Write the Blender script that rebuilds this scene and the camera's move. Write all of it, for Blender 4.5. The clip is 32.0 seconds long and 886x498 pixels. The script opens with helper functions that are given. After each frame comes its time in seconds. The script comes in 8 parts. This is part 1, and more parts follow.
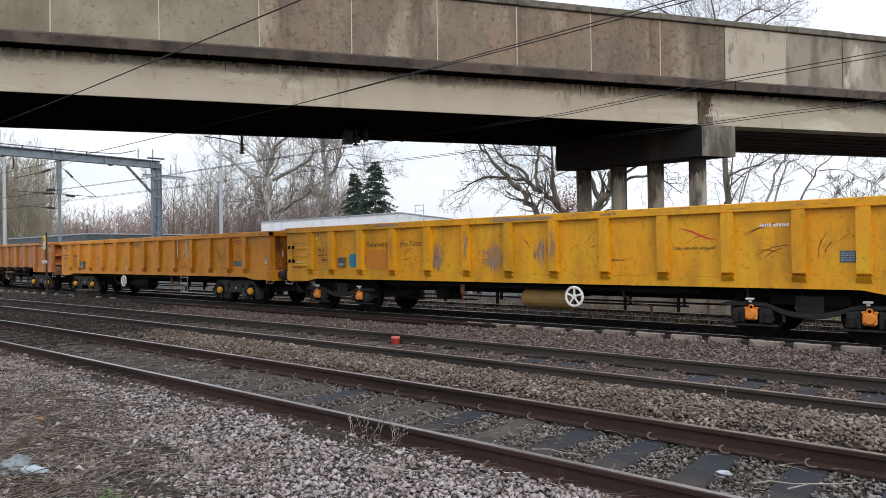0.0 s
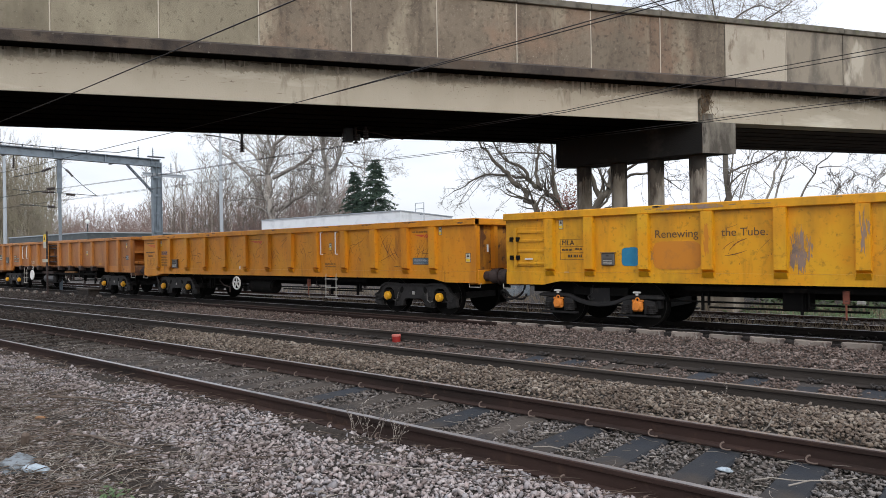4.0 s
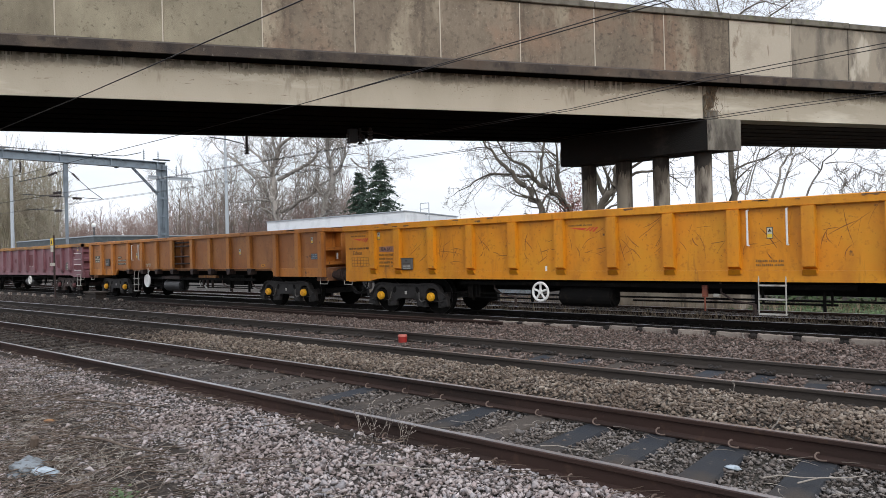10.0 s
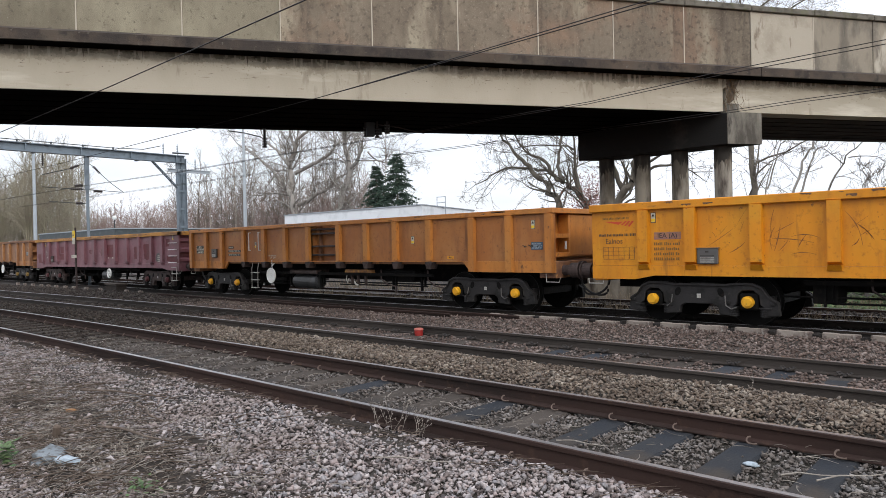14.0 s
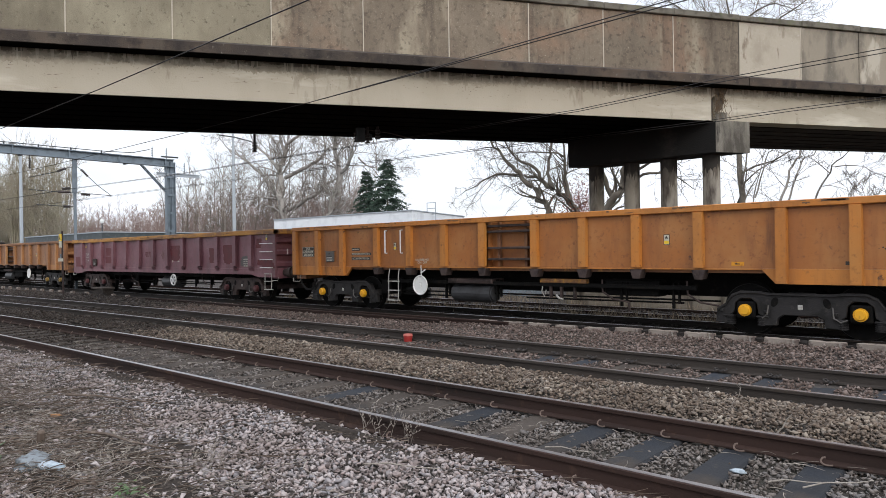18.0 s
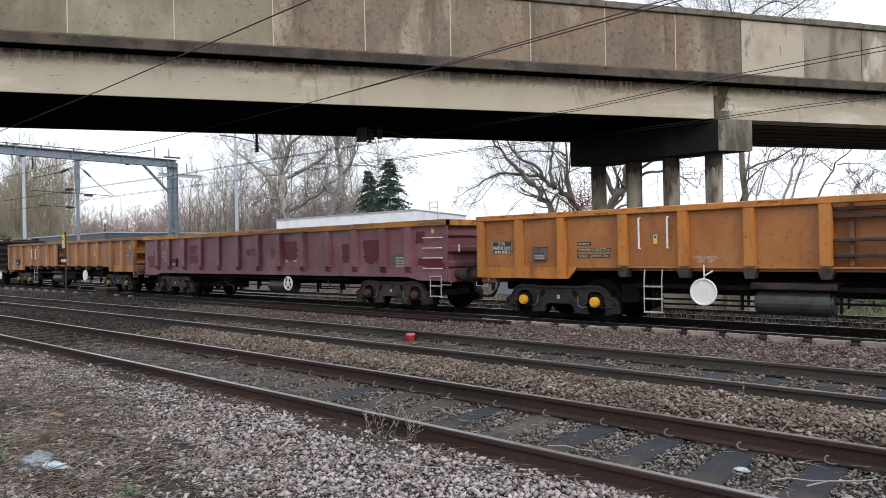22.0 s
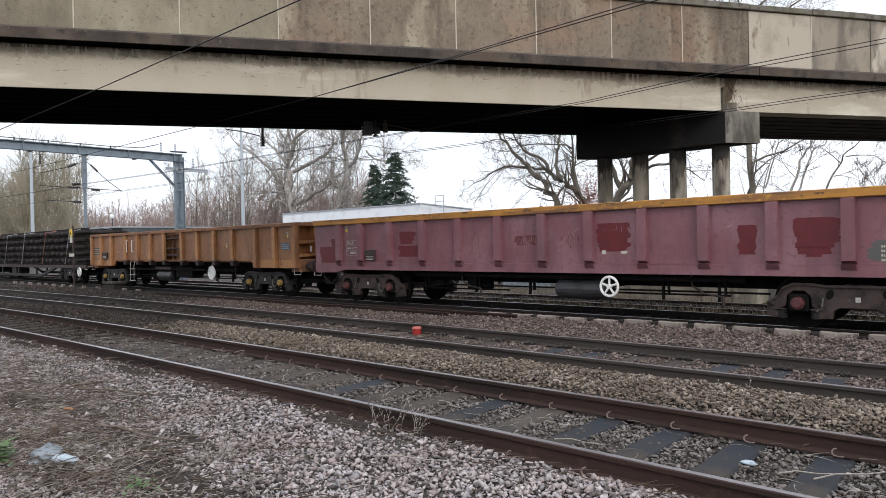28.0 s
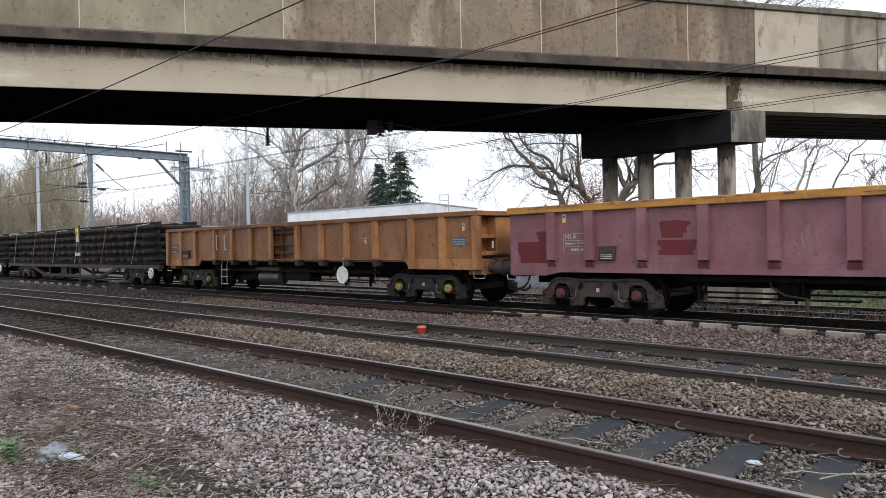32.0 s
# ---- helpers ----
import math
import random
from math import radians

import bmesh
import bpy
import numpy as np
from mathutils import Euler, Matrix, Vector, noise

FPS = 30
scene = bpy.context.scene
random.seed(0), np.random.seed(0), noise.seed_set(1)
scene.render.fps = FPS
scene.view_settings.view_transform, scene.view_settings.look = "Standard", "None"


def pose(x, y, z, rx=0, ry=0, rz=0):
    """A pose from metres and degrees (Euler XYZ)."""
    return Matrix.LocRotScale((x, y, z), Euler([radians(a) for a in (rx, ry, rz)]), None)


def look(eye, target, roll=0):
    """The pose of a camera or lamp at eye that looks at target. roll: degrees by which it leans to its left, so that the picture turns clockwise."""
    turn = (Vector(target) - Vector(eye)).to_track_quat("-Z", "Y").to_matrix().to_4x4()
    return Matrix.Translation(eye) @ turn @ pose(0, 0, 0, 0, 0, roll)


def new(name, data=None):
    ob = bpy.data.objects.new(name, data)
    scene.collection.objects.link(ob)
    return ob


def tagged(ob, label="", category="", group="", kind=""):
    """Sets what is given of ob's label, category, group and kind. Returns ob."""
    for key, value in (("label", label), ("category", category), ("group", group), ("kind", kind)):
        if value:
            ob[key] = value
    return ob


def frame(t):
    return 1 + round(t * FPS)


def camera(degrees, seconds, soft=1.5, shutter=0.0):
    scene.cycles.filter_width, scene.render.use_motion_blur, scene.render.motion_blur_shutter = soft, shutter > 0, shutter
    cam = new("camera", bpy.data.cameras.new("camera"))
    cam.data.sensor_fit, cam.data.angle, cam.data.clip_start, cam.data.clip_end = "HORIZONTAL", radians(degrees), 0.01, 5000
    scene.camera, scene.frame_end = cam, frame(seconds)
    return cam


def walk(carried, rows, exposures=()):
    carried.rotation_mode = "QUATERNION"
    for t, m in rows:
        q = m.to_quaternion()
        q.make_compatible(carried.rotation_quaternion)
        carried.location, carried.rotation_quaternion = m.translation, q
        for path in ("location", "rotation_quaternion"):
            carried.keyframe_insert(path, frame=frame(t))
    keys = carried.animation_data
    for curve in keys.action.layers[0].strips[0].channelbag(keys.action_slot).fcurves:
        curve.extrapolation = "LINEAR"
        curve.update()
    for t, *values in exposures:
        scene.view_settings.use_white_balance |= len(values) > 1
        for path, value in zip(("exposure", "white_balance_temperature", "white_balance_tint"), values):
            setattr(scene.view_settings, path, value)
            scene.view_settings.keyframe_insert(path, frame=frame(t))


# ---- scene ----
cam = camera(66.02, 32.0, 0.65)
EYE = (0.0, 0.0, 1.57)
TURNS = [
    (0, 90.286, 0.826, 40.515), (0.5, 90.358, 0.841, 40.490), (1, 90.322, 0.891, 40.560), (1.5, 90.208, 0.827, 40.560),
    (2, 90.204, 0.881, 40.680), (2.5, 90.207, 0.961, 40.745), (3, 90.207, 0.964, 40.640), (3.5, 90.149, 0.938, 40.573),
    (5.5, 90.068, 1.191, 40.378), (6, 90.118, 1.236, 40.327), (6.5, 90.136, 1.186, 40.300), (7, 90.167, 1.305, 40.381),
    (7.5, 90.089, 1.504, 40.585), (8, 90.056, 1.548, 40.669), (8.5, 90.084, 1.506, 40.589), (9, 90.001, 1.707, 40.671),
    (9.5, 89.981, 1.789, 40.887), (10, 90.108, 1.536, 41.000), (10.5, 90.250, 1.262, 40.780), (11, 90.120, 1.349, 40.888),
    (11.5, 90.389, 0.945, 40.585), (12, 89.578, 1.484, 42.079), (12.5, 88.737, 1.692, 43.118), (13, 89.768, 1.194, 42.331),
    (13.5, 89.700, 1.189, 42.162), (14, 89.615, 1.303, 42.385), (14.5, 89.908, 1.096, 42.060), (16.5, 89.966, 1.127, 42.042),
    (17, 90.023, 1.053, 41.918), (17.5, 90.067, 1.036, 41.777), (18, 90.089, 0.933, 41.526), (18.5, 90.109, 0.871, 41.591),
    (19, 90.082, 0.823, 41.469), (19.5, 90.034, 0.750, 41.273), (20, 89.965, 0.910, 41.318), (20.5, 89.839, 1.082, 41.543),
    (21, 89.969, 1.006, 41.580), (21.5, 90.162, 1.012, 41.509), (22, 90.038, 1.126, 41.725), (22.5, 89.993, 1.241, 41.856),
    (23, 89.967, 1.198, 41.926), (23.5, 89.873, 1.244, 41.977), (24, 89.816, 1.287, 42.099), (24.5, 89.789, 1.277, 42.309),
    (25, 89.691, 1.280, 42.642), (25.5, 89.565, 1.404, 42.615), (27.5, 89.493, 1.327, 42.259), (28, 89.507, 1.277, 42.227),
    (28.5, 89.480, 1.289, 42.115), (29, 89.452, 1.384, 42.448), (29.5, 89.413, 1.334, 42.523), (30, 89.380, 1.222, 42.555),
    (30.5, 89.405, 1.329, 42.662), (31, 89.474, 1.249, 42.543), (31.5, 89.477, 1.234, 42.532), (32, 89.451, 1.268, 42.623),
]
# how far the train has rolled on, in metres
ROLL = [
    (0, -11.973), (1, -9.945), (2, -7.921), (3, -5.909), (4, -3.913), (5, -1.936),
    (6, 0.019), (7, 1.951), (8, 3.860), (9, 5.746), (10, 7.611), (11, 9.456),
    (12, 11.284), (13, 13.097), (14, 14.897), (15, 16.688), (16, 18.472), (17, 20.252),
    (18, 22.030), (19, 23.808), (20, 25.589), (21, 27.373), (22, 29.162), (23, 30.956),
    (24, 32.755), (25, 34.559), (26, 36.365), (27, 38.173), (28, 39.978), (29, 41.779),
    (30, 43.570), (31, 45.347), (32, 47.105),
]
walk(cam, [(t, pose(*EYE, a, b, c)) for t, a, b, c in TURNS], [(0.0, -0.06), (8.0, -0.03), (14.0, 0.02), (32.0, 0.10)])

# ---- sky, sun ----
world = bpy.data.worlds.new("sky")
scene.world = world
world.use_nodes = True
wn, wl = world.node_tree.nodes, world.node_tree.links
wn.clear()
w_out = wn.new("ShaderNodeOutputWorld")
w_bg = wn.new("ShaderNodeBackground")
w_sky = wn.new("ShaderNodeTexSky")
w_sky.sky_type = "NISHITA"
w_sky.sun_disc = False
w_sky.sun_elevation = radians(24)
w_sky.sun_rotation = radians(118)
w_sky.air_density, w_sky.dust_density = 1.0, 2.5
w_co = wn.new("ShaderNodeTexCoord")
w_map = wn.new("ShaderNodeMapping")
w_map.inputs["Scale"].default_value = (1.0, 1.0, 3.2)
w_noise = wn.new("ShaderNodeTexNoise")
w_noise.inputs["Scale"].default_value = 2.1
w_noise.inputs["Detail"].default_value = 6.0
w_ramp = wn.new("ShaderNodeValToRGB")
w_ramp.color_ramp.elements[0].position = 0.34
w_ramp.color_ramp.elements[0].color = (0.60, 0.60, 0.60, 1)
w_ramp.color_ramp.elements[1].position = 0.57
w_ramp.color_ramp.elements[1].color = (1, 1, 1, 1)
w_mix = wn.new("ShaderNodeMixRGB")
w_mix.inputs["Color2"].default_value = (9.25, 9.6, 10.35, 1)
wl.new(w_co.outputs["Generated"], w_map.inputs["Vector"])
wl.new(w_map.outputs["Vector"], w_noise.inputs["Vector"])
wl.new(w_noise.outputs["Fac"], w_ramp.inputs["Fac"])
wl.new(w_ramp.outputs["Color"], w_mix.inputs["Fac"])
wl.new(w_sky.outputs["Color"], w_mix.inputs["Color1"])
# an overcast sky grows brighter towards the zenith
w_xyz = wn.new("ShaderNodeSeparateXYZ")
w_up = wn.new("ShaderNodeMapRange")
w_up.inputs["From Min"].default_value, w_up.inputs["From Max"].default_value = 0.25, 1.0
w_up.inputs["To Min"].default_value, w_up.inputs["To Max"].default_value = 1.12, 2.35
w_mul = wn.new("ShaderNodeVectorMath")
w_mul.operation = "SCALE"
wl.new(w_co.outputs["Generated"], w_xyz.inputs["Vector"])
wl.new(w_xyz.outputs["Z"], w_up.inputs["Value"])
wl.new(w_mix.outputs["Color"], w_mul.inputs[0])
wl.new(w_up.outputs["Result"], w_mul.inputs["Scale"])
wl.new(w_mul.outputs["Vector"], w_bg.inputs["Color"])
w_bg.inputs["Strength"].default_value = 0.105
wl.new(w_bg.outputs["Background"], w_out.inputs["Surface"])

sun = new("sun", bpy.data.lights.new("sun", "SUN"))
sun.data.energy, sun.data.angle, sun.data.color = 0.9, radians(14), (1.0, 0.97, 0.92)
sun.matrix_world = look((30, -14, 20), (0, 0, 0))


# ---- materials ----
def material(name, base, rough=0.8, metal=0.0, tones=(), bump=0.0, bump_scale=60.0, island=0.0, obj_random=0.0, coord="Object", spec=0.5):
    """tones: (colour, scale, low, high, stretch) layers laid over the base where a noise runs from low to high."""
    m = bpy.data.materials.new(name)
    m.use_nodes = True
    n, l = m.node_tree.nodes, m.node_tree.links
    b = n["Principled BSDF"]
    b.inputs["Roughness"].default_value = rough
    b.inputs["Metallic"].default_value = metal
    b.inputs["Specular IOR Level"].default_value = spec
    co = n.new("ShaderNodeTexCoord")
    cur = n.new("ShaderNodeRGB")
    cur.outputs[0].default_value = (*base, 1)
    cur = cur.outputs[0]
    for i, (colour, scale, low, high, stretch) in enumerate(tones):
        mp = n.new("ShaderNodeMapping")
        mp.inputs["Scale"].default_value = stretch
        mp.inputs["Location"].default_value = (3.1 * i, 1.7 * i, 0.6 * i)
        nz = n.new("ShaderNodeTexNoise")
        nz.inputs["Scale"].default_value = scale
        nz.inputs["Detail"].default_value = 5.0
        nz.inputs["Roughness"].default_value = 0.62
        mr = n.new("ShaderNodeMapRange")
        mr.inputs["From Min"].default_value, mr.inputs["From Max"].default_value = low, high
        mx = n.new("ShaderNodeMixRGB")
        mx.inputs["Color2"].default_value = (*colour, 1)
        l.new(co.outputs[coord], mp.inputs["Vector"])
        l.new(mp.outputs["Vector"], nz.inputs["Vector"])
        l.new(nz.outputs["Fac"], mr.inputs["Value"])
        l.new(mr.outputs["Result"], mx.inputs["Fac"])
        l.new(cur, mx.inputs["Color1"])
        cur = mx.outputs["Color"]
    for amount, node, out in ((island, "ShaderNodeNewGeometry", "Random Per Island"), (obj_random, "ShaderNodeObjectInfo", "Random")):
        if amount:
            g = n.new(node)
            mr = n.new("ShaderNodeMapRange")
            mr.inputs["To Min"].default_value, mr.inputs["To Max"].default_value = 1 - amount, 1 + amount
            hs = n.new("ShaderNodeHueSaturation")
            l.new(g.outputs[out], mr.inputs["Value"])
            l.new(mr.outputs["Result"], hs.inputs["Value"])
            l.new(cur, hs.inputs["Color"])
            cur = hs.outputs["Color"]
    l.new(cur, b.inputs["Base Color"])
    if bump:
        nz = n.new("ShaderNodeTexNoise")
        nz.inputs["Scale"].default_value = bump_scale
        nz.inputs["Detail"].default_value = 4.0
        bp = n.new("ShaderNodeBump")
        bp.inputs["Strength"].default_value = bump
        bp.inputs["Distance"].default_value = 0.02
        l.new(co.outputs[coord], nz.inputs["Vector"])
        l.new(nz.outputs["Fac"], bp.inputs["Height"])
        l.new(bp.outputs["Normal"], b.inputs["Normal"])
    return m


ONE, DOWN, ALONG = (1, 1, 1), (1, 1, 0.14), (0.12, 1, 1)


def wagon_paint(name, base, grime, rust, fade, rusty=0.66, gloss=0.42):
    return material(name, base, 0.5, 0.0, [
        (fade, 0.9, 0.42, 0.68, ONE), (grime, 1.6, 0.46, 0.74, (1, 1, 0.3)), (grime, 4.0, 0.56, 0.82, (1, 1, 0.2)), (grime, 11.0, 0.56, 0.72, ONE), (rust, 6.0, rusty, rusty + 0.08, ONE),
        (rust, 3.0, rusty - 0.02, rusty + 0.12, (1, 1, 0.12))], 0.15, 14, spec=gloss)


M = {}
M["yellow"] = wagon_paint("yellow_paint", (0.71, 0.308, 0.004), (0.40, 0.185, 0.010), (0.15, 0.062, 0.022), (0.68, 0.37, 0.012), 0.70)
M["amber"] = wagon_paint("amber_paint", (0.65, 0.240, 0.007), (0.44, 0.155, 0.010), (0.13, 0.052, 0.02), (0.60, 0.27, 0.014), 0.67)
M["amber_end"] = wagon_paint("rusty_amber_paint", (0.47, 0.20, 0.02), (0.24, 0.095, 0.02), (0.12, 0.05, 0.022), (0.52, 0.235, 0.02), 0.55)
M["orange"] = wagon_paint("orange_paint", (0.47, 0.172, 0.030), (0.27, 0.104, 0.028), (0.10, 0.042, 0.022), (0.43, 0.185, 0.045), 0.64)
M["dull_orange"] = wagon_paint("dirty_orange_paint", (0.36, 0.165, 0.062), (0.16, 0.070, 0.034), (0.085, 0.040, 0.026), (0.44, 0.21, 0.08), 0.64)
# Bay paints: dirt plus the shading between ribs, put into darker orange.
M["dull_orange_bay"] = wagon_paint("grimy_shaded_orange_bay", (0.25, 0.108, 0.042), (0.13, 0.064, 0.036), (0.085, 0.040, 0.026), (0.31, 0.155, 0.075), 0.62)
M["orange_bay"] = wagon_paint("weathered_shaded_orange_bay", (0.330, 0.120, 0.030), (0.215, 0.080, 0.028), (0.11, 0.048, 0.026), (0.37, 0.165, 0.055), 0.66)
M["maroon"] = wagon_paint("maroon_paint", (0.182, 0.066, 0.080), (0.120, 0.052, 0.060), (0.085, 0.040, 0.038), (0.235, 0.115, 0.135), 0.68, 0.6)
M["red"] = material("fresh_red_paint", (0.105, 0.006, 0.010), 0.5, 0, [((0.14, 0.035, 0.042), 7, 0.62, 0.72, (1, 1, 0.3)), ((0.065, 0.005, 0.008), 3, 0.5, 0.75, ONE)])
M["red_worn"] = material("worn_red_paint", (0.105, 0.022, 0.026), 0.6, 0, [((0.19, 0.08, 0.09), 9, 0.50, 0.62, (1, 1, 0.3))])
M["chalk"] = material("chalky_paint", (0.245, 0.145, 0.145), 0.8, 0, [((0.21, 0.11, 0.115), 11, 0.45, 0.62, ONE)])
M["rim_worn"] = material("worn_rim", (0.42, 0.19, 0.03), 0.6, 0, [((0.15, 0.07, 0.035), 3.0, 0.45, 0.62, ALONG), ((0.5, 0.26, 0.04), 8.0, 0.55, 0.7, ONE)], 0.3, 30)
M["rim_brown"] = material("rusty_rim", (0.26, 0.115, 0.045), 0.7, 0, [((0.13, 0.06, 0.035), 2.5, 0.42, 0.62, ALONG), ((0.40, 0.19, 0.05), 7.0, 0.58, 0.7, ONE)], 0.3, 30)
M["iron"] = material("dark_iron", (0.0055, 0.0052, 0.0050), 0.88, 0.0, [((0.020, 0.016, 0.013), 6, 0.54, 0.78, ONE)], 0.2, 40, spec=0.15)
M["frame_grey"] = material("greasy_frame", (0.0257, 0.0238, 0.0238), 0.6, 0.1, [((0.0117, 0.0108, 0.0101), 5, 0.45, 0.66, ONE), ((0.0663, 0.0577, 0.0499), 9, 0.6, 0.75, ONE)], 0.3, 40, spec=0.3)
M["frame_black"] = material("black_frame", (0.016, 0.0155, 0.016), 0.65, 0.0, [((0.032, 0.028, 0.025), 8, 0.55, 0.7, ONE)], 0.25, 40, spec=0.3)
M["frame_brown"] = material("dusty_frame", (0.0600, 0.0420, 0.0380), 0.7, 0.1, [((0.0200, 0.0150, 0.0140), 5, 0.45, 0.66, ONE), ((0.10, 0.072, 0.06), 9, 0.6, 0.75, ONE)], 0.3, 40, spec=0.3)
M["axle_yellow"] = material("axlebox_yellow", (0.72, 0.36, 0.012), 0.5, 0, [((0.3, 0.13, 0.02), 14, 0.58, 0.75, ONE)])
M["axle_orange"] = material("axlebox_orange", (0.66, 0.21, 0.025), 0.55, 0, [((0.3, 0.11, 0.03), 14, 0.58, 0.75, ONE)])
M["axle_dull"] = material("axlebox_dull", (0.30, 0.19, 0.045), 0.6, 0, [((0.10, 0.07, 0.04), 12, 0.5, 0.66, ONE)])
M["axle_red"] = material("axlebox_red", (0.085, 0.021, 0.023), 0.6, 0, [((0.06, 0.03, 0.03), 14, 0.5, 0.75, ONE)])
M["white"] = material("white_paint", (0.72, 0.72, 0.70), 0.5, 0, [((0.45, 0.43, 0.40), 9, 0.55, 0.75, ONE)])
M["dull_white"] = material("dull_white_paint", (0.42, 0.41, 0.38), 0.6, 0, [((0.22, 0.19, 0.16), 9, 0.5, 0.7, ONE)])
M["rim_dark"] = material("scraped_rim", (0.12, 0.065, 0.035), 0.8, 0, [((0.22, 0.12, 0.05), 8, 0.5, 0.66, ONE)])
M["bare_rim"] = material("bare_rim", (0.34, 0.22, 0.09), 0.7, 0, [((0.20, 0.13, 0.08), 8, 0.5, 0.66, ONE)])
M["tank_grey"] = material("tank_paint", (0.040, 0.041, 0.044), 0.45, 0, [((0.020, 0.019, 0.019), 4, 0.45, 0.66, ONE)], 0.1, 30)
M["tread"] = material("wheel_tread", (0.035, 0.033, 0.032), 0.5, 0.5)
M["ink"] = material("black_ink", (0.03, 0.025, 0.02), 0.6)
M["plate_blue"] = material("blue_plate", (0.05, 0.085, 0.12), 0.5)
M["plate_ink"] = material("plate_ink", (0.30, 0.33, 0.36), 0.5)
M["blue"] = material("blue_patch", (0.012, 0.185, 0.34), 0.5, 0, [((0.03, 0.22, 0.36), 9, 0.5, 0.7, ONE)])
M["pale"] = material("pale_plate", (0.50, 0.48, 0.40), 0.6, 0, [((0.34, 0.31, 0.25), 12, 0.5, 0.7, ONE)])
M["grey_box"] = material("grey_box", (0.09, 0.085, 0.08), 0.5)
M["logo_red"] = material("logo_red", (0.55, 0.06, 0.02), 0.5)
M["parapet"] = material("parapet_concrete", (0.210, 0.170, 0.126), 0.92, 0, [
    ((0.135, 0.104, 0.076), 0.75, 0.42, 0.68, (1, 1, 0.6)), ((0.240, 0.160, 0.110), 0.42, 0.50, 0.66, ONE), ((0.345, 0.295, 0.215), 0.6, 0.57, 0.66, (1, 1, 0.40)),
    ((0.068, 0.0512, 0.0376), 1.7, 0.54, 0.76, (1, 1, 0.14)), ((0.30, 0.25, 0.18), 2.6, 0.62, 0.74, (1, 1, 0.22)), ((0.09, 0.07, 0.05), 9.0, 0.52, 0.74, ONE),
    ((0.40, 0.345, 0.265), 30, 0.655, 0.69, ONE), ((0.34, 0.29, 0.215), 60, 0.61, 0.66, ONE), ((0.042, 0.032, 0.024), 46, 0.65, 0.70, ONE)], 0.6, 55, 0, 0.16)
M["parapet_olive"] = material("olive_parapet_concrete", (0.235, 0.205, 0.146), 0.92, 0, [
    ((0.165, 0.140, 0.098), 0.75, 0.45, 0.68, (1, 1, 0.6)), ((0.315, 0.280, 0.200), 0.6, 0.52, 0.66, (1, 1, 0.5)), ((0.085, 0.070, 0.048), 1.3, 0.60, 0.78, (1, 1, 0.2)),
    ((0.10, 0.083, 0.058), 12.0, 0.58, 0.74, ONE), ((0.40, 0.355, 0.27), 34, 0.65, 0.69, ONE), ((0.05, 0.041, 0.028), 46, 0.65, 0.70, ONE)], 0.6, 55, 0, 0.12)
M["parapet_pale"] = material("pale_parapet_concrete", (0.4400, 0.3905, 0.3135), 0.92, 0, [
    ((0.2200, 0.1738, 0.1265), 1.1, 0.56, 0.60, (1, 1, 0.45)), ((0.3300, 0.2860, 0.2200), 0.7, 0.5, 0.62, ONE), ((0.5500, 0.4950, 0.4180), 48, 0.58, 0.64, ONE), ((0.1320, 0.0990, 0.0770), 46, 0.66, 0.70, ONE)], 0.6, 55)
M["parapet_grey"] = material("grey_parapet_concrete", (0.2891, 0.2502, 0.1947), 0.92, 0, [
    ((0.1593, 0.1392, 0.1121), 0.9, 0.48, 0.60, (1, 1, 0.5)), ((0.4248, 0.3835, 0.3127), 0.8, 0.57, 0.62, (1, 1, 0.4)), ((0.1121, 0.0968, 0.0802), 1.7, 0.58, 0.72, (1, 1, 0.14)), ((0.4720, 0.4248, 0.3540), 34, 0.64, 0.69, ONE)], 0.6, 55, 0, 0.12)
M["beam"] = material("beam_concrete", (0.4500, 0.4000, 0.3170), 0.88, 0, [
    ((0.4128, 0.3648, 0.2832), 0.9, 0.46, 0.66, (1, 1, 0.5)), ((0.5952, 0.5520, 0.4560), 0.7, 0.55, 0.66, (0.3, 0.3, 1.6)), ((0.2880, 0.2448, 0.1824), 2.2, 0.60, 0.70, (1, 1, 0.25)),
    ((0.1920, 0.1488, 0.1056), 7, 0.66, 0.72, (0.4, 0.4, 2.4))], 0.3, 30)
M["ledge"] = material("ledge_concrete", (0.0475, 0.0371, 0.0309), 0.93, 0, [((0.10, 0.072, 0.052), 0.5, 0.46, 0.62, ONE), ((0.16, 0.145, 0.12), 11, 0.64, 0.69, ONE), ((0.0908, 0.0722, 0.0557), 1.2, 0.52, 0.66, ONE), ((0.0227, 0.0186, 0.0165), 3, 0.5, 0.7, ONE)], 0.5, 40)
# Shade under the deck is put into these soffit colours, blacker on the left.
M["soffit"] = material("shaded_soffit_concrete", (0.0022, 0.0020, 0.0019), 0.97, 0, [((0.0060, 0.0054, 0.0050), 1.2, 0.5, 0.72, (0.1, 1, 1))], 0.3, 20, spec=0.02)
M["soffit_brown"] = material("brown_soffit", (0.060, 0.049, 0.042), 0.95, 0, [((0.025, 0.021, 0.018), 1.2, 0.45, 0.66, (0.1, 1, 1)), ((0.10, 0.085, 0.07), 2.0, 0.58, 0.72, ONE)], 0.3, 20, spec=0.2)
# Deck shade goes into this dark colour together with soot stains.
M["crosshead"] = material("sooty_shaded_crosshead", (0.0065, 0.0058, 0.0052), 0.95, 0, [((0.006, 0.0055, 0.005), 0.8, 0.44, 0.60, ONE), ((0.040, 0.034, 0.028), 0.9, 0.60, 0.78, ONE)], 0.4, 30)
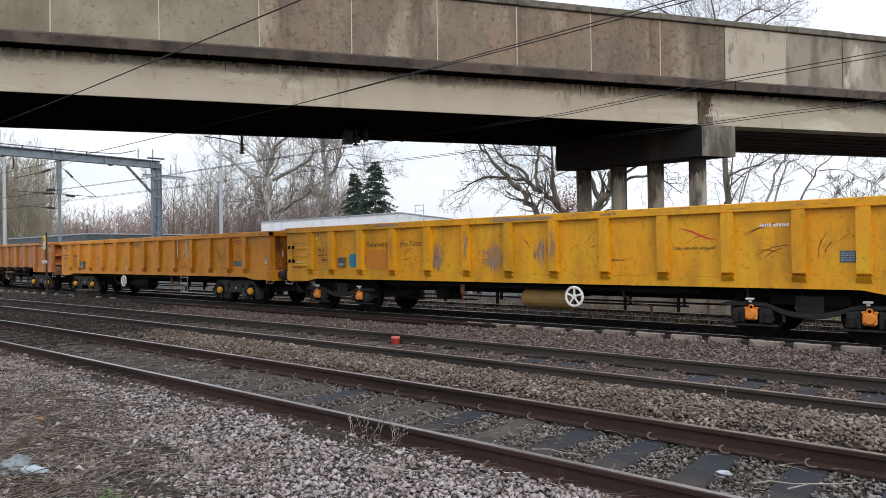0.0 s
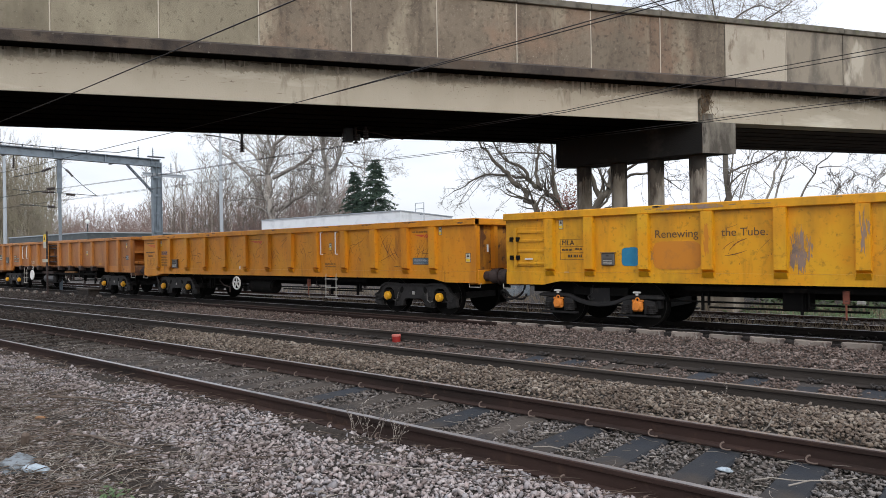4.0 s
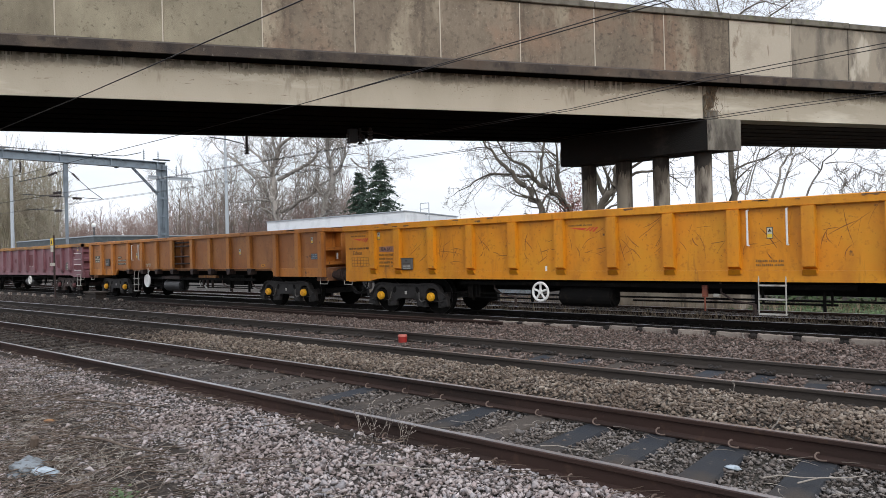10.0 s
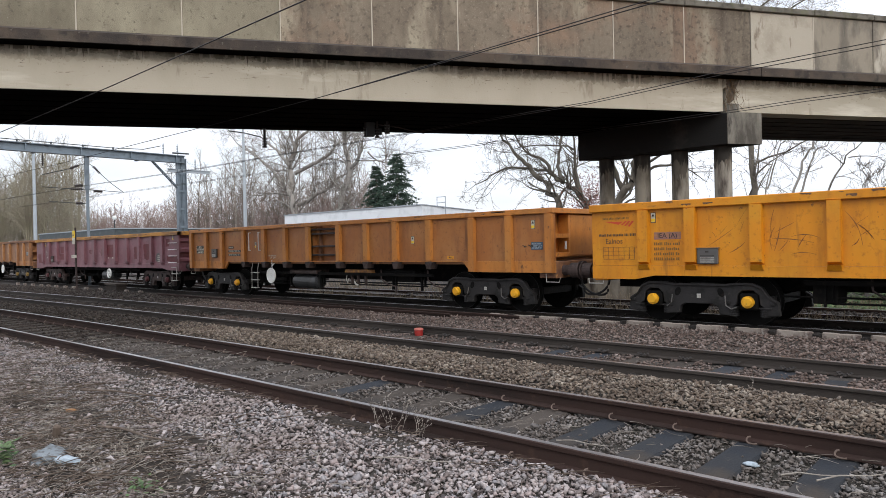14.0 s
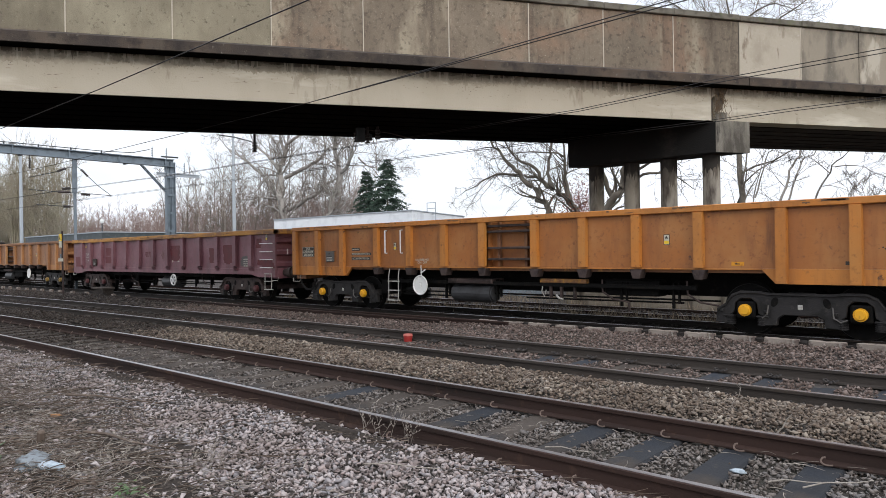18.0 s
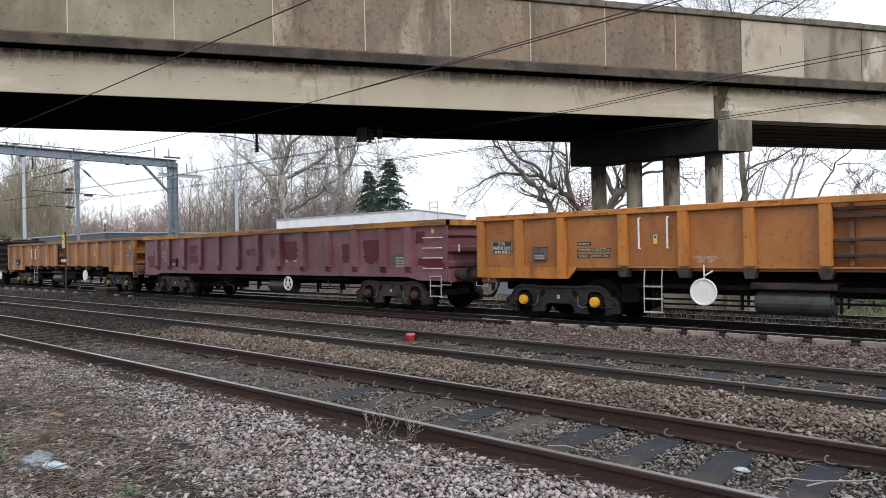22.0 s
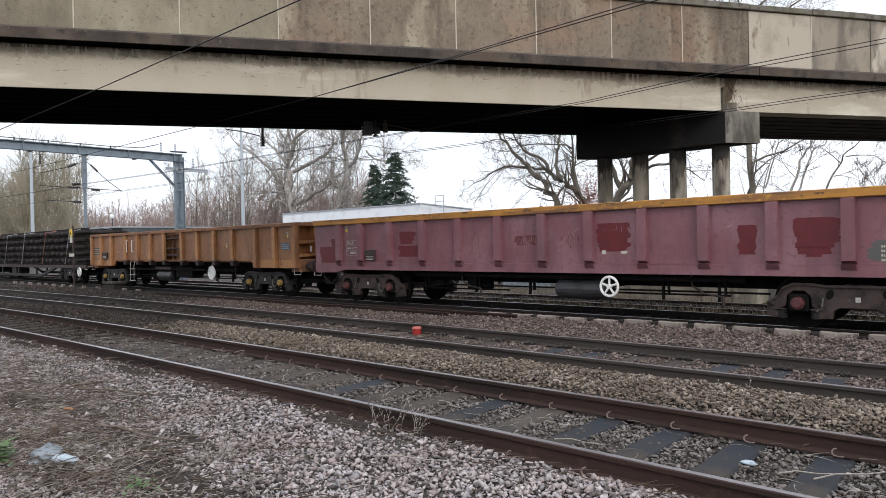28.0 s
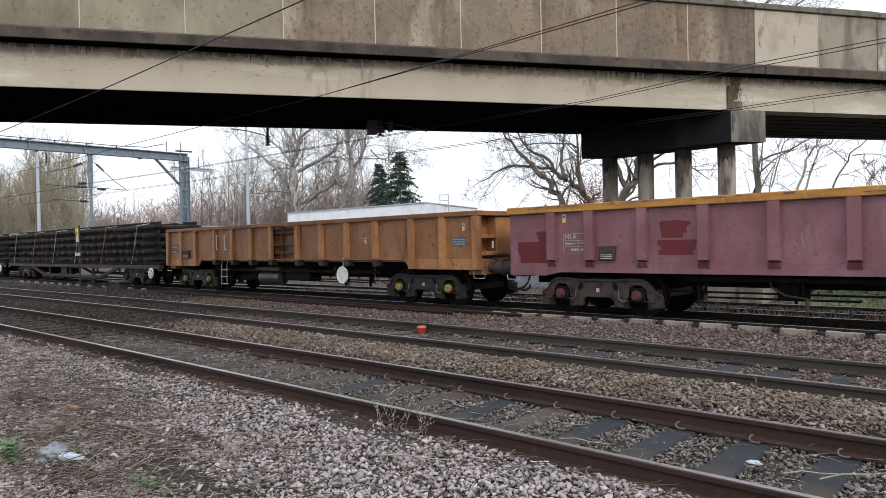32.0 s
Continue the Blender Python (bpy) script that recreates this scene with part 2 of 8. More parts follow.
M["pier"] = material("pier_concrete", (0.275, 0.245, 0.200), 0.9, 0, [((0.15, 0.128, 0.10), 1.3, 0.44, 0.62, (1, 1, 0.5)), ((0.055, 0.042, 0.033), 2.0, 0.54, 0.68, (1, 1, 0.22)), ((0.36, 0.325, 0.265), 1.0, 0.58, 0.66, ONE)], 0.4, 30)
M["soot"] = material("column_soot", (0.030, 0.026, 0.022), 0.95, 0, [((0.075, 0.064, 0.052), 5, 0.5, 0.7, (1, 1, 0.3))], 0.3, 30)
M["soot_brown"] = material("column_grime", (0.105, 0.090, 0.073), 0.95, 0, [((0.15, 0.12, 0.092), 3, 0.5, 0.7, (1, 1, 0.3)), ((0.05, 0.043, 0.036), 5, 0.52, 0.7, (1, 1, 0.3))], 0.3, 30)
M["pier_end"] = material("stained_pier_end", (0.215, 0.198, 0.165), 0.9, 0, [((0.075, 0.066, 0.054), 1.5, 0.46, 0.62, (1, 1, 0.4)), ((0.035, 0.03, 0.026), 2.6, 0.58, 0.68, (1, 1, 0.25)), ((0.24, 0.22, 0.185), 1.2, 0.60, 0.68, ONE)], 0.4, 30)
M["coping"] = material("coping_stone", (0.1640, 0.1480, 0.1200), 0.95, 0, [((0.0800, 0.0720, 0.0560), 3, 0.45, 0.65, ONE), ((0.1280, 0.1360, 0.0640), 2, 0.58, 0.7, ONE)], 0.6, 35)
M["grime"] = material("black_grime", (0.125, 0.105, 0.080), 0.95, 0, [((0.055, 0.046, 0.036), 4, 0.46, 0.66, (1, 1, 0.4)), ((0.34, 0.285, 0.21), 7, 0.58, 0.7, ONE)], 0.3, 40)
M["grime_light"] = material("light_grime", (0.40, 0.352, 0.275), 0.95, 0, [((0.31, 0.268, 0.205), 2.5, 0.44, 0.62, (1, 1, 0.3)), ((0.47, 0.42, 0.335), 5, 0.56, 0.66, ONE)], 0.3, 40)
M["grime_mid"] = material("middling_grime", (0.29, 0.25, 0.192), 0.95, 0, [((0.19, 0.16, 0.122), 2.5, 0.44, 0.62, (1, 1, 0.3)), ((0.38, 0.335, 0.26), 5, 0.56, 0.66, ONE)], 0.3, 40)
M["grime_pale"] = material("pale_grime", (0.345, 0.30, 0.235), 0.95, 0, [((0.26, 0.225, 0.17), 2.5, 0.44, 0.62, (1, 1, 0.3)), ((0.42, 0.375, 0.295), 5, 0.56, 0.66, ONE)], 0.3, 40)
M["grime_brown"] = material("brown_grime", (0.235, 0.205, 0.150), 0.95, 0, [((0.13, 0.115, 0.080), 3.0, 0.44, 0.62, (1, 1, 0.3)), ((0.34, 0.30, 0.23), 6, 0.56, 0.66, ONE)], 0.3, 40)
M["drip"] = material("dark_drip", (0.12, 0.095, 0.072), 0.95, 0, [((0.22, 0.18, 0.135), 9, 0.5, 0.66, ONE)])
M["mortar"] = material("pale_mortar", (0.52, 0.46, 0.38), 0.9)
M["joint_dark"] = material("dark_joint", (0.03, 0.025, 0.02), 0.9)
M["rail_side"] = material("rusty_rail", (0.0380, 0.0215, 0.0175), 0.85, 0.0, [((0.0190, 0.0132, 0.0115), 3, 0.42, 0.66, ALONG), ((0.0700, 0.0400, 0.0270), 7, 0.58, 0.75, ONE)], 0.25, 50, spec=0.25)
M["rail_dark"] = material("dark_rail", (0.0190, 0.0160, 0.0145), 0.8, 0.0, [((0.0380, 0.0265, 0.0200), 4, 0.5, 0.7, ALONG)], 0.25, 50, spec=0.25)
M["rail_grey"] = material("grey_brown_rail", (0.046, 0.038, 0.033), 0.8, 0.0, [((0.026, 0.021, 0.018), 3, 0.44, 0.66, ALONG), ((0.070, 0.052, 0.041), 6, 0.56, 0.72, ALONG)], 0.25, 50, spec=0.3)
M["rail_top"] = material("rail_running_band", (0.42, 0.41, 0.43), 0.32, 0.85, [((0.14, 0.11, 0.10), 5, 0.5, 0.75, ALONG)])
M["clip"] = material("rusty_clip", (0.150, 0.108, 0.088), 0.75, 0.1, [((0.085, 0.058, 0.046), 20, 0.45, 0.7, ONE)])
M["sleeper"] = material("slate_sleeper", (0.027, 0.029, 0.034), 0.88, 0, [((0.055, 0.045, 0.038), 1.0, 0.50, 0.64, ONE), ((0.022, 0.026, 0.034), 1.6, 0.53, 0.66, ONE), ((0.085, 0.072, 0.062), 12, 0.62, 0.70, ONE)], 0.3, 60, 0, 0.2, spec=0.25)
M["sleeper_dusty"] = material("dusty_sleeper", (0.052, 0.043, 0.037), 0.9, 0, [((0.030, 0.028, 0.029), 1.2, 0.52, 0.66, ONE), ((0.095, 0.08, 0.068), 14, 0.56, 0.66, ONE)], 0.4, 60, 0, 0.2, spec=0.2)
M["clip_dark"] = material("dark_clip", (0.030, 0.026, 0.025), 0.75, 0.1, [((0.07, 0.055, 0.045), 20, 0.5, 0.7, ONE)])
# Kept dark so that shade in the gaps between stones is in the colour.
M["ground"] = material("ballast_ground", (0.0325, 0.0260, 0.0218), 0.95, 0, [
    ((0.0507, 0.0416, 0.0358), 26, 0.50, 0.60, ONE), ((0.0183, 0.0141, 0.0118), 18, 0.52, 0.64, ONE), ((0.0282, 0.0240, 0.0169), 0.35, 0.5, 0.68, ONE)], 0.9, 40)
M["dirt"] = material("dark_dirt", (0.0374, 0.0306, 0.0263), 0.97, 0, [((0.0850, 0.0697, 0.0595), 14, 0.52, 0.64, ONE), ((0.0170, 0.0136, 0.0119), 30, 0.52, 0.62, ONE)], 0.9, 60, spec=0.15)
M["steel_grey"] = material("galvanised_steel", (0.20, 0.245, 0.285), 0.55, 0.25, [((0.13, 0.155, 0.18), 2, 0.48, 0.7, ONE)], 0.1, 30)
M["steel_dark"] = material("dark_steel", (0.06, 0.065, 0.07), 0.6, 0.3)
M["steel_pale"] = material("pale_steel", (0.42, 0.46, 0.50), 0.5, 0.3)
M["wire"] = material("wire", (0.020, 0.018, 0.018), 0.6, 0.4)
M["insulator"] = material("brown_insulator", (0.03, 0.02, 0.018), 0.4)
M["bark_pale"] = material("pale_bark", (0.36, 0.335, 0.305), 0.9, 0, [((0.11, 0.095, 0.082), 2.5, 0.50, 0.66, (1, 1, 0.4))], 0.5, 14)
M["bark"] = material("grey_bark", (0.135, 0.118, 0.095), 0.92, 0, [((0.075, 0.063, 0.05), 2.5, 0.48, 0.64, (1, 1, 0.4)), ((0.0900, 0.0990, 0.0405), 1.2, 0.58, 0.74, ONE)], 0.5, 14)
M["twig"] = material("brown_twig", (0.1500, 0.1250, 0.1050), 0.9, 0, [((0.2625, 0.2250, 0.1938), 0.7, 0.45, 0.65, ONE)])
M["twig_dark"] = material("dark_twig", (0.085, 0.070, 0.058), 0.9, 0, [((0.15, 0.125, 0.10), 0.7, 0.48, 0.66, ONE)])
M["twig_red"] = material("reddish_twig", (0.2587, 0.1840, 0.1587), 0.9, 0, [((0.3565, 0.2702, 0.2415), 0.3, 0.45, 0.65, ONE)])
M["twig_green"] = material("willow_twig", (0.28, 0.25, 0.175), 0.9, 0, [((0.24, 0.20, 0.155), 0.4, 0.45, 0.65, ONE)])
M["stem"] = material("dry_stem", (0.16, 0.11, 0.065), 0.9)
M["birch"] = material("birch_bark", (0.48, 0.42, 0.36), 0.8, 0, [((0.16, 0.12, 0.10), 5, 0.55, 0.66, (0.4, 0.4, 2))])
M["needle"] = material("dark_needles", (0.020, 0.042, 0.028), 0.85, 0, [((0.035, 0.062, 0.034), 3, 0.45, 0.65, ONE)], 0, 60, 0.35)
M["leaf"] = material("ivy_leaf", (0.05, 0.095, 0.03), 0.6, 0, [((0.09, 0.13, 0.05), 8, 0.45, 0.65, ONE)], 0, 60, 0.3)
M["dead_grass"] = material("dead_grass", (0.27, 0.215, 0.15), 0.9, 0, [((0.18, 0.14, 0.10), 3, 0.45, 0.65, ONE)], 0, 60, 0.3)
M["fascia"] = material("white_fascia", (0.80, 0.83, 0.86), 0.6, 0, [((0.66, 0.69, 0.72), 0.9, 0.52, 0.7, ONE), ((0.12, 0.13, 0.14), 3.5, 0.70, 0.73, ONE)])
M["fascia_dark"] = material("dark_roof", (0.06, 0.075, 0.082), 0.6, 0, [((0.10, 0.12, 0.125), 1.5, 0.5, 0.7, ONE)])
M["brick_wall"] = material("dull_brick", (0.20, 0.135, 0.10), 0.9, 0, [((0.13, 0.09, 0.07), 4, 0.45, 0.65, ONE)], 0.4, 30)
M["kerb_white"] = material("whitened_concrete", (0.272, 0.232, 0.200), 0.9, 0, [((0.1625, 0.1274, 0.1066), 3.0, 0.46, 0.60, ONE), ((0.0845, 0.0598, 0.0520), 7, 0.56, 0.66, ONE), ((0.345, 0.312, 0.280), 14, 0.56, 0.66, (1, 1, 0.2))], 0.5, 50, 0, 0.15)
M["can"] = material("red_plastic", (0.30, 0.020, 0.016), 0.5, 0, [((0.2240, 0.0240, 0.0200), 9, 0.55, 0.75, ONE)])
M["can_top"] = material("faded_red", (0.42, 0.11, 0.085), 0.55)
M["litter"] = material("white_litter", (0.34, 0.40, 0.45), 0.5, 0, [((0.20, 0.24, 0.27), 18, 0.48, 0.62, ONE)])
M["bag"] = material("grey_bag", (0.17, 0.195, 0.215), 0.5, 0, [((0.07, 0.07, 0.07), 22, 0.46, 0.6, ONE)])
M["russet_leaf"] = material("russet_leaf", (0.20, 0.060, 0.042), 0.8, 0, [((0.24, 0.10, 0.06), 4, 0.45, 0.65, ONE)], 0, 60, 0.4)
M["sign_yellow"] = material("yellow_sign", (0.75, 0.50, 0.02), 0.5)
M["old_timber"] = material("old_timber", (0.017, 0.013, 0.012), 0.92, 0, [((0.036, 0.026, 0.022), 4, 0.5, 0.68, ALONG)], 0.5, 30, 0, 0.2)
M["strap_blue"] = material("pale_strap", (0.24, 0.25, 0.27), 0.7)
M["strap_red"] = material("faded_red_strap", (0.26, 0.12, 0.09), 0.7)
M["hose"] = material("rubber_hose", (0.014, 0.013, 0.013), 0.6)
M["ochre"] = material("ochre_dust", (0.215, 0.125, 0.034), 0.8, 0, [((0.16, 0.10, 0.05), 4, 0.5, 0.7, ONE)], 0.2, 30)


# ---- mesh helpers ----
def part(name, bm, mat, parent=None, label="", smooth=False):
    me = bpy.data.meshes.new(name)
    bm.normal_update()
    bm.to_mesh(me)
    bm.free()
    me.materials.append(mat)
    if smooth:
        me.polygons.foreach_set("use_smooth", [True] * len(me.polygons))
    ob = new(name, me)
    if parent:
        ob.parent = parent
    if label:
        ob["label"] = label
    return ob


def box(bm, x0, x1, y0, y1, z0, z1, bevel=0.0):
    vs = bmesh.ops.create_cube(bm, size=1.0)["verts"]
    for v in vs:
        v.co = Vector((x0 + (v.co.x + 0.5) * (x1 - x0), y0 + (v.co.y + 0.5) * (y1 - y0), z0 + (v.co.z + 0.5) * (z1 - z0)))
    if bevel:
        es = {e for v in vs for e in v.link_edges}
        bmesh.ops.bevel(bm, geom=list(es), offset=bevel, segments=1, affect="EDGES")
    return vs


def boxed(*a, bevel=0.0):
    bm = bmesh.new()
    box(bm, *a, bevel=bevel)
    return bm


def prism(bm, outline, axis, a, b):
    """outline: (u, v) points; axis 'y': u=x, v=z, run from y=a to b; axis 'x': u=y, v=z; axis 'z': u=x, v=y."""
    def at(u, v, w):
        return {"y": (u, w, v), "x": (w, u, v), "z": (u, v, w)}[axis]
    lo = [bm.verts.new(at(u, v, a)) for u, v in outline]
    hi = [bm.verts.new(at(u, v, b)) for u, v in outline]
    n = len(outline)
    bm.faces.new(lo)
    bm.faces.new(hi[::-1])
    for i in range(n):
        bm.faces.new((lo[i], hi[i], hi[(i + 1) % n], lo[(i + 1) % n]))
    bmesh.ops.recalc_face_normals(bm, faces=bm.faces[:])


def tube(bm, pts, r, sides=6, r_end=None, cap=True):
    pts = [Vector(p) for p in pts]
    rings = []
    r_end = r if r_end is None else r_end
    for i, p in enumerate(pts):
        d = (pts[min(i + 1, len(pts) - 1)] - pts[max(i - 1, 0)]).normalized()
        up = Vector((0, 0, 1)) if abs(d.z) < 0.9 else Vector((1, 0, 0))
        a = d.cross(up).normalized()
        b = d.cross(a)
        rr = r + (r_end - r) * i / max(1, len(pts) - 1)
        rings.append([bm.verts.new(p + rr * (math.cos(k * math.tau / sides) * a + math.sin(k * math.tau / sides) * b)) for k in range(sides)])
    for p, q in zip(rings, rings[1:]):
        for k in range(sides):
            bm.faces.new((p[k], p[(k + 1) % sides], q[(k + 1) % sides], q[k]))
    if cap:
        bm.faces.new(rings[0][::-1])
        bm.faces.new(rings[-1])


def disc(bm, c, r, depth, axis="y", sides=24, r2=None):
    """A short cylinder centred at c along axis."""
    m = {"y": Matrix.Rotation(math.pi / 2, 4, "X"), "x": Matrix.Rotation(math.pi / 2, 4, "Y"), "z": Matrix.Identity(4)}[axis]
    bmesh.ops.create_cone(bm, cap_ends=True, segments=sides, radius1=r, radius2=r if r2 is None else r2, depth=depth, matrix=Matrix.Translation(c) @ m)


def ring(bm, c, r, w, sides=28, tw=6):
    """A torus standing in the x-z plane."""
    rows = []
    for i in range(sides):
        a = i * math.tau / sides
        rows.append([bm.verts.new((c[0] + (r + w * math.cos(b)) * math.cos(a), c[1] + w * math.sin(b), c[2] + (r + w * math.cos(b)) * math.sin(a))) for b in [k * math.tau / tw for k in range(tw)]])
    for i in range(sides):
        p, q = rows[i], rows[(i + 1) % sides]
        for k in range(tw):
            bm.faces.new((p[k], q[k], q[(k + 1) % tw], p[(k + 1) % tw]))


def empty(name, m=None):
    ob = new(name)
    ob.empty_display_size = 0.2
    if m is not None:
        ob.matrix_basis = m
    return ob


def mesh_of(name, verts, faces, mat, parent=None):
    me = bpy.data.meshes.new(name)
    me.from_pydata(verts, [], faces)
    me.materials.append(mat)
    ob = new(name, me)
    if parent:
        ob.parent = parent
    return ob


def big_mesh(name, verts, faces, mat, parent=None):
    """verts: (n, 3) array, faces: (m, 3) array of triangles."""
    me = bpy.data.meshes.new(name)
    me.vertices.add(len(verts))
    me.vertices.foreach_set("co", np.asarray(verts, dtype=np.float32).ravel())
    me.loops.add(faces.size)
    me.loops.foreach_set("vertex_index", np.asarray(faces, dtype=np.int32).ravel())
    me.polygons.add(len(faces))
    me.polygons.foreach_set("loop_start", np.arange(0, faces.size, 3, dtype=np.int32))
    me.update(calc_edges=True)
    me.materials.append(mat)
    ob = new(name, me)
    if parent:
        ob.parent = parent
    return ob


# ---- ground and tracks ----
def bend(x):
    """The near tracks swing gently towards the near side as they run away."""
    return -0.0007 * min(0.0, x + 5.0) ** 2


def ground_height(x, y):
    y -= bend(x)
    h = -0.13
    if 3.2 < y < 4.15:
        h += 0.055 * min(1.0, (y - 3.2) / 0.4)
    if y < 4.0:
        h += 0.02 * math.sin(1.3 * x + y) - 0.05 * min(1.0, max(0.0, 2.6 - y))
    for y0, y1, up in ((5.98, 7.6, 0.12), (9.42, 12.4, 0.05)):
        if y0 < y < y1:
            h += up * min(1.0, (y - y0) / 0.35, (y1 - y) / 0.35)
    if y > 12.4:
        h -= 0.07 * min(1.0, (y - 12.4) / 0.4)
    if y > 18:
        h -= 0.05
    return h + 0.018 * noise.noise((x * 2.2, y * 2.2, 0.3))


def make_ground():
    xs = [-3000, -900, -300, -140, -80, -60] + [-45 + 0.75 * i for i in range(20)] + [-30 + 0.25 * i for i in range(140)] + [5.5, 7, 10, 20, 60, 200, 900, 3000]
    ys = [-3000, -600, -100, -20, -4] + [0.25 * i for i in range(90)] + [22.5, 23, 24, 26, 30, 40, 60, 120, 400, 1000, 3000]
    verts = [(x, y, ground_height(x, y)) for y in ys for x in xs]
    n = len(xs)
    faces = [(j * n + i, j * n + i + 1, (j + 1) * n + i + 1, (j + 1) * n + i) for j in range(len(ys) - 1) for i in range(n - 1)]
    ob = mesh_of("ground", verts, faces, M["ground"])
    tagged(ob, "brown grey ballast and dirt ground around the tracks", "ground", kind="structure")


make_ground()

RAIL = [(-0.07, 0), (0.07, 0), (0.07, 0.012), (0.012, 0.03), (0.01, 0.115), (0.034, 0.125), (0.036, 0.155), (0.028, 0.159), (-0.028, 0.159), (-0.036, 0.155), (-0.034, 0.125), (-0.01, 0.115), (-0.012, 0.03), (-0.07, 0.012)]


def rail(name, y, top, x0, x1, parent, mat, curved=True, label=""):
    """One rail of flat-bottom section with its running band laid on top."""
    xs = [x0 + (x1 - x0) * i / 60 for i in range(61)] if curved else [x0, x1]
    n = len(RAIL)
    verts, faces = [], []
    for x in xs:
        d = bend(x) if curved else 0.0
        verts += [(x, y + d + u, top - 0.159 + v) for u, v in RAIL]
    for i in range(len(xs) - 1):
        for k in range(n):
            faces.append((i * n + k, i * n + (k + 1) % n, (i + 1) * n + (k + 1) % n, (i + 1) * n + k))
    faces += [tuple(range(n)), tuple(range((len(xs) - 1) * n, len(xs) * n))[::-1]]
    ob = mesh_of(name, verts, faces, mat, parent)
    if label:
        ob["label"] = label
    return ob


def running_band(y, top, x0, x1, parent, curved=True):
    xs = [x0 + (x1 - x0) * i / 60 for i in range(61)] if curved else [x0, x1]
    verts, faces = [], []
    for x in xs:
        d = bend(x) if curved else 0.0
        verts += [(x, y + d - 0.024, top), (x, y + d - 0.024, top + 0.003), (x, y + d + 0.024, top + 0.003), (x, y + d + 0.024, top)]
    for i in range(len(xs) - 1):
        for k in range(3):
            faces.append((i * 4 + k, i * 4 + k + 1, i * 4 + 5 + k, i * 4 + 4 + k))
    return mesh_of("running_band", verts, faces, M["rail_top"], parent)


def shared(name, bm, mat):
    me = bpy.data.meshes.new(name)
    bm.to_mesh(me)
    bm.free()
    me.materials.append(mat)
    return me


def loop_clip():
    """A bent spring clip standing as a curl on the rail foot."""
    bm = bmesh.new()
    pts = [(-0.012, 0.006, 0.056), (-0.028, -0.004, 0.052), (-0.037, -0.014, 0.038), (-0.033, -0.024, 0.022), (-0.018, -0.032, 0.013), (0.006, -0.035, 0.010), (0.030, -0.032, 0.010), (0.048, -0.022, 0.013)]
    tube(bm, pts, 0.0075, 6)
    return shared("rail_clip", bm, M["clip"])


def knot_clip():
    """A pair of dark spring curls and the iron between them."""
    bm = bmesh.new()
    for sx in (-1, 1):
        tube(bm, [(sx * 0.02, 0.04, 0.01), (sx * 0.06, 0.02, 0.05), (sx * 0.085, -0.02, 0.05), (sx * 0.05, -0.045, 0.03), (sx * 0.02, -0.02, 0.045)], 0.012, 5)
    box(bm, -0.03, 0.03, -0.03, 0.04, 0.0, 0.03, 0.006)
    return shared("rail_clip", bm, M["clip_dark"])


def sleeper_mesh(mat, w=0.27, l=2.5, h=0.2):
    return shared("sleeper", boxed(-w / 2, w / 2, -l / 2, l / 2, -h, 0, bevel=0.02), mat)


CLIP, KNOT, SLEEPER, DUSTY = loop_clip(), knot_clip(), sleeper_mesh(M["sleeper"]), sleeper_mesh(M["sleeper_dusty"])


def child(name, me, parent, m):
    ob = new(name, me)
    ob.parent = parent
    ob.matrix_basis = m
    return ob


def track(label, centre, top, x0, x1, mat, sleepers, step, phase, curved=True, clips=None):
    base = tagged(empty("railway_track"), label, "railway track", kind="structure")
    for side in (-0.7535, 0.7535):
        r = rail("rail", centre + side, top, x0, x1, base, mat, curved)
        running_band(centre + side, top, x0, x1, r, curved)
    x = sleepers[0] + phase
    i = 0
    while x < sleepers[1]:
        d = (bend(x) if curved else 0.0)
        s = child("sleeper", SLEEPER if x > random.gauss(-4.4, 1.0) and curved else DUSTY, base, pose(x, centre + d + random.uniform(-0.02, 0.02), top - 0.168, 0, 0, random.uniform(-1, 1)))
        if clips and x > -24:
            for side in (-0.7535, 0.7535):
                child("rail_clip", clips, s, pose(random.uniform(-0.015, 0.015), side - 0.085, 0.012, 0, 0, random.uniform(-8, 8)))
        x += step
    return base


track("near track with rusty rails on grey sleepers", 5.0, 0.075, -60, 14, M["rail_side"], (-33.953, 4), 0.617, 0.0, True, CLIP)
track("second track with dark rails on grey sleepers", 8.5, 0.045, -90, 16, M["rail_grey"], (-39.54, 5), 0.637, 0.0, True, KNOT)
track("dark track that carries the freight train", 13.87, -0.05, -160, 60, M["rail_dark"], (-60, 12), 0.70, 0.0, False)
track("far rusty siding track behind the train", 17.05, -0.12, -160, 60, M["rail_side"], (-30, 10), 0.70, 0.3, False)


# ---- bridge ----
SKEW = 57.5
BRIDGE = pose(-6.8, 19.0, 0, 0, 0, SKEW)  # x runs along the near face, y away from it


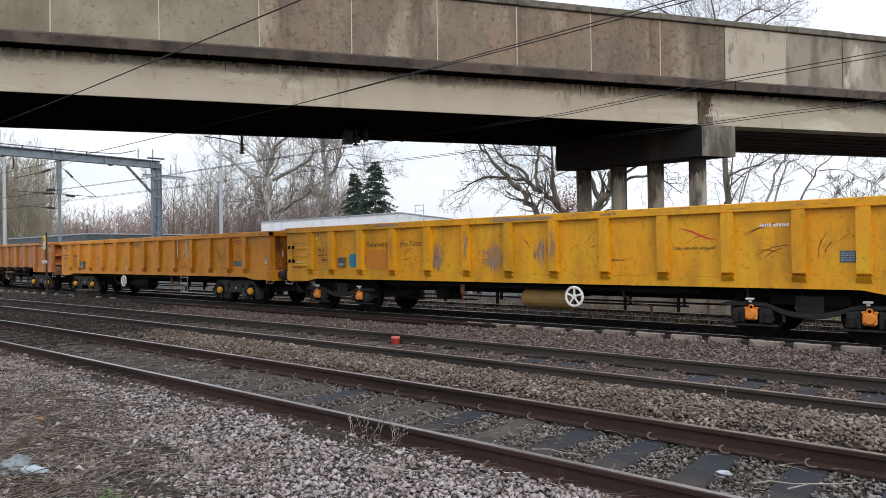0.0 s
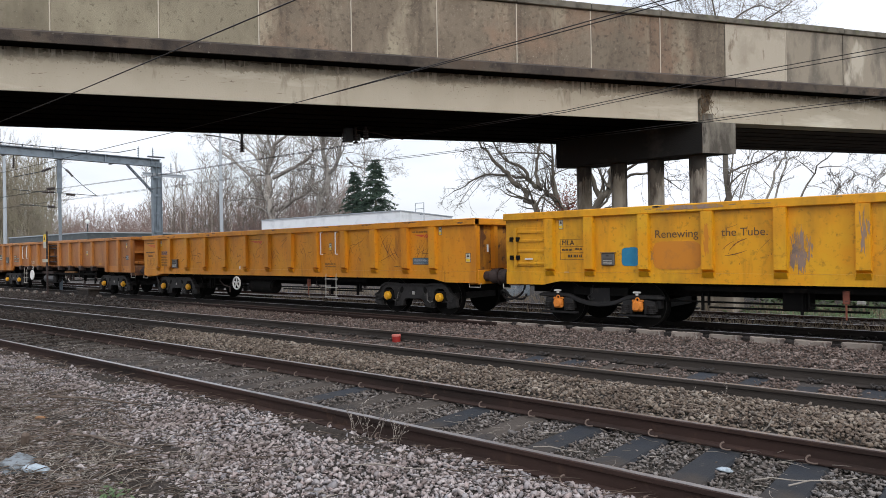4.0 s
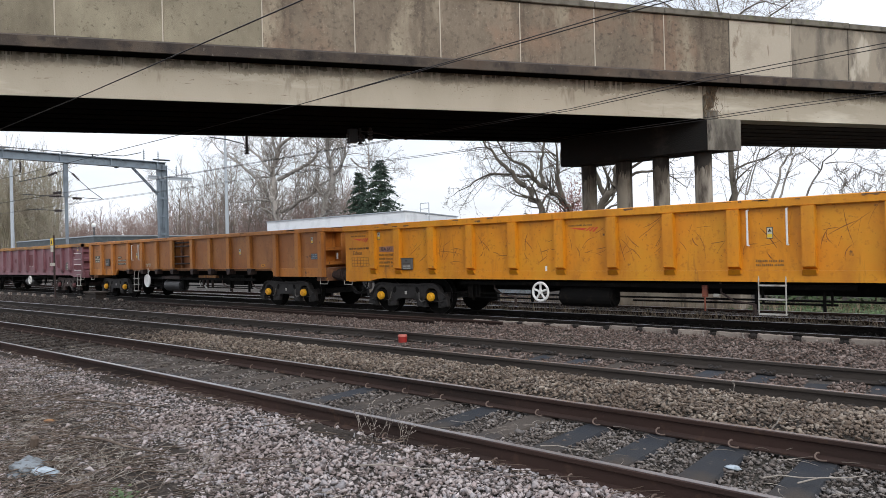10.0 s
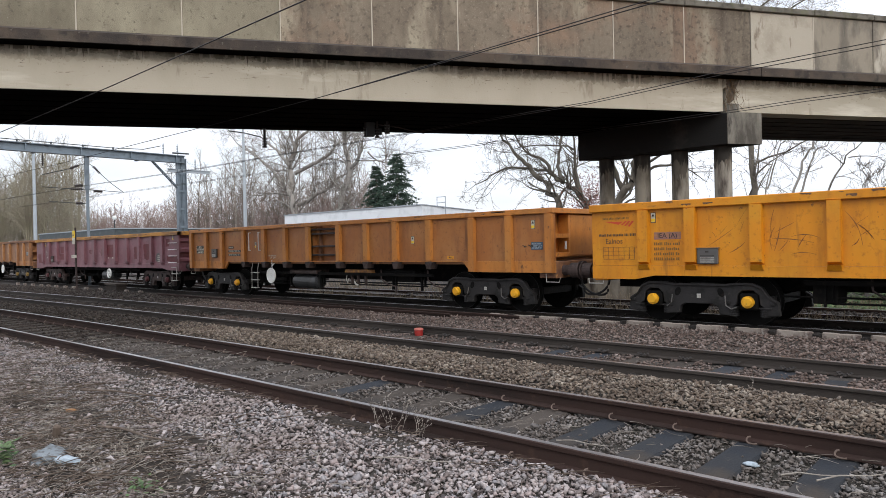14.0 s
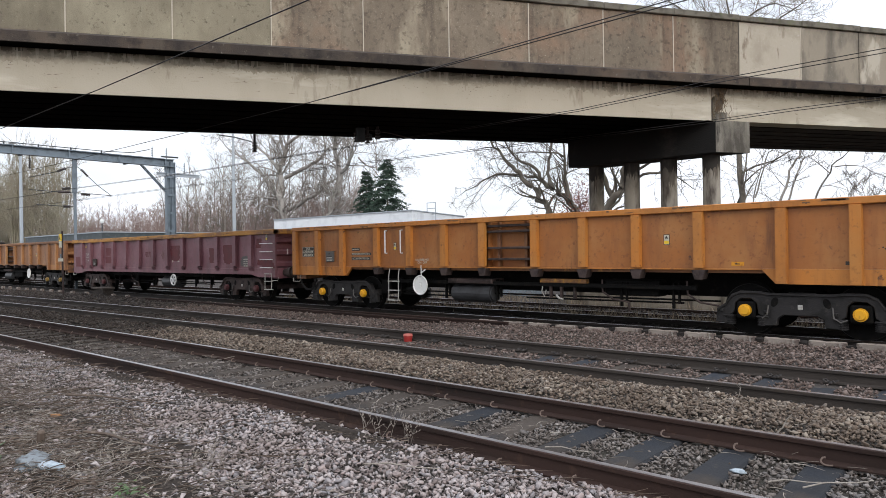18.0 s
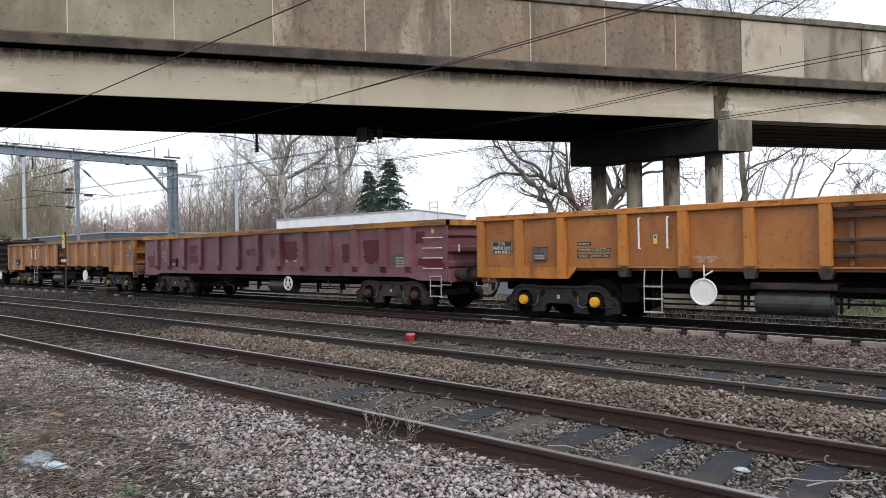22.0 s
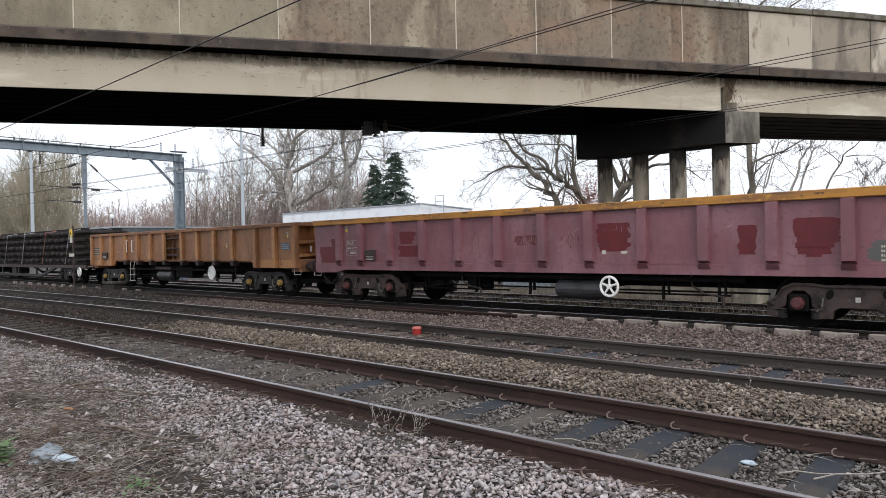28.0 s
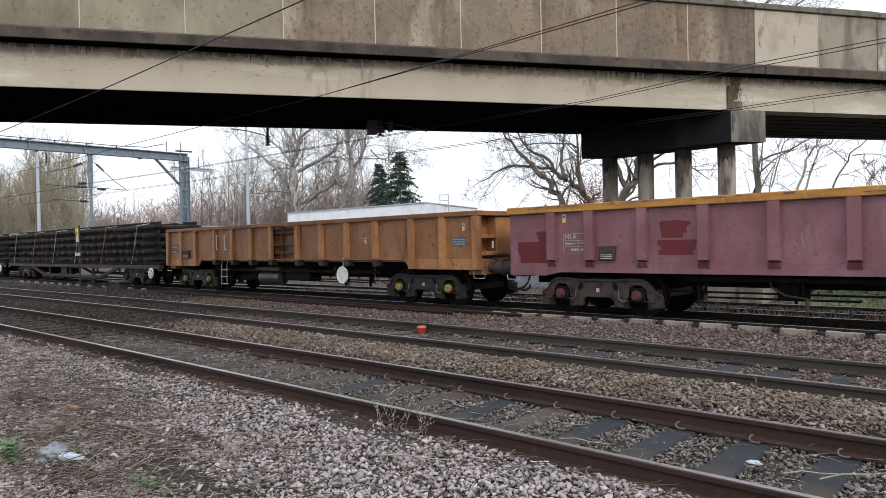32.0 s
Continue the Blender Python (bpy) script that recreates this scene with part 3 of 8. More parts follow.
def make_bridge():
    base = tagged(empty("bridge", BRIDGE), "weathered concrete bridge on round columns over the tracks", "bridge", kind="structure")
    a, b = -46.0, 62.0
    width = 4.35
    # The far beam takes the dark soffit colours to stand for shade.
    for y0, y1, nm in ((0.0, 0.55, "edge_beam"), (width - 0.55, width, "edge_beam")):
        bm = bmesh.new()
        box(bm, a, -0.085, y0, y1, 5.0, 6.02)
        part(nm, bm, M["beam"] if y0 == 0 else M["soffit"], base, "concrete edge beam, near one pale with grime runs, far one painted shade-dark")
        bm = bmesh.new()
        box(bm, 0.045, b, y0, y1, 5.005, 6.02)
        part(nm, bm, M["beam"] if y0 == 0 else M["soffit_brown"], base, "concrete edge beam, near one pale with grime runs, far one painted shade-dark")
        # Thin black sheet that paints the shade under each edge beam.
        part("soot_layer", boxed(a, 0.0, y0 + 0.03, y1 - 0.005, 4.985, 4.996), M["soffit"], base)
    y = 0.75
    while y < width - 0.8:
        for x0, x1, mat, label in ((a, 0.4, M["soffit"], "beam under the deck, painted black for shade"), (0.44, b, M["soffit_brown"], "dull brown beam under the deck")):
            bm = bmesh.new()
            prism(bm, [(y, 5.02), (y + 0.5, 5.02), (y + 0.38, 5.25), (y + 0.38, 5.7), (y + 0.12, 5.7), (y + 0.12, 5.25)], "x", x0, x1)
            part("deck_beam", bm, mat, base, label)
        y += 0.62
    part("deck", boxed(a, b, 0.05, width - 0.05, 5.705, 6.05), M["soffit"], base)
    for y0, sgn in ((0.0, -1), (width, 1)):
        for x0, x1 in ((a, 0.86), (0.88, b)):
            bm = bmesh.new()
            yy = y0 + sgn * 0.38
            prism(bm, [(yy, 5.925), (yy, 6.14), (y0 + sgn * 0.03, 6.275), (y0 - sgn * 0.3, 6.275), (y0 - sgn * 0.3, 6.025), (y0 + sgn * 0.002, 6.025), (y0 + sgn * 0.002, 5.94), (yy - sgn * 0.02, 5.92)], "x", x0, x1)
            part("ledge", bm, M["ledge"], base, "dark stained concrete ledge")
            # The ledge's underside shade is painted as a black sheet.
            part("soot_layer", boxed(x0, x1, *sorted((yy - sgn * 0.03, y0 + sgn * 0.016)), 5.902, 5.916), M["soffit"], base, "black shade layer under the ledge")
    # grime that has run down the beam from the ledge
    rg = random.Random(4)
    # dirt and painted ledge shade in blots of uneven depth, paler ones reaching lower
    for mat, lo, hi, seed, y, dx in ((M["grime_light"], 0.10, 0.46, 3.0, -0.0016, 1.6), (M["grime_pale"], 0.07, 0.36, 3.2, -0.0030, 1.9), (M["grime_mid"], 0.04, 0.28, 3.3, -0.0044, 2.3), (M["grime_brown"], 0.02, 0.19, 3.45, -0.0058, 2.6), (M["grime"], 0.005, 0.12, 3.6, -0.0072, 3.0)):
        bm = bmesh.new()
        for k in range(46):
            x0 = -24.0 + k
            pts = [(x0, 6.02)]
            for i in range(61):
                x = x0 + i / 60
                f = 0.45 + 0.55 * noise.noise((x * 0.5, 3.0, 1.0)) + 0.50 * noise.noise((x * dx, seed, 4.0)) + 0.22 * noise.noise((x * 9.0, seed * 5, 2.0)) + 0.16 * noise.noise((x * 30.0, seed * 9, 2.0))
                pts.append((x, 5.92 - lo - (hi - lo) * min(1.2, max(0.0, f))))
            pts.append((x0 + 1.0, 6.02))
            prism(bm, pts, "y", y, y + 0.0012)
        part("grime_shade_band", bm, mat, base, "dark irregular grime under the ledge with shade painted in")["kind"] = "stuff"
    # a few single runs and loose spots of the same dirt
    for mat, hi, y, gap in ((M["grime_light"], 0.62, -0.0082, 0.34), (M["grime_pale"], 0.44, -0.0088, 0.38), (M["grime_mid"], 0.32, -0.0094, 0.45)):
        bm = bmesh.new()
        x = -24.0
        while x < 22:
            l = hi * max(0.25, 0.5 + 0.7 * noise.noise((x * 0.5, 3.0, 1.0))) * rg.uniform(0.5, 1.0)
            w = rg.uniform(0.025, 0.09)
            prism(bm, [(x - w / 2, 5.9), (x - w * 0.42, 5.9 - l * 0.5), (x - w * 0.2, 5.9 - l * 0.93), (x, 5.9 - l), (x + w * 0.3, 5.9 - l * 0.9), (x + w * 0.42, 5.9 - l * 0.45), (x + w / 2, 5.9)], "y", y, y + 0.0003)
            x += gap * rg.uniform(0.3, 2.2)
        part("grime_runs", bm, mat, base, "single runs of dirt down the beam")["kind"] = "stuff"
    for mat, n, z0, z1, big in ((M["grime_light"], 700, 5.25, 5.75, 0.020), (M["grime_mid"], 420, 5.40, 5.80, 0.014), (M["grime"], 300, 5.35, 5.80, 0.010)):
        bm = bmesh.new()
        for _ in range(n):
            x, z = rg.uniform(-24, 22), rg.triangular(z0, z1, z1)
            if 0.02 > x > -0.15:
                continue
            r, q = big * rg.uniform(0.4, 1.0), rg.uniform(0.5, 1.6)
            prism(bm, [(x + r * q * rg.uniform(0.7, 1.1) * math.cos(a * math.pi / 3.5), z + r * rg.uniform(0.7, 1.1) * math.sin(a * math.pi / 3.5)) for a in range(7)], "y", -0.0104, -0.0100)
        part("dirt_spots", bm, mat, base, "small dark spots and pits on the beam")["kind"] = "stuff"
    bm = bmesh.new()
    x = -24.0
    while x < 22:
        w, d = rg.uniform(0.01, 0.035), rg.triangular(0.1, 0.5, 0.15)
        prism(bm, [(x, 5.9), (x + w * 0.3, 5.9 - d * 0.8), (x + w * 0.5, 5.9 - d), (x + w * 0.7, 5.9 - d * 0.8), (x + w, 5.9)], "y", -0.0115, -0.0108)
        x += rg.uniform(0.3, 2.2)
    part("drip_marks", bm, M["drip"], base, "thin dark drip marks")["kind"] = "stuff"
    n0, n1 = -14, 24
    for i in range(n0, n1):
        x0 = 0.87 + i * 2.108
        far = i > 4 or i < -9
        p = part("parapet_panel", boxed(x0 + 0.012, x0 + 2.096, 0.02, 0.2, 6.276, 7.80, bevel=0.008), M["parapet_pale"] if i == 0 else M["parapet_grey"] if i > 0 else M["parapet_olive"] if i < -6 else M["parapet"], base)
        dark = i in (0, 2)
        part("joint", boxed(x0 - 0.012, x0 + 0.012, 0.035 if dark else 0.012, 0.19, 6.276, 7.79), M["joint_dark"] if dark else M["mortar"], base, "dark joint" if dark else "pale mortar joint")
        c = part("coping", boxed(x0 + 0.006, x0 + 2.102, -0.05, 0.27, 7.804 + random.uniform(0, 0.008), 7.97 + random.uniform(-0.01, 0.012), bevel=0.015), M["coping"], base)
    for i in range(n0, n1):
        x0 = 0.87 + i * 2.108
        part("parapet_panel", boxed(x0 + 0.012, x0 + 2.096, width - 0.2, width - 0.02, 6.276, 7.80), M["parapet"], base)
    # crosshead and columns stand parallel to the tracks
    inv = BRIDGE.inverted()

    def local(x, y, z):
        return inv @ Vector((x, y, z))
    bm = bmesh.new()
    # plan corners of the crosshead, its ends cut on the skew
    e = Vector((math.cos(radians(SKEW)), math.sin(radians(SKEW))))
    c0, c1 = Vector((-6.765, 19.0)), Vector((-11.42, 19.0))
    plan = [c0 - 0.01 * e, c0 + 1.10 * e, c1 + 1.10 * e, c1 - 0.01 * e]
    lo = [bm.verts.new(local(p.x, p.y, 4.13)) for p in plan]
    hi = [bm.verts.new(local(p.x, p.y, 4.985)) for p in plan]
    bm.faces.new(lo)
    bm.faces.new(hi[::-1])
    for i in range(4):
        bm.faces.new((lo[i], hi[i], hi[(i + 1) % 4], lo[(i + 1) % 4]))
    bmesh.ops.recalc_face_normals(bm, faces=bm.faces[:])
    bmesh.ops.bevel(bm, geom=bm.edges[:], offset=0.015, segments=1, affect="EDGES")
    part("crosshead", bm, M["crosshead"], base, "concrete crosshead beam with dark stains and deck shade in its colour")
    for x in (-7.06, -8.30, -9.47, -10.67):
        bm = bmesh.new()
        q = local(x, 19.45, 0)
        disc(bm, (q.x, q.y, 1.94), 0.235, 4.36, "z", 24)
        col = part("column", bm, M["pier"], base, "round weathered concrete column", True)
        # soot and damp that have run down from the crosshead
        for mat, drop, r, seed in ((M["soot_brown"], 1.15, 0.2365, 1.0), (M["soot"], 0.72, 0.238, 2.0)):
            bm = bmesh.new()
            ring_lo, ring_hi = [], []
            for k in range(72):
                ang = k * math.tau / 72
                f = 0.45 + 0.5 * noise.noise((1.1 * math.cos(ang) + x, 1.1 * math.sin(ang), seed)) + 0.3 * noise.noise((6 * math.cos(ang) + x, 6 * math.sin(ang), seed)) + 0.18 * noise.noise((22 * math.cos(ang), 22 * math.sin(ang) + x, seed))
                px, py = q.x + r * math.cos(ang), q.y + r * math.sin(ang)
                ring_hi.append(bm.verts.new((px, py, 4.12)))
                ring_lo.append(bm.verts.new((px, py, 4.10 - drop * max(0.06, f))))
            for k in range(72):
                bm.faces.new((ring_lo[k], ring_lo[(k + 1) % 72], ring_hi[(k + 1) % 72], ring_hi[k]))
            part("soot_stain", bm, mat, col, "ragged soot stain under the crosshead", True)
    bm = bmesh.new()
    for x0, x1, y0, y1, z0, z1 in ((-11.6, -6.0, 19.0, 19.9, -0.4, 0.62),):
        vs = box(bm, x0, x1, y0, y1, z0, z1, 0.02)
    for v in bm.verts:
        v.co = local(*v.co)
    part("plinth", bm, M["pier"], base, "low concrete plinth")
    # the exposed end of the crosshead
    bm = bmesh.new()
    n = Vector((e.y, -e.x))
    q = [c0 - 0.005 * e + 0.004 * n, c0 + 1.095 * e + 0.004 * n]
    vs = [bm.verts.new(local(p.x, p.y, z)) for p, z in ((q[0], 4.135), (q[1], 4.135), (q[1], 5.0), (q[0], 5.0))]
    r = bmesh.ops.extrude_face_region(bm, geom=[bm.faces.new(vs)])
    for v in r["geom"]:
        if isinstance(v, bmesh.types.BMVert):
            v.co.y -= 0.02
    bmesh.ops.recalc_face_normals(bm, faces=bm.faces[:])
    part("crosshead_end", bm, M["pier_end"], base, "stained grey concrete end face")
    for (x, y, z, l) in ((-14.38, 12.67, 4.52, 0.48), (-14.08, 12.82, 4.47, 0.55), (-13.83, 12.97, 4.57, 0.43), (-16.74, 10.94, 4.33, 0.65)):
        bm = bmesh.new()
        q = local(x, y, z)
        disc(bm, (q.x, q.y, z + 0.1 + l * 0.42), 0.035, l * 0.84, "z", 8)
        for k in range(4):
            disc(bm, (q.x, q.y, z + 0.12 + 0.075 * k), 0.072, 0.04, "z", 10)
        part("hanging_insulator", bm, M["insulator"], base, "black insulator hanging under the deck")
    bm = bmesh.new()
    q = local(-14.23, 12.72, 0)
    box(bm, q.x - 0.13, q.x + 0.10, q.y - 0.1, q.y + 0.12, 4.62, 5.0, 0.01)
    box(bm, q.x + 0.12, q.x + 0.30, q.y - 0.06, q.y + 0.06, 4.66, 4.84, 0.01)
    part("hanging_bracket", bm, M["steel_dark"], base, "grey steel bracket under the deck")
    for a, b2 in (((-14.18, 12.77, 4.97), (-13.18, 13.77, 4.68)), ((-17.6, 10.3, 4.95), (-16.8, 10.9, 4.72))):
        bm = bmesh.new()
        tube(bm, [local(*a), local(*[(u + v) / 2 for u, v in zip(a, b2)]) + Vector((0, 0, 0.03)), local(*b2)], 0.016, 6)
        part("wire_bracket", bm, M["insulator"], base)
    bm = bmesh.new()
    box(bm, -0.083, 0.043, 0.10, 0.5, 5.0, 6.02)
    part("movement_joint", bm, M["pier_end"], base, "recessed open joint between the beams")
    part("bearing_upstand", boxed(0.046, 0.42, -0.012, -0.001, 5.0, 5.24, bevel=0.004), M["pier_end"], base, "grey bearing upstand under the joint")
    bm = bmesh.new()
    prism(bm, [(0.048, 6.018), (0.52, 6.018), (0.40, 5.80), (0.31, 5.62), (0.27, 5.34), (0.14, 5.25), (0.06, 5.25)], "y", -0.0135, -0.0120)
    part("damp_stain", bm, M["drip"], base, "dark damp stain at the joint")
    rg = random.Random(9)
    for k in range(26):
        bm = bmesh.new()
        x, z = rg.gauss(0.14, 0.12), rg.uniform(5.35, 6.0)
        pts = [(x, -0.02, z)]
        for _ in range(4):
            pts.append((pts[-1][0] + rg.gauss(0, 0.07), -0.02 - abs(rg.gauss(0, 0.05)), pts[-1][2] + rg.uniform(-0.2, 0.08)))
        tube(bm, pts, 0.011, 4, 0.004)
        part("dead_stem", bm, M["stem"], base, "dry plant stem growing from the joint")
    return base


make_bridge()


# ---- edge blocks, posts and loose rails beside the train's track ----
def edge_blocks():
    base = tagged(empty("edge_blocks"), "whitened concrete edge blocks beside the train's track", "edging", kind="structure")
    rg = random.Random(19)
    shapes = []
    for _ in range(5):
        bm = boxed(-0.274, 0.274, -0.05, 0.05, -0.11, 0.11, bevel=0.009)
        bmesh.ops.subdivide_edges(bm, edges=[e for e in bm.edges if e.calc_length() > 0.4], cuts=7)
        bmesh.ops.triangulate(bm, faces=bm.faces[:])
        for v in bm.verts:
            chip = max(0.0, rg.gauss(-0.004, 0.012)) if v.co.z > 0.08 else 0.0
            v.co += Vector((rg.gauss(0, 0.003), rg.gauss(0, 0.003), -chip))
        me = bpy.data.meshes.new("block")
        bm.to_mesh(me)
        bm.free()
        me.materials.append(M["kerb_white"])
        shapes.append(me)
    bm = boxed(-0.07, 0.07, -0.06, 0.06, -0.12, 0.10, bevel=0.02)
    bmesh.ops.subdivide_edges(bm, edges=[e for e in bm.edges if e.calc_length() > 0.08], cuts=2)
    for v in bm.verts:
        v.co += Vector((rg.gauss(0, 0.008), rg.gauss(0, 0.008), rg.gauss(0, 0.008)))
    spacer = bpy.data.meshes.new("spacer")
    bm.to_mesh(spacer)
    bm.free()
    spacer.materials.append(M["rail_dark"])
    x = -9.57
    while x < 4:
        child("block", rg.choice(shapes), base, pose(x, 12.35 + random.uniform(-0.01, 0.01), (-0.108 if x > -6.3 else -0.145) + random.uniform(-0.008, 0.008), random.uniform(-3, 3), random.uniform(-0.8, 0.8), random.uniform(-1, 1)))
        child("spacer", spacer, base, pose(x + 0.345, 12.352, -0.125 + random.uniform(-0.02, 0.015), 0, 0, random.choice((0, 180)) + random.uniform(-9, 9)))
        x += 0.69
    x = -44
    while x < -27:
        b = child("block", rg.choice(shapes), base, pose(x, 12.3, -0.16, 0, 0, random.uniform(-4, 4)))
        b.scale = (0.55, 1, 1)
        x += random.uniform(1.0, 1.7)


edge_blocks()
for y, x0, x1 in ((11.35, -24.5, -10.2), (11.75, -19.0, -8.6)):
    ob = rail("loose_rail", y, 0.02, x0, x1, None, M["rail_side"], False)
    tagged(ob, "rusty spare rail lying on the ballast", "rail", "spare rails")


def wires():
    """Contact wires and the catenaries that meet them where they dip under the bridge."""
    runs = [(4.8, ((-60, 4.5), (-12, 4.38), (-6, 4.43), (30, 4.8)), 0.0, 0.0, 0.009),
            (8.4, ((-60, 5.05), (-25, 4.61), (-15, 4.56), (-11, 4.54), (-7, 4.58), (-3.6, 4.63), (30, 5.0)), 0.0, 0.055, 0.008),
            (13.8, ((-60, 5.3), (-37.5, 5.05), (-27.4, 4.86), (-19.6, 4.80), (-13.8, 4.75), (-8, 4.70), (-5, 4.81), (-1.8, 4.83), (30, 5.05)), 0.03, 0.075, 0.008),
            (17.0, ((-60, 5.2), (-33, 4.95), (-18.7, 4.82), (-15.6, 4.75), (-8.3, 4.63), (-6, 4.61), (-4.3, 4.62), (-2, 4.59), (30, 4.75)), 0.05, 0.06, 0.008)]
    for y, line, near, wide, r in runs:
        for upper in (False, True):
            if upper and not wide:
                continue
            bm = bmesh.new()
            pts = []
            for x, z in line:
                k = min(1.0, max(0.0, (x + 10.0) / 6.0))
                pts.append((x, y, z + upper * (near + (wide - near) * k)))
            tube(bm, pts, r, 5)
            tagged(part("overhead_wire", bm, M["wire"]), "thin black overhead line wire above the tracks", "wire", "overhead wires")


wires()


def gantry():
    g = tagged(empty("overhead_gantry", pose(-38.6, 0, 0)), "grey steel overhead line portal across the tracks", "gantry", kind="structure")
    bm = bmesh.new()
    box(bm, -0.16, 0.16, -1.0, 19.66, 6.72, 6.76)
    box(bm, -0.16, 0.16, -1.0, 19.66, 7.13, 7.17)
    box(bm, -0.02, 0.02, -1.0, 19.66, 6.76, 7.13)
    part("portal_beam", bm, M["steel_grey"], g, "pale grey steel I-section beam")
    for k in range(7):
        y = 3.4 + 2.62 * k
        part("stiffener", boxed(0.021, 0.15, y - 0.02, y + 0.02, 6.761, 7.129), M["steel_grey"], g)
        part("cleat", boxed(-0.19, 0.19, y + 0.3, y + 0.42, 6.66, 6.72), M["steel_dark"], g)
    for y in (19.30, 19.60):
        bm = bmesh.new()
        box(bm, -0.12, 0.12, y - 0.13, y - 0.10, -0.3, 7.0)
        box(bm, -0.12, 0.12, y + 0.10, y + 0.13, -0.3, 7.0)
        box(bm, -0.015, 0.015, y - 0.10, y + 0.10, -0.3, 7.0)
        part("mast", bm, M["steel_grey"], g)
    for i in range(6):
        z = 0.8 + 1.05 * i
        part("batten", boxed(0.121, 0.135, 19.25, 19.65, z, z + 0.1), M["steel_grey"], g)
    for dx in (-0.1, 0.1):
        bm = bmesh.new()
        tube(bm, [(dx, 17.74, 6.72), (dx, 19.2, 5.25)], 0.04, 5)
        part("brace", bm, M["steel_grey"], g)
    for k in range(6):
        y = 17.9 + 0.22 * k
        part("brace_rung", boxed(-0.09, 0.09, y - 0.02, y + 0.02, 6.54 - 0.222 * k, 6.58 - 0.222 * k), M["steel_dark"], g)
    bm = bmesh.new()
    box(bm, -0.09, 0.09, 14.08, 14.27, 4.9, 6.72)
    box(bm, -0.06, 0.06, 14.12, 14.24, -0.2, 4.9)
    part("upright", bm, M["steel_grey"], g, "slim grey steel upright")
    for z, y0, y1 in ((4.92, 12.0, 14.08), (4.87, 14.28, 16.1), (4.18, 12.3, 14.08)):
        bm = bmesh.new()
        tube(bm, [(0, y0, z + 0.06), (0, y1, z)], 0.018, 5)
        part("registration_arm", bm, M["steel_dark"], g)
    # ribbed insulators on the arms and stays
    for a, b in (((13.35, 6.0), (13.75, 6.2)), ((14.5, 6.2), (14.85, 5.85)), ((13.35, 4.93), (13.95, 4.95)), ((13.55, 5.1), (13.95, 5.16)), ((14.5, 4.87), (14.95, 4.86)), ((13.6, 4.18), (13.95, 4.19)), ((12.05, 6.05), (12.06, 6.6))):
        bm = bmesh.new()
        p, q = Vector((0, *a)), Vector((0, *b))
        tube(bm, [p, q], 0.035, 8)
        for k in range(6):
            c = p.lerp(q, (k + 0.5) / 6)
            d = (q - p).normalized() * 0.012
            tube(bm, [c - d, c + d], 0.075, 8)
        part("insulator", bm, M["insulator"], g)
    for line in ([(14.27, 6.35), (14.5, 6.2)], [(14.85, 5.85), (15.4, 5.35), (16.05, 4.88)], [(14.08, 6.3), (13.75, 6.2)], [(13.35, 6.0), (12.0, 5.6)], [(12.05, 6.6), (12.05, 6.72)]):
        bm = bmesh.new()
        tube(bm, [(0, y, z) for y, z in line], 0.018, 4)
        part("stay", bm, M["steel_dark"], g)
    bm = bmesh.new()
    tube(bm, [(0.1, -1.0, 7.31), (0.1, 8.0, 7.28), (0.1, 15.5, 7.27), (0.1, 17.2, 7.34), (0.1, 18.2, 7.62)], 0.022, 5)
    part("feeder_cable", bm, M["steel_dark"], g)
    for k in range(11):
        part("cable_stud", boxed(0.07, 0.13, 1.55 * k, 1.55 * k + 0.06, 7.171, 7.31), M["steel_dark"], g)
    for y, z in ((18.4, 7.2), (19.25, 7.2), (20.35, 6.42)):
        bm = bmesh.new()
        for k in range(5):
            disc(bm, (0, y, z + 0.1 + 0.1 * k), 0.05, 0.04, "z", 8)
        disc(bm, (0, y, z + 0.3), 0.018, 0.66, "z", 6)
        part("post_insulator", bm, M["steel_grey"], g)
    bm = bmesh.new()
    box(bm, -0.07, 0.07, 18.65, 21.3, 6.18, 6.22)
    box(bm, -0.07, 0.07, 18.65, 21.3, 6.33, 6.37)
    box(bm, -0.02, 0.02, 18.65, 21.3, 6.22, 6.33)
    part("cross_arm", bm, M["steel_pale"], g)
    bm = bmesh.new()
    tube(bm, [(0.1, 18.9, 7.28), (0.1, 19.9, 7.30)], 0.05, 6)
    part("cable_end", bm, M["steel_dark"], g)


gantry()


def sign_post():
    p = tagged(empty("sign_post", pose(-31.4, 11.0, -0.2)), "dark steel post with a yellow warning sign beside the track", "post")
    bm = bmesh.new()
    box(bm, -0.03, 0.03, -0.03, 0.03, 0, 2.85)
    part("pole", bm, M["frame_brown"], p)
    part("warning_sign", boxed(-0.13, 0.13, -0.09, -0.07, 2.42, 2.72), M["sign_yellow"], p, "yellow warning sign with a black triangle")
    bm = bmesh.new()
    prism(bm, [(-0.08, 2.48), (0.08, 2.48), (0, 2.66)], "y", -0.094, -0.091)
    part("triangle", bm, M["ink"], p)
    part("lower_plate", boxed(-0.13, 0.13, -0.088, -0.07, 2.14, 2.41), M["pale"], p, "white lower plate")
    part("white_plate", boxed(-0.27, 0.27, -0.085, -0.065, 1.55, 1.68), M["pale"], p, "narrow white plate")


sign_post()


def lamp_post():
    p = tagged(empty("lighting_column", pose(-45.7, 28.0, -0.3)), "tall pale grey steel lighting column", "lamp post")
    bm = bmesh.new()
    tube(bm, [(0, 0, 0), (0, 0, 11.3)], 0.16, 10, 0.08)
    part("pole", bm, M["steel_pale"], p)


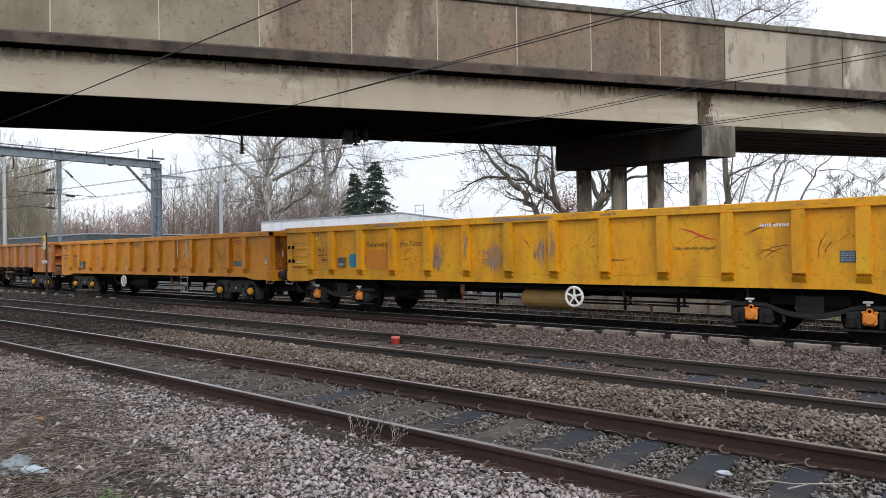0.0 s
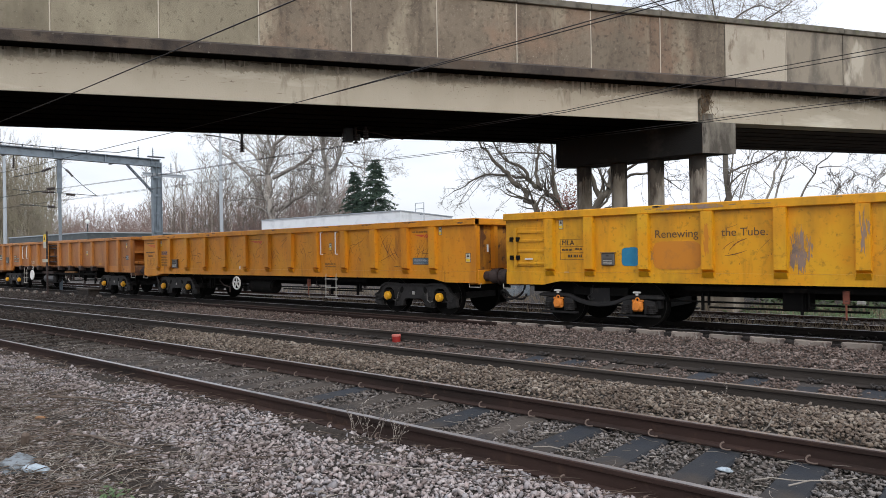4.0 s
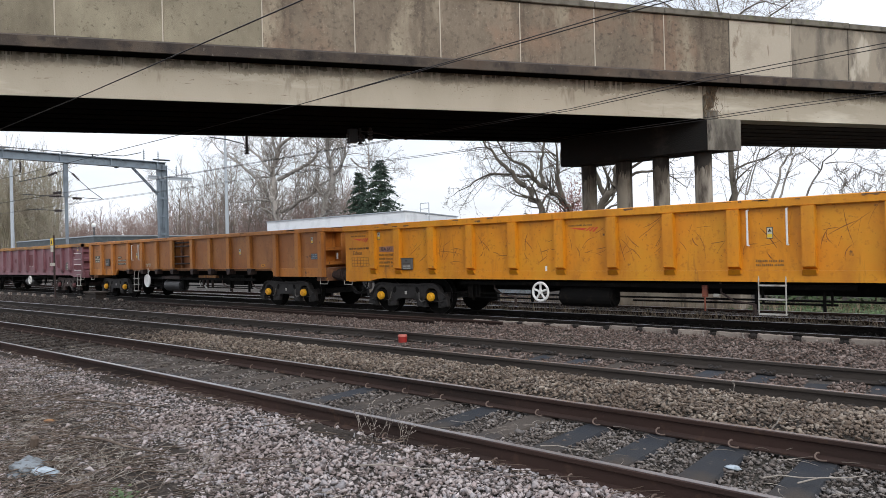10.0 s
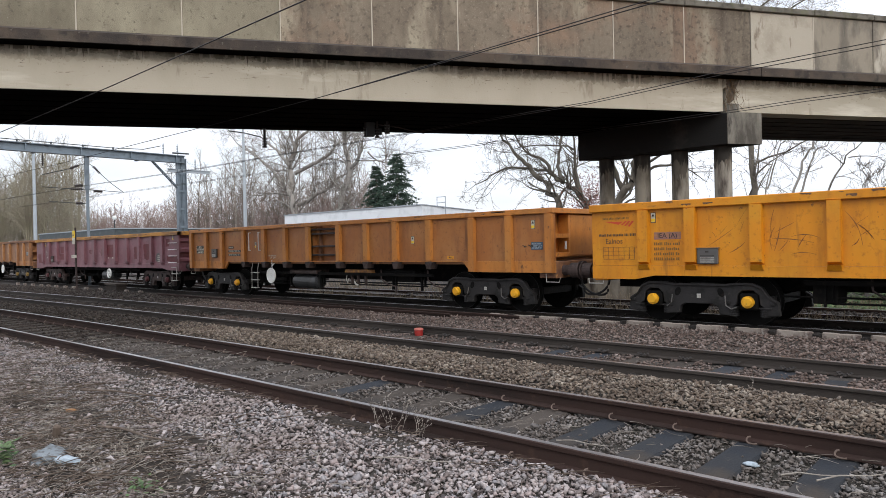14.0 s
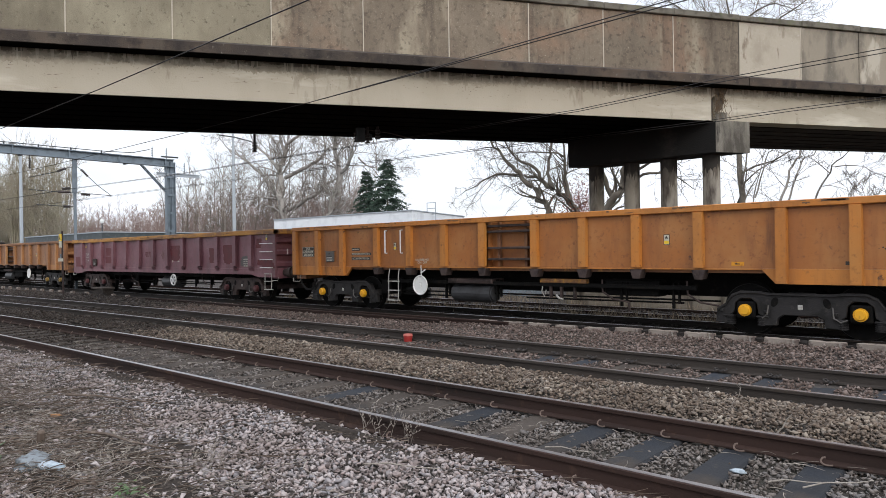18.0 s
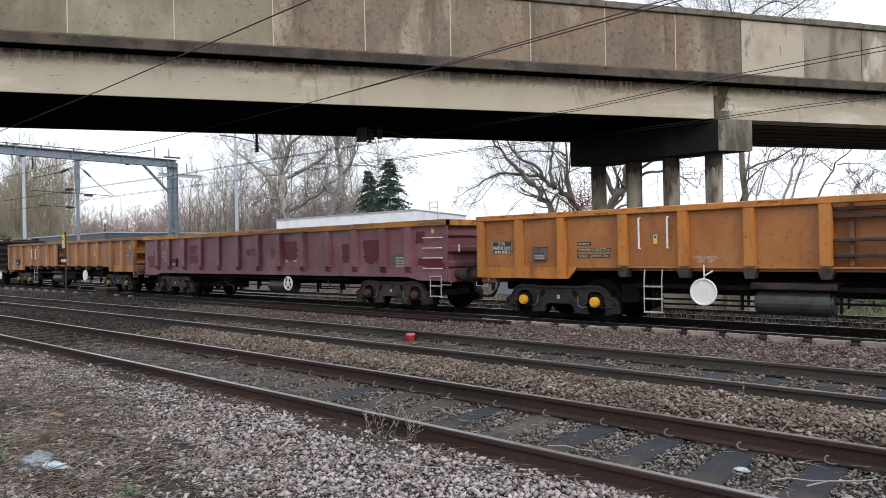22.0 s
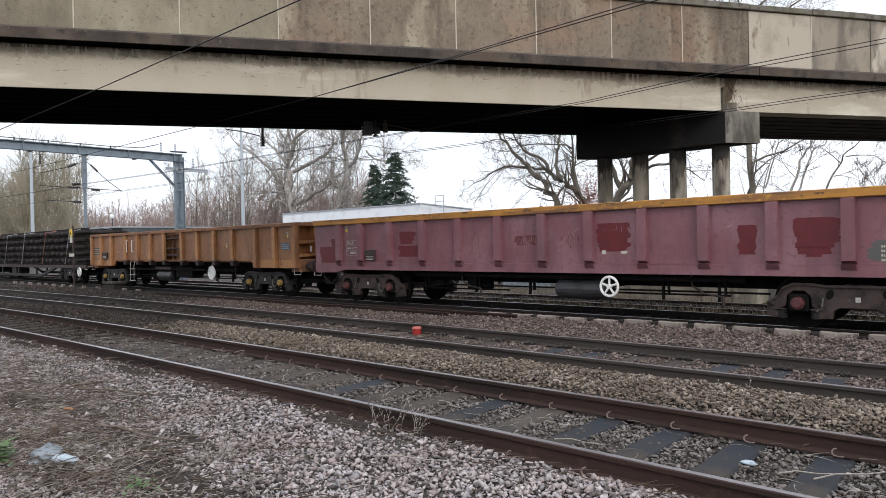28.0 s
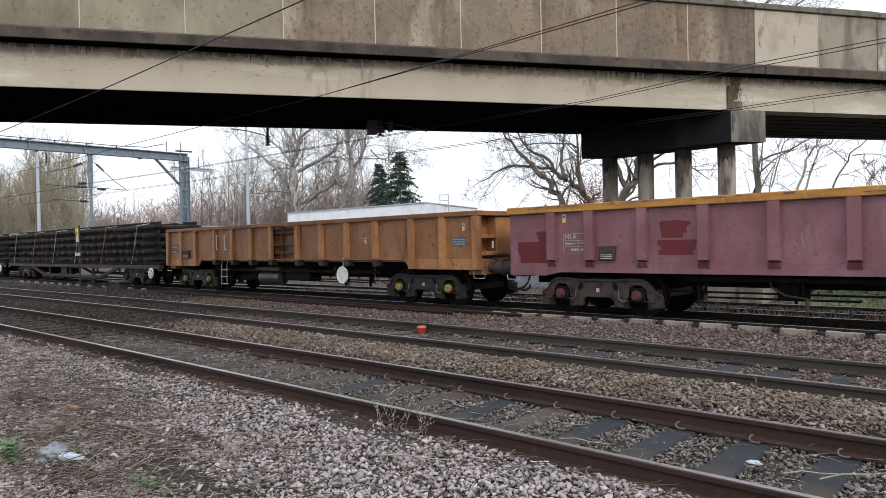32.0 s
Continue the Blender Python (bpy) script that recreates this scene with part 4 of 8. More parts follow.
lamp_post()
p = tagged(empty("lighting_column", pose(-92.9, 28.0, -0.3)), "tall pale grey steel lighting column with a lantern", "lamp post")
bm = bmesh.new()
tube(bm, [(0, 0, 0), (0, 0, 15.4)], 0.24, 10, 0.15)
part("pole", bm, M["steel_pale"], p)
bm = bmesh.new()
tube(bm, [(0.2, 0, 15.3), (-0.6, 0, 15.8), (-2.0, 0, 16.0)], 0.08, 6)
part("arm", bm, M["steel_pale"], p)
bm = bmesh.new()
box(bm, -3.4, -1.9, -0.3, 0.3, 15.85, 16.15, 0.1)
part("lantern", bm, M["white"], p, "pale lantern head")
p = tagged(empty("lighting_column", pose(-99.3, 40.0, -0.3)), "slim lamp post with a white globe behind a building", "lamp post")
bm = bmesh.new()
tube(bm, [(0, 0, 0), (0, 0, 6.4)], 0.09, 8)
part("pole", bm, M["steel_dark"], p)
bm = bmesh.new()
bmesh.ops.create_icosphere(bm, subdivisions=2, radius=0.32)
for v in bm.verts:
    v.co.z += 6.7
part("lantern", bm, M["white"], p, "white globe lantern", True)


def shed():
    s = tagged(empty("flat_roofed_shed", pose(-31.2, 32.2, 0)), "flat-roofed shed with a white fascia behind the railway", "building")
    plan = [(0, 0), (-15.0, 0), (-18.3, 9), (-3.3, 9.0)]
    bm = bmesh.new()
    prism(bm, plan, "z", -0.4, 3.45)
    part("wall", bm, M["brick_wall"], s)
    bm = bmesh.new()
    prism(bm, [(0.2, -0.2), (-15.2, -0.2), (-18.6, 9.2), (-3.2, 9.2)], "z", 3.45, 4.17)
    part("fascia", bm, M["fascia"], s, "white boarded fascia with dark scuffs")
    bm = bmesh.new()
    prism(bm, [(0.26, -0.26), (-15.26, -0.26), (-18.66, 9.26), (-3.14, 9.26)], "z", 4.175, 4.24)
    part("roof_edge", bm, M["steel_pale"], s)
    bm = bmesh.new()
    for x in (1.2, 2.0):
        tube(bm, [(x, 3.0, 3.4), (x, 3.0, 4.9)], 0.03, 5)
    for z in (4.1, 4.5, 4.9):
        tube(bm, [(1.2, 3.0, z), (2.0, 3.0, z)], 0.03, 5)
    for v in bm.verts:
        v.co.x -= 2.6
    part("roof_ladder", bm, M["steel_pale"], s)


shed()


def dark_building():
    s = tagged(empty("low_industrial_building", pose(-77, 31.1, 0)), "low flat-roofed building with dark grey cladding beyond the yard", "building")
    part("wall", boxed(-24, 0, 0, 13, -0.4, 2.6), M["brick_wall"], s)
    bm = bmesh.new()
    box(bm, -24.15, 0.15, -0.15, 13.15, 2.602, 4.08)
    part("cladding", bm, M["fascia_dark"], s, "dark blue-grey clad roof band")
    part("roof_edge", boxed(-24.25, 0.25, -0.25, 13.25, 4.082, 4.2), M["steel_pale"], s, "pale metal roof edge")


dark_building()


# ---- the freight train ----
TRAIN_Y, TRAIN_Z = 13.87, -0.05
SIDE = -1.25   # the near side panel, from the wagon's centre line
WHEEL_R = 0.46


def lettering(text, size, x, z, mat, parent, y=SIDE - 0.006, name="lettering"):
    cu = bpy.data.curves.new("text", "FONT")
    cu.body, cu.size, cu.align_x, cu.align_y, cu.extrude = text, size, "CENTER", "CENTER", 0.001
    tmp = bpy.data.objects.new("text", cu)
    scene.collection.objects.link(tmp)
    me = bpy.data.meshes.new_from_object(tmp.evaluated_get(bpy.context.evaluated_depsgraph_get()))
    bpy.data.objects.remove(tmp)
    me.materials.clear()
    me.materials.append(mat)
    ob = new(name, me)
    ob.parent = parent
    ob.matrix_basis = pose(x, y, z, 90)
    return ob


def bars(parent, x, z, w, h, rows, mat, name="writing_bars", y=SIDE - 0.004):
    """Unreadable lines of writing: short bars the size of letters, grouped as words."""
    bm = bmesh.new()
    step = h / rows
    for i in range(rows):
        zz = z + h * (0.5 - (i + 0.5) / rows)
        cur, left = x - w / 2, random.randint(3, 7)
        tall = 0.29 * step
        while cur < x + w / 2 - 0.2 * step:
            ww = min(tall * random.uniform(0.7, 1.2), x + w / 2 - cur)
            t = tall * random.choice((1.0, 1.0, 0.8))
            box(bm, cur, cur + ww, y - 0.002, y, zz - tall, zz - tall + 2 * t)
            left -= 1
            cur += ww + tall * (0.45 if left else 1.3)
            left = left or random.randint(3, 7)
    ob = part(name, bm, mat, parent)
    ob["kind"] = "stuff"
    return ob


def flake(parent, x, z, w, h, mat, seed, name="paint_patch", y=SIDE - 0.003, label="", ragged=1.0):
    """A thin patch of touched-up or worn paint with an uneven edge."""
    bm = bmesh.new()
    n, pts = 64, []
    for i in range(n):
        a = i * math.tau / n
        c, d = math.cos(a), math.sin(a)
        k = (abs(c) ** 5 + abs(d) ** 5) ** -0.2
        k *= 0.93 + 0.16 * ragged * noise.noise((c * 1.6, d * 1.6, seed * 3.7)) + 0.12 * ragged * noise.noise((c * 9, d * 5, seed * 1.3))
        pts.append((x + 0.5 * w * k * c, z + 0.5 * h * k * d))
    prism(bm, pts, "y", y - 0.002, y)
    return part(name, bm, mat, parent, label)


def streaks(parent, x, z, w, h, mat, seed, n, wide=0.02, name="bare_patch", label="", y=SIDE - 0.002):
    """Upright scraped strokes crowded towards the middle of a worn patch."""
    rg = random.Random(seed)
    bm = bmesh.new()
    for k in range(n):
        cx = x + w * 0.5 * max(-1, min(1, rg.gauss(0, 0.45)))
        fall = 1 - 0.6 * abs(2 * (cx - x) / w)
        l = h * fall * rg.uniform(0.15, 0.62)
        cz = z + (h * fall - l) * rg.uniform(-0.5, 0.5)
        ww, lean = wide * rg.uniform(0.35, 1.3), rg.gauss(0.0, 0.06)
        left, right = [], []
        for i in range(8):
            t = i / 7
            zz = cz - l / 2 + l * t
            half = ww * math.sin(math.pi * min(0.97, max(0.05, t))) ** 0.6 * rg.uniform(0.55, 1.1)
            mid = cx + lean * l * (t - 0.5) * 2 + rg.gauss(0, ww * 0.12)
            left.append((mid - half / 2, zz))
            right.append((mid + half / 2, zz))
        yy = y - 0.00006 * k
        prism(bm, left + right[::-1], "y", yy - 0.0008, yy)
    ob = part(name, bm, mat, parent, label)
    ob["kind"] = "stuff"
    return ob


def brushed(parent, x, z, w, h, mat, seed, label="", y=SIDE - 0.002):
    """A rough patch rolled on in overlapping level strokes."""
    rg = random.Random(seed)
    rows = max(3, int(h / 0.09))
    left, right = [], []
    a0, a1 = -w / 2, w / 2
    for i in range(rows * 4 + 1):
        if i % 4 == 0:
            a0 = -w / 2 + rg.triangular(-0.02, 0.26, 0.02) * w * (1.5 if i in (0, rows * 4) else 0.6)
            a1 = w / 2 - rg.triangular(-0.02, 0.26, 0.02) * w * (1.5 if i in (0, rows * 4) else 0.6)
        zz = z - h / 2 + h * i / (rows * 4) + rg.gauss(0, 0.003)
        left.append((x + a0 + rg.gauss(0, 0.008), zz))
        right.append((x + a1 + rg.gauss(0, 0.008), zz))
    bm = bmesh.new()
    prism(bm, left + right[::-1], "y", y - 0.002, y)
    return part("paint_patch", bm, mat, parent, label)


def slab(bm, out, y0, y1, bevel=0.012):
    """An outline cut from thick plate, edges eased."""
    b2 = bmesh.new()
    prism(b2, out, "y", y0, y1)
    bmesh.ops.bevel(b2, geom=[e for e in b2.edges if len(e.link_faces) == 2 and e.calc_face_angle(0) > 0.6], offset=bevel, segments=1, affect="EDGES")
    me = bpy.data.meshes.new("tmp")
    b2.to_mesh(me)
    b2.free()
    bm.from_mesh(me)
    bpy.data.meshes.remove(me)


def bogie(parent, x, style):
    """A two-axle bogie; style: frame and axlebox materials and its pattern."""
    frame_mat, cap_mat, kind = style
    bm = bmesh.new()
    if kind == "plate":
        half = [(0.0, 0.765), (0.50, 0.765), (0.66, 0.79), (0.98, 0.79), (1.14, 0.72), (1.24, 0.56), (1.40, 0.46), (1.43, 0.22), (1.20, 0.20), (1.17, 0.36), (1.10, 0.40), (1.08, 0.58), (0.98, 0.66), (0.80, 0.66), (0.71, 0.58), (0.69, 0.40), (0.62, 0.36),
                (0.60, 0.19), (0.38, 0.20), (0.36, 0.33), (0.27, 0.39), (0.0, 0.39)]
    else:
        half = [(0.0, 0.49), (0.22, 0.505), (0.44, 0.555), (0.60, 0.625), (0.72, 0.66), (1.30, 0.67), (1.42, 0.63), (1.40, 0.585), (1.26, 0.585), (0.74, 0.585), (0.62, 0.55), (0.44, 0.47), (0.22, 0.415), (0.0, 0.40)]
    out = half + [(-u, v) for u, v in half[::-1] if u > 0]
    for y0, y1 in ((-1.10, -0.98), (0.98, 1.10)):
        slab(bm, out, y0, y1)
        if kind == "plate":
            # raised flange along the frame's upper edge
            top = half[:7]
            lip = [(u, v + 0.012) for u, v in top] + [(u, v - 0.035) for u, v in top[::-1]]
            ya, yb = (y0 - 0.035, y0 - 0.001) if y0 < 0 else (y1 + 0.001, y1 + 0.035)
            slab(bm, lip, ya, yb, 0.006)
            slab(bm, [(-u, v) for u, v in lip[::-1]], ya, yb, 0.006)
    box(bm, -0.22, 0.22, -0.98, 0.98, 0.46, 0.78)
    box(bm, -1.30, -1.22, -0.98, 0.98, 0.40, 0.56)
    box(bm, 1.22, 1.30, -0.98, 0.98, 0.40, 0.56)
    b = part("bogie", bm, frame_mat, parent, "greasy dark bogie frame")
    b.matrix_basis = pose(x, 0, 0)
    sets = []
    for ax in (-0.9, 0.9):
        bm = bmesh.new()
        if kind == "plate":
            disc(bm, (ax, -1.13, 0.455), 0.108, 0.08, "y", 20)
            disc(bm, (ax, -1.185, 0.455), 0.095, 0.04, "y", 20, 0.075)
            for k in range(3):
                a = k * math.tau / 3 + 0.5
                disc(bm, (ax + 0.055 * math.cos(a), -1.208, 0.455 + 0.055 * math.sin(a)), 0.014, 0.014, "y", 6)
        else:
            box(bm, ax - 0.105, ax + 0.105, -1.19, -1.08, 0.345, 0.545, 0.03)
            disc(bm, (ax, -1.20, 0.45), 0.10, 0.05, "y", 18, 0.075)
            for sx in (-0.085, 0.085):
                box(bm, ax + sx - 0.03, ax + sx + 0.03, -1.17, -1.09, 0.53, 0.575, 0.012)
            ring(bm, (ax, -1.15, 0.575), 0.038, 0.014, 12, 5)
        part("axlebox_cover", bm, cap_mat, b)
        for y0, y1 in ((-1.12, -1.0), (1.0, 1.12)):
            ym = (y0 + y1) / 2
            if kind == "plate":
                part("axlebox", boxed(ax - 0.165, ax + 0.165, y0 + 0.02, y1 - 0.02, 0.30, 0.61, bevel=0.03), M["iron"], b)
                for sx in (-0.29, 0.29):
                    part("spring_seat", boxed(ax + sx - 0.10, ax + sx + 0.10, ym - 0.08, ym + 0.08, 0.335, 0.36, bevel=0.006), frame_mat, b)
            else:
                bm = bmesh.new()
                for sx in (-1, 1):
                    slab(bm, [(ax + sx * 0.12, 0.58), (ax + sx * 0.33, 0.54), (ax + sx * 0.36, 0.34), (ax + sx * 0.12, 0.28)][::sx], y0, y1 + 0.03, 0.012)
                box(bm, ax - 0.42, ax + 0.42, y0 - 0.02, y1, 0.235, 0.275, 0.01)
                part("axlebox", bm, frame_mat, b, "black axlebox with flared guides")
            for sx in (-0.27, 0.27):
                bm = bmesh.new()
                ys = ym - math.copysign(0.02, y0) if kind == "plate" else ym + math.copysign(0.05, y0)
                for k in range(5):
                    disc(bm, (ax + sx, ys, 0.20 + 0.03 * k if kind == "plate" else 0.32 + 0.035 * k), 0.085, 0.016, "z", 12)
                disc(bm, (ax + sx, ys, 0.26 if kind == "plate" else 0.39), 0.06, 0.15, "z", 8)
                part("spring", bm, M["frame_grey"], b)
        if kind != "plate":
            bm = bmesh.new()
            box(bm, ax - 0.09, ax + 0.05, -1.17, -1.08, 0.70, 0.735, 0.01)
            disc(bm, (ax - 0.02, -1.12, 0.685), 0.03, 0.05, "z", 8)
            part("damper_bracket", bm, M["white"], b, "white-topped bracket")
        bm = bmesh.new()
        for s in (-1, 1):
            disc(bm, (0, s * 0.755, 0), WHEEL_R, 0.10, "y", 32)
            disc(bm, (0, s * 0.69, 0), WHEEL_R + 0.03, 0.03, "y", 32)
            disc(bm, (0, s * 0.80, 0), 0.16, 0.14, "y", 16)
            for k in range(4):
                a = k * math.tau / 4
                disc(bm, (0.28 * math.cos(a), s * 0.81, 0.28 * math.sin(a)), 0.035, 0.02, "y", 8)
        disc(bm, (0, 0, 0), 0.085, 2.1, "y", 12)
        w = part("wheelset", bm, M["iron"], b)
        w.matrix_basis = pose(ax, 0, WHEEL_R)
        for s in (-1, 1):
            bm = bmesh.new()
            ring(bm, (0, s * 0.807, 0), WHEEL_R - 0.008, 0.005, 32, 4)
            part("tread_edge", bm, M["tread"], w, "bright worn tread edge")
        sets.append(w)
    if kind == "plate":
        for hx in (-0.41, 0.41):
            bm = bmesh.new()
            slab(bm, [(hx + 0.06 * math.cos(k * math.tau / 14) + 0.02 * math.sin(k * math.tau / 14) * math.copysign(1, -hx), 0.615 + 0.085 * math.sin(k * math.tau / 14)) for k in range(14)], -1.1035, -1.1005, 0.0005)
            part("frame_hole", bm, M["iron"], b)
        part("plate", boxed(-0.038, 0.038, -1.108, -1.101, 0.50, 0.58), M["dull_white"], b, "small pale maker's plate")
        bm = bmesh.new()
        tube(bm, [(0.50, -1.14, 0.56), (0.52, -1.16, 0.38), (0.62, -1.17, 0.32), (0.72, -1.17, 0.36)], 0.013, 5)
        part("cable", bm, M["grey_box"], b)
        bm = bmesh.new()
        tube(bm, [(-0.50, -1.14, 0.56), (-0.52, -1.16, 0.40), (-0.60, -1.17, 0.33)], 0.013, 5)
        part("cable", bm, M["grey_box"], b)
        for bx in (-1.31, -0.54, 0.54, 1.31):
            bm = bmesh.new()
            box(bm, bx - 0.045, bx + 0.045, -1.125, -1.101, 0.40, 0.47, 0.012)
            disc(bm, (bx, -1.13, 0.435), 0.02, 0.012, "y", 6)
            part("bolted_bracket", bm, frame_mat, b)
    else:
        part("bolster_plate", boxed(-0.62, 0.62, -0.97, -0.94, 0.62, 0.80, bevel=0.01), M["iron"], b)
        bm = bmesh.new()
        tube(bm, [(-0.08, -1.12, 0.84), (-0.10, -1.13, 0.70), (-0.20, -1.12, 0.60), (-0.16, -1.12, 0.54), (-0.06, -1.12, 0.58)], 0.016, 6)
        part("chain", bm, M["frame_grey"], b, "hanging safety chain")
    return sets


def buffers_and_gear(parent, half, mat):
    for s in (-1, 1):
        for y in (-0.87, 0.87):
            bm = bmesh.new()
            disc(bm, (s * (half + 0.17), y, 0.99), 0.115, 0.36, "x", 18)
            disc(bm, (s * (half + 0.31), y, 0.99), 0.165, 0.22, "x", 20)
            disc(bm, (s * (half + 0.432), y, 0.99), 0.20, 0.03, "x", 22)
            part("buffer", bm, M["frame_brown"], parent, "greasy brown buffer")
        bm = bmesh.new()
        box(bm, *sorted((s * (half + 0.001), s * (half + 0.06))), -0.2, 0.2, 0.85, 1.12, 0.01)
        tube(bm, [(s * half, 0, 0.98), (s * (half + 0.25), 0, 0.94), (s * (half + 0.44), 0, 0.96)], 0.055, 8)
        part("coupling", bm, M["iron"], parent)
        bm = bmesh.new()
        tube(bm, [(s * (half + 0.44 - 0.33 * math.cos(k * math.pi / 14)), -0.35 + 0.002 * k, 0.84 - 0.02 * k - 0.26 * math.sin(k * math.pi / 14) ** 0.8) for k in range(15)], 0.026, 7)
        part("brake_hose", bm, M["hose"], parent)
        bm = bmesh.new()
        tube(bm, [(s * (half - 0.25), -1.22, 0.92), (s * (half - 0.22), -1.24, 0.74), (s * (half + 0.1), -1.24, 0.74), (s * (half + 0.12), -1.22, 0.84)], 0.011, 6)
        part("shunter_step", bm, M["dull_white"], parent, "thin pale handrail loop")


def handwheel(parent, x, z=0.66, solid=False):
    bm = bmesh.new()
    if solid:
        disc(bm, (x, SIDE - 0.03, z), 0.235, 0.03, "y", 32)
        ring(bm, (x, SIDE - 0.045, z), 0.235, 0.018, 32, 6)
        box(bm, x - 0.02, x + 0.02, SIDE - 0.055, SIDE - 0.045, z - 0.04, z + 0.04)
        w = part("brake_disc", bm, M["white"], parent, "white handbrake disc")
        bm = bmesh.new()
        tube(bm, [(x + 0.02, SIDE - 0.03, z + 0.3), (x + 0.17, SIDE - 0.03, z + 0.39)], 0.016, 5)
        tube(bm, [(x, SIDE, z + 0.2), (x, SIDE, z + 0.5)], 0.014, 5)
        part("pointer", bm, M["white"], parent)
        return
    ring(bm, (x, SIDE - 0.05, z), 0.195, 0.028, 32, 6)
    disc(bm, (x, SIDE - 0.05, z), 0.05, 0.06, "y", 14)
    for k in range(5):
        a = k * math.tau / 5 + 0.3
        tube(bm, [(x + 0.04 * math.cos(a), SIDE - 0.05, z + 0.04 * math.sin(a)), (x + 0.19 * math.cos(a), SIDE - 0.05, z + 0.19 * math.sin(a))], 0.024, 5)
    part("handbrake_wheel", bm, M["white"], parent, "white spoked handbrake wheel")
    bm = bmesh.new()
    tube(bm, [(x, SIDE - 0.03, z), (x, -0.4, z)], 0.025, 6)
    part("brake_spindle", bm, M["iron"], parent)


def underframe(parent, half, zb, tank_x, tank_mat):
    bm = bmesh.new()
    box(bm, -half + 0.1, half - 0.1, -0.28, 0.28, 0.62, zb - 0.04)
    box(bm, -4.2, 4.2, -1.05, -0.98, 0.78, 0.86)
    part("centre_sill", bm, M["iron"], parent)
    bm = bmesh.new()
    disc(bm, (tank_x, -0.85, 0.56), 0.22, 1.16, "x", 20)
    for e in (-0.6, 0.6):
        disc(bm, (tank_x + e, -0.85, 0.56), 0.19, 0.06, "x", 20)
    part("air_tank", bm, tank_mat, parent, "round air reservoir")
    bm = bmesh.new()
    box(bm, tank_x - 3.3, tank_x - 2.9, -0.9, -0.3, 0.45, 0.85, 0.02)
    part("brake_cylinder", bm, M["iron"], parent)
    for x0, x1, z in ((-4.6, 4.6, 0.56), (-3.8, -1.2, 0.46), (0.2, 3.9, 0.50)):
        bm = bmesh.new()
        tube(bm, [(x0, -0.85, z), (x1, -0.9, z + 0.02)], 0.02, 5)
        part("brake_rod", bm, M["iron"], parent)
    for x in (-3.9, -2.2, -0.6, 2.6, 3.7):
        part("hanger", boxed(x - 0.02, x + 0.02, -0.95, -0.88, 0.40, 0.9), M["iron"], parent)
        part("hanger", boxed(x + 0.10, x + 0.13, -0.95, -0.88, 0.5, 0.9), M["iron"], parent)


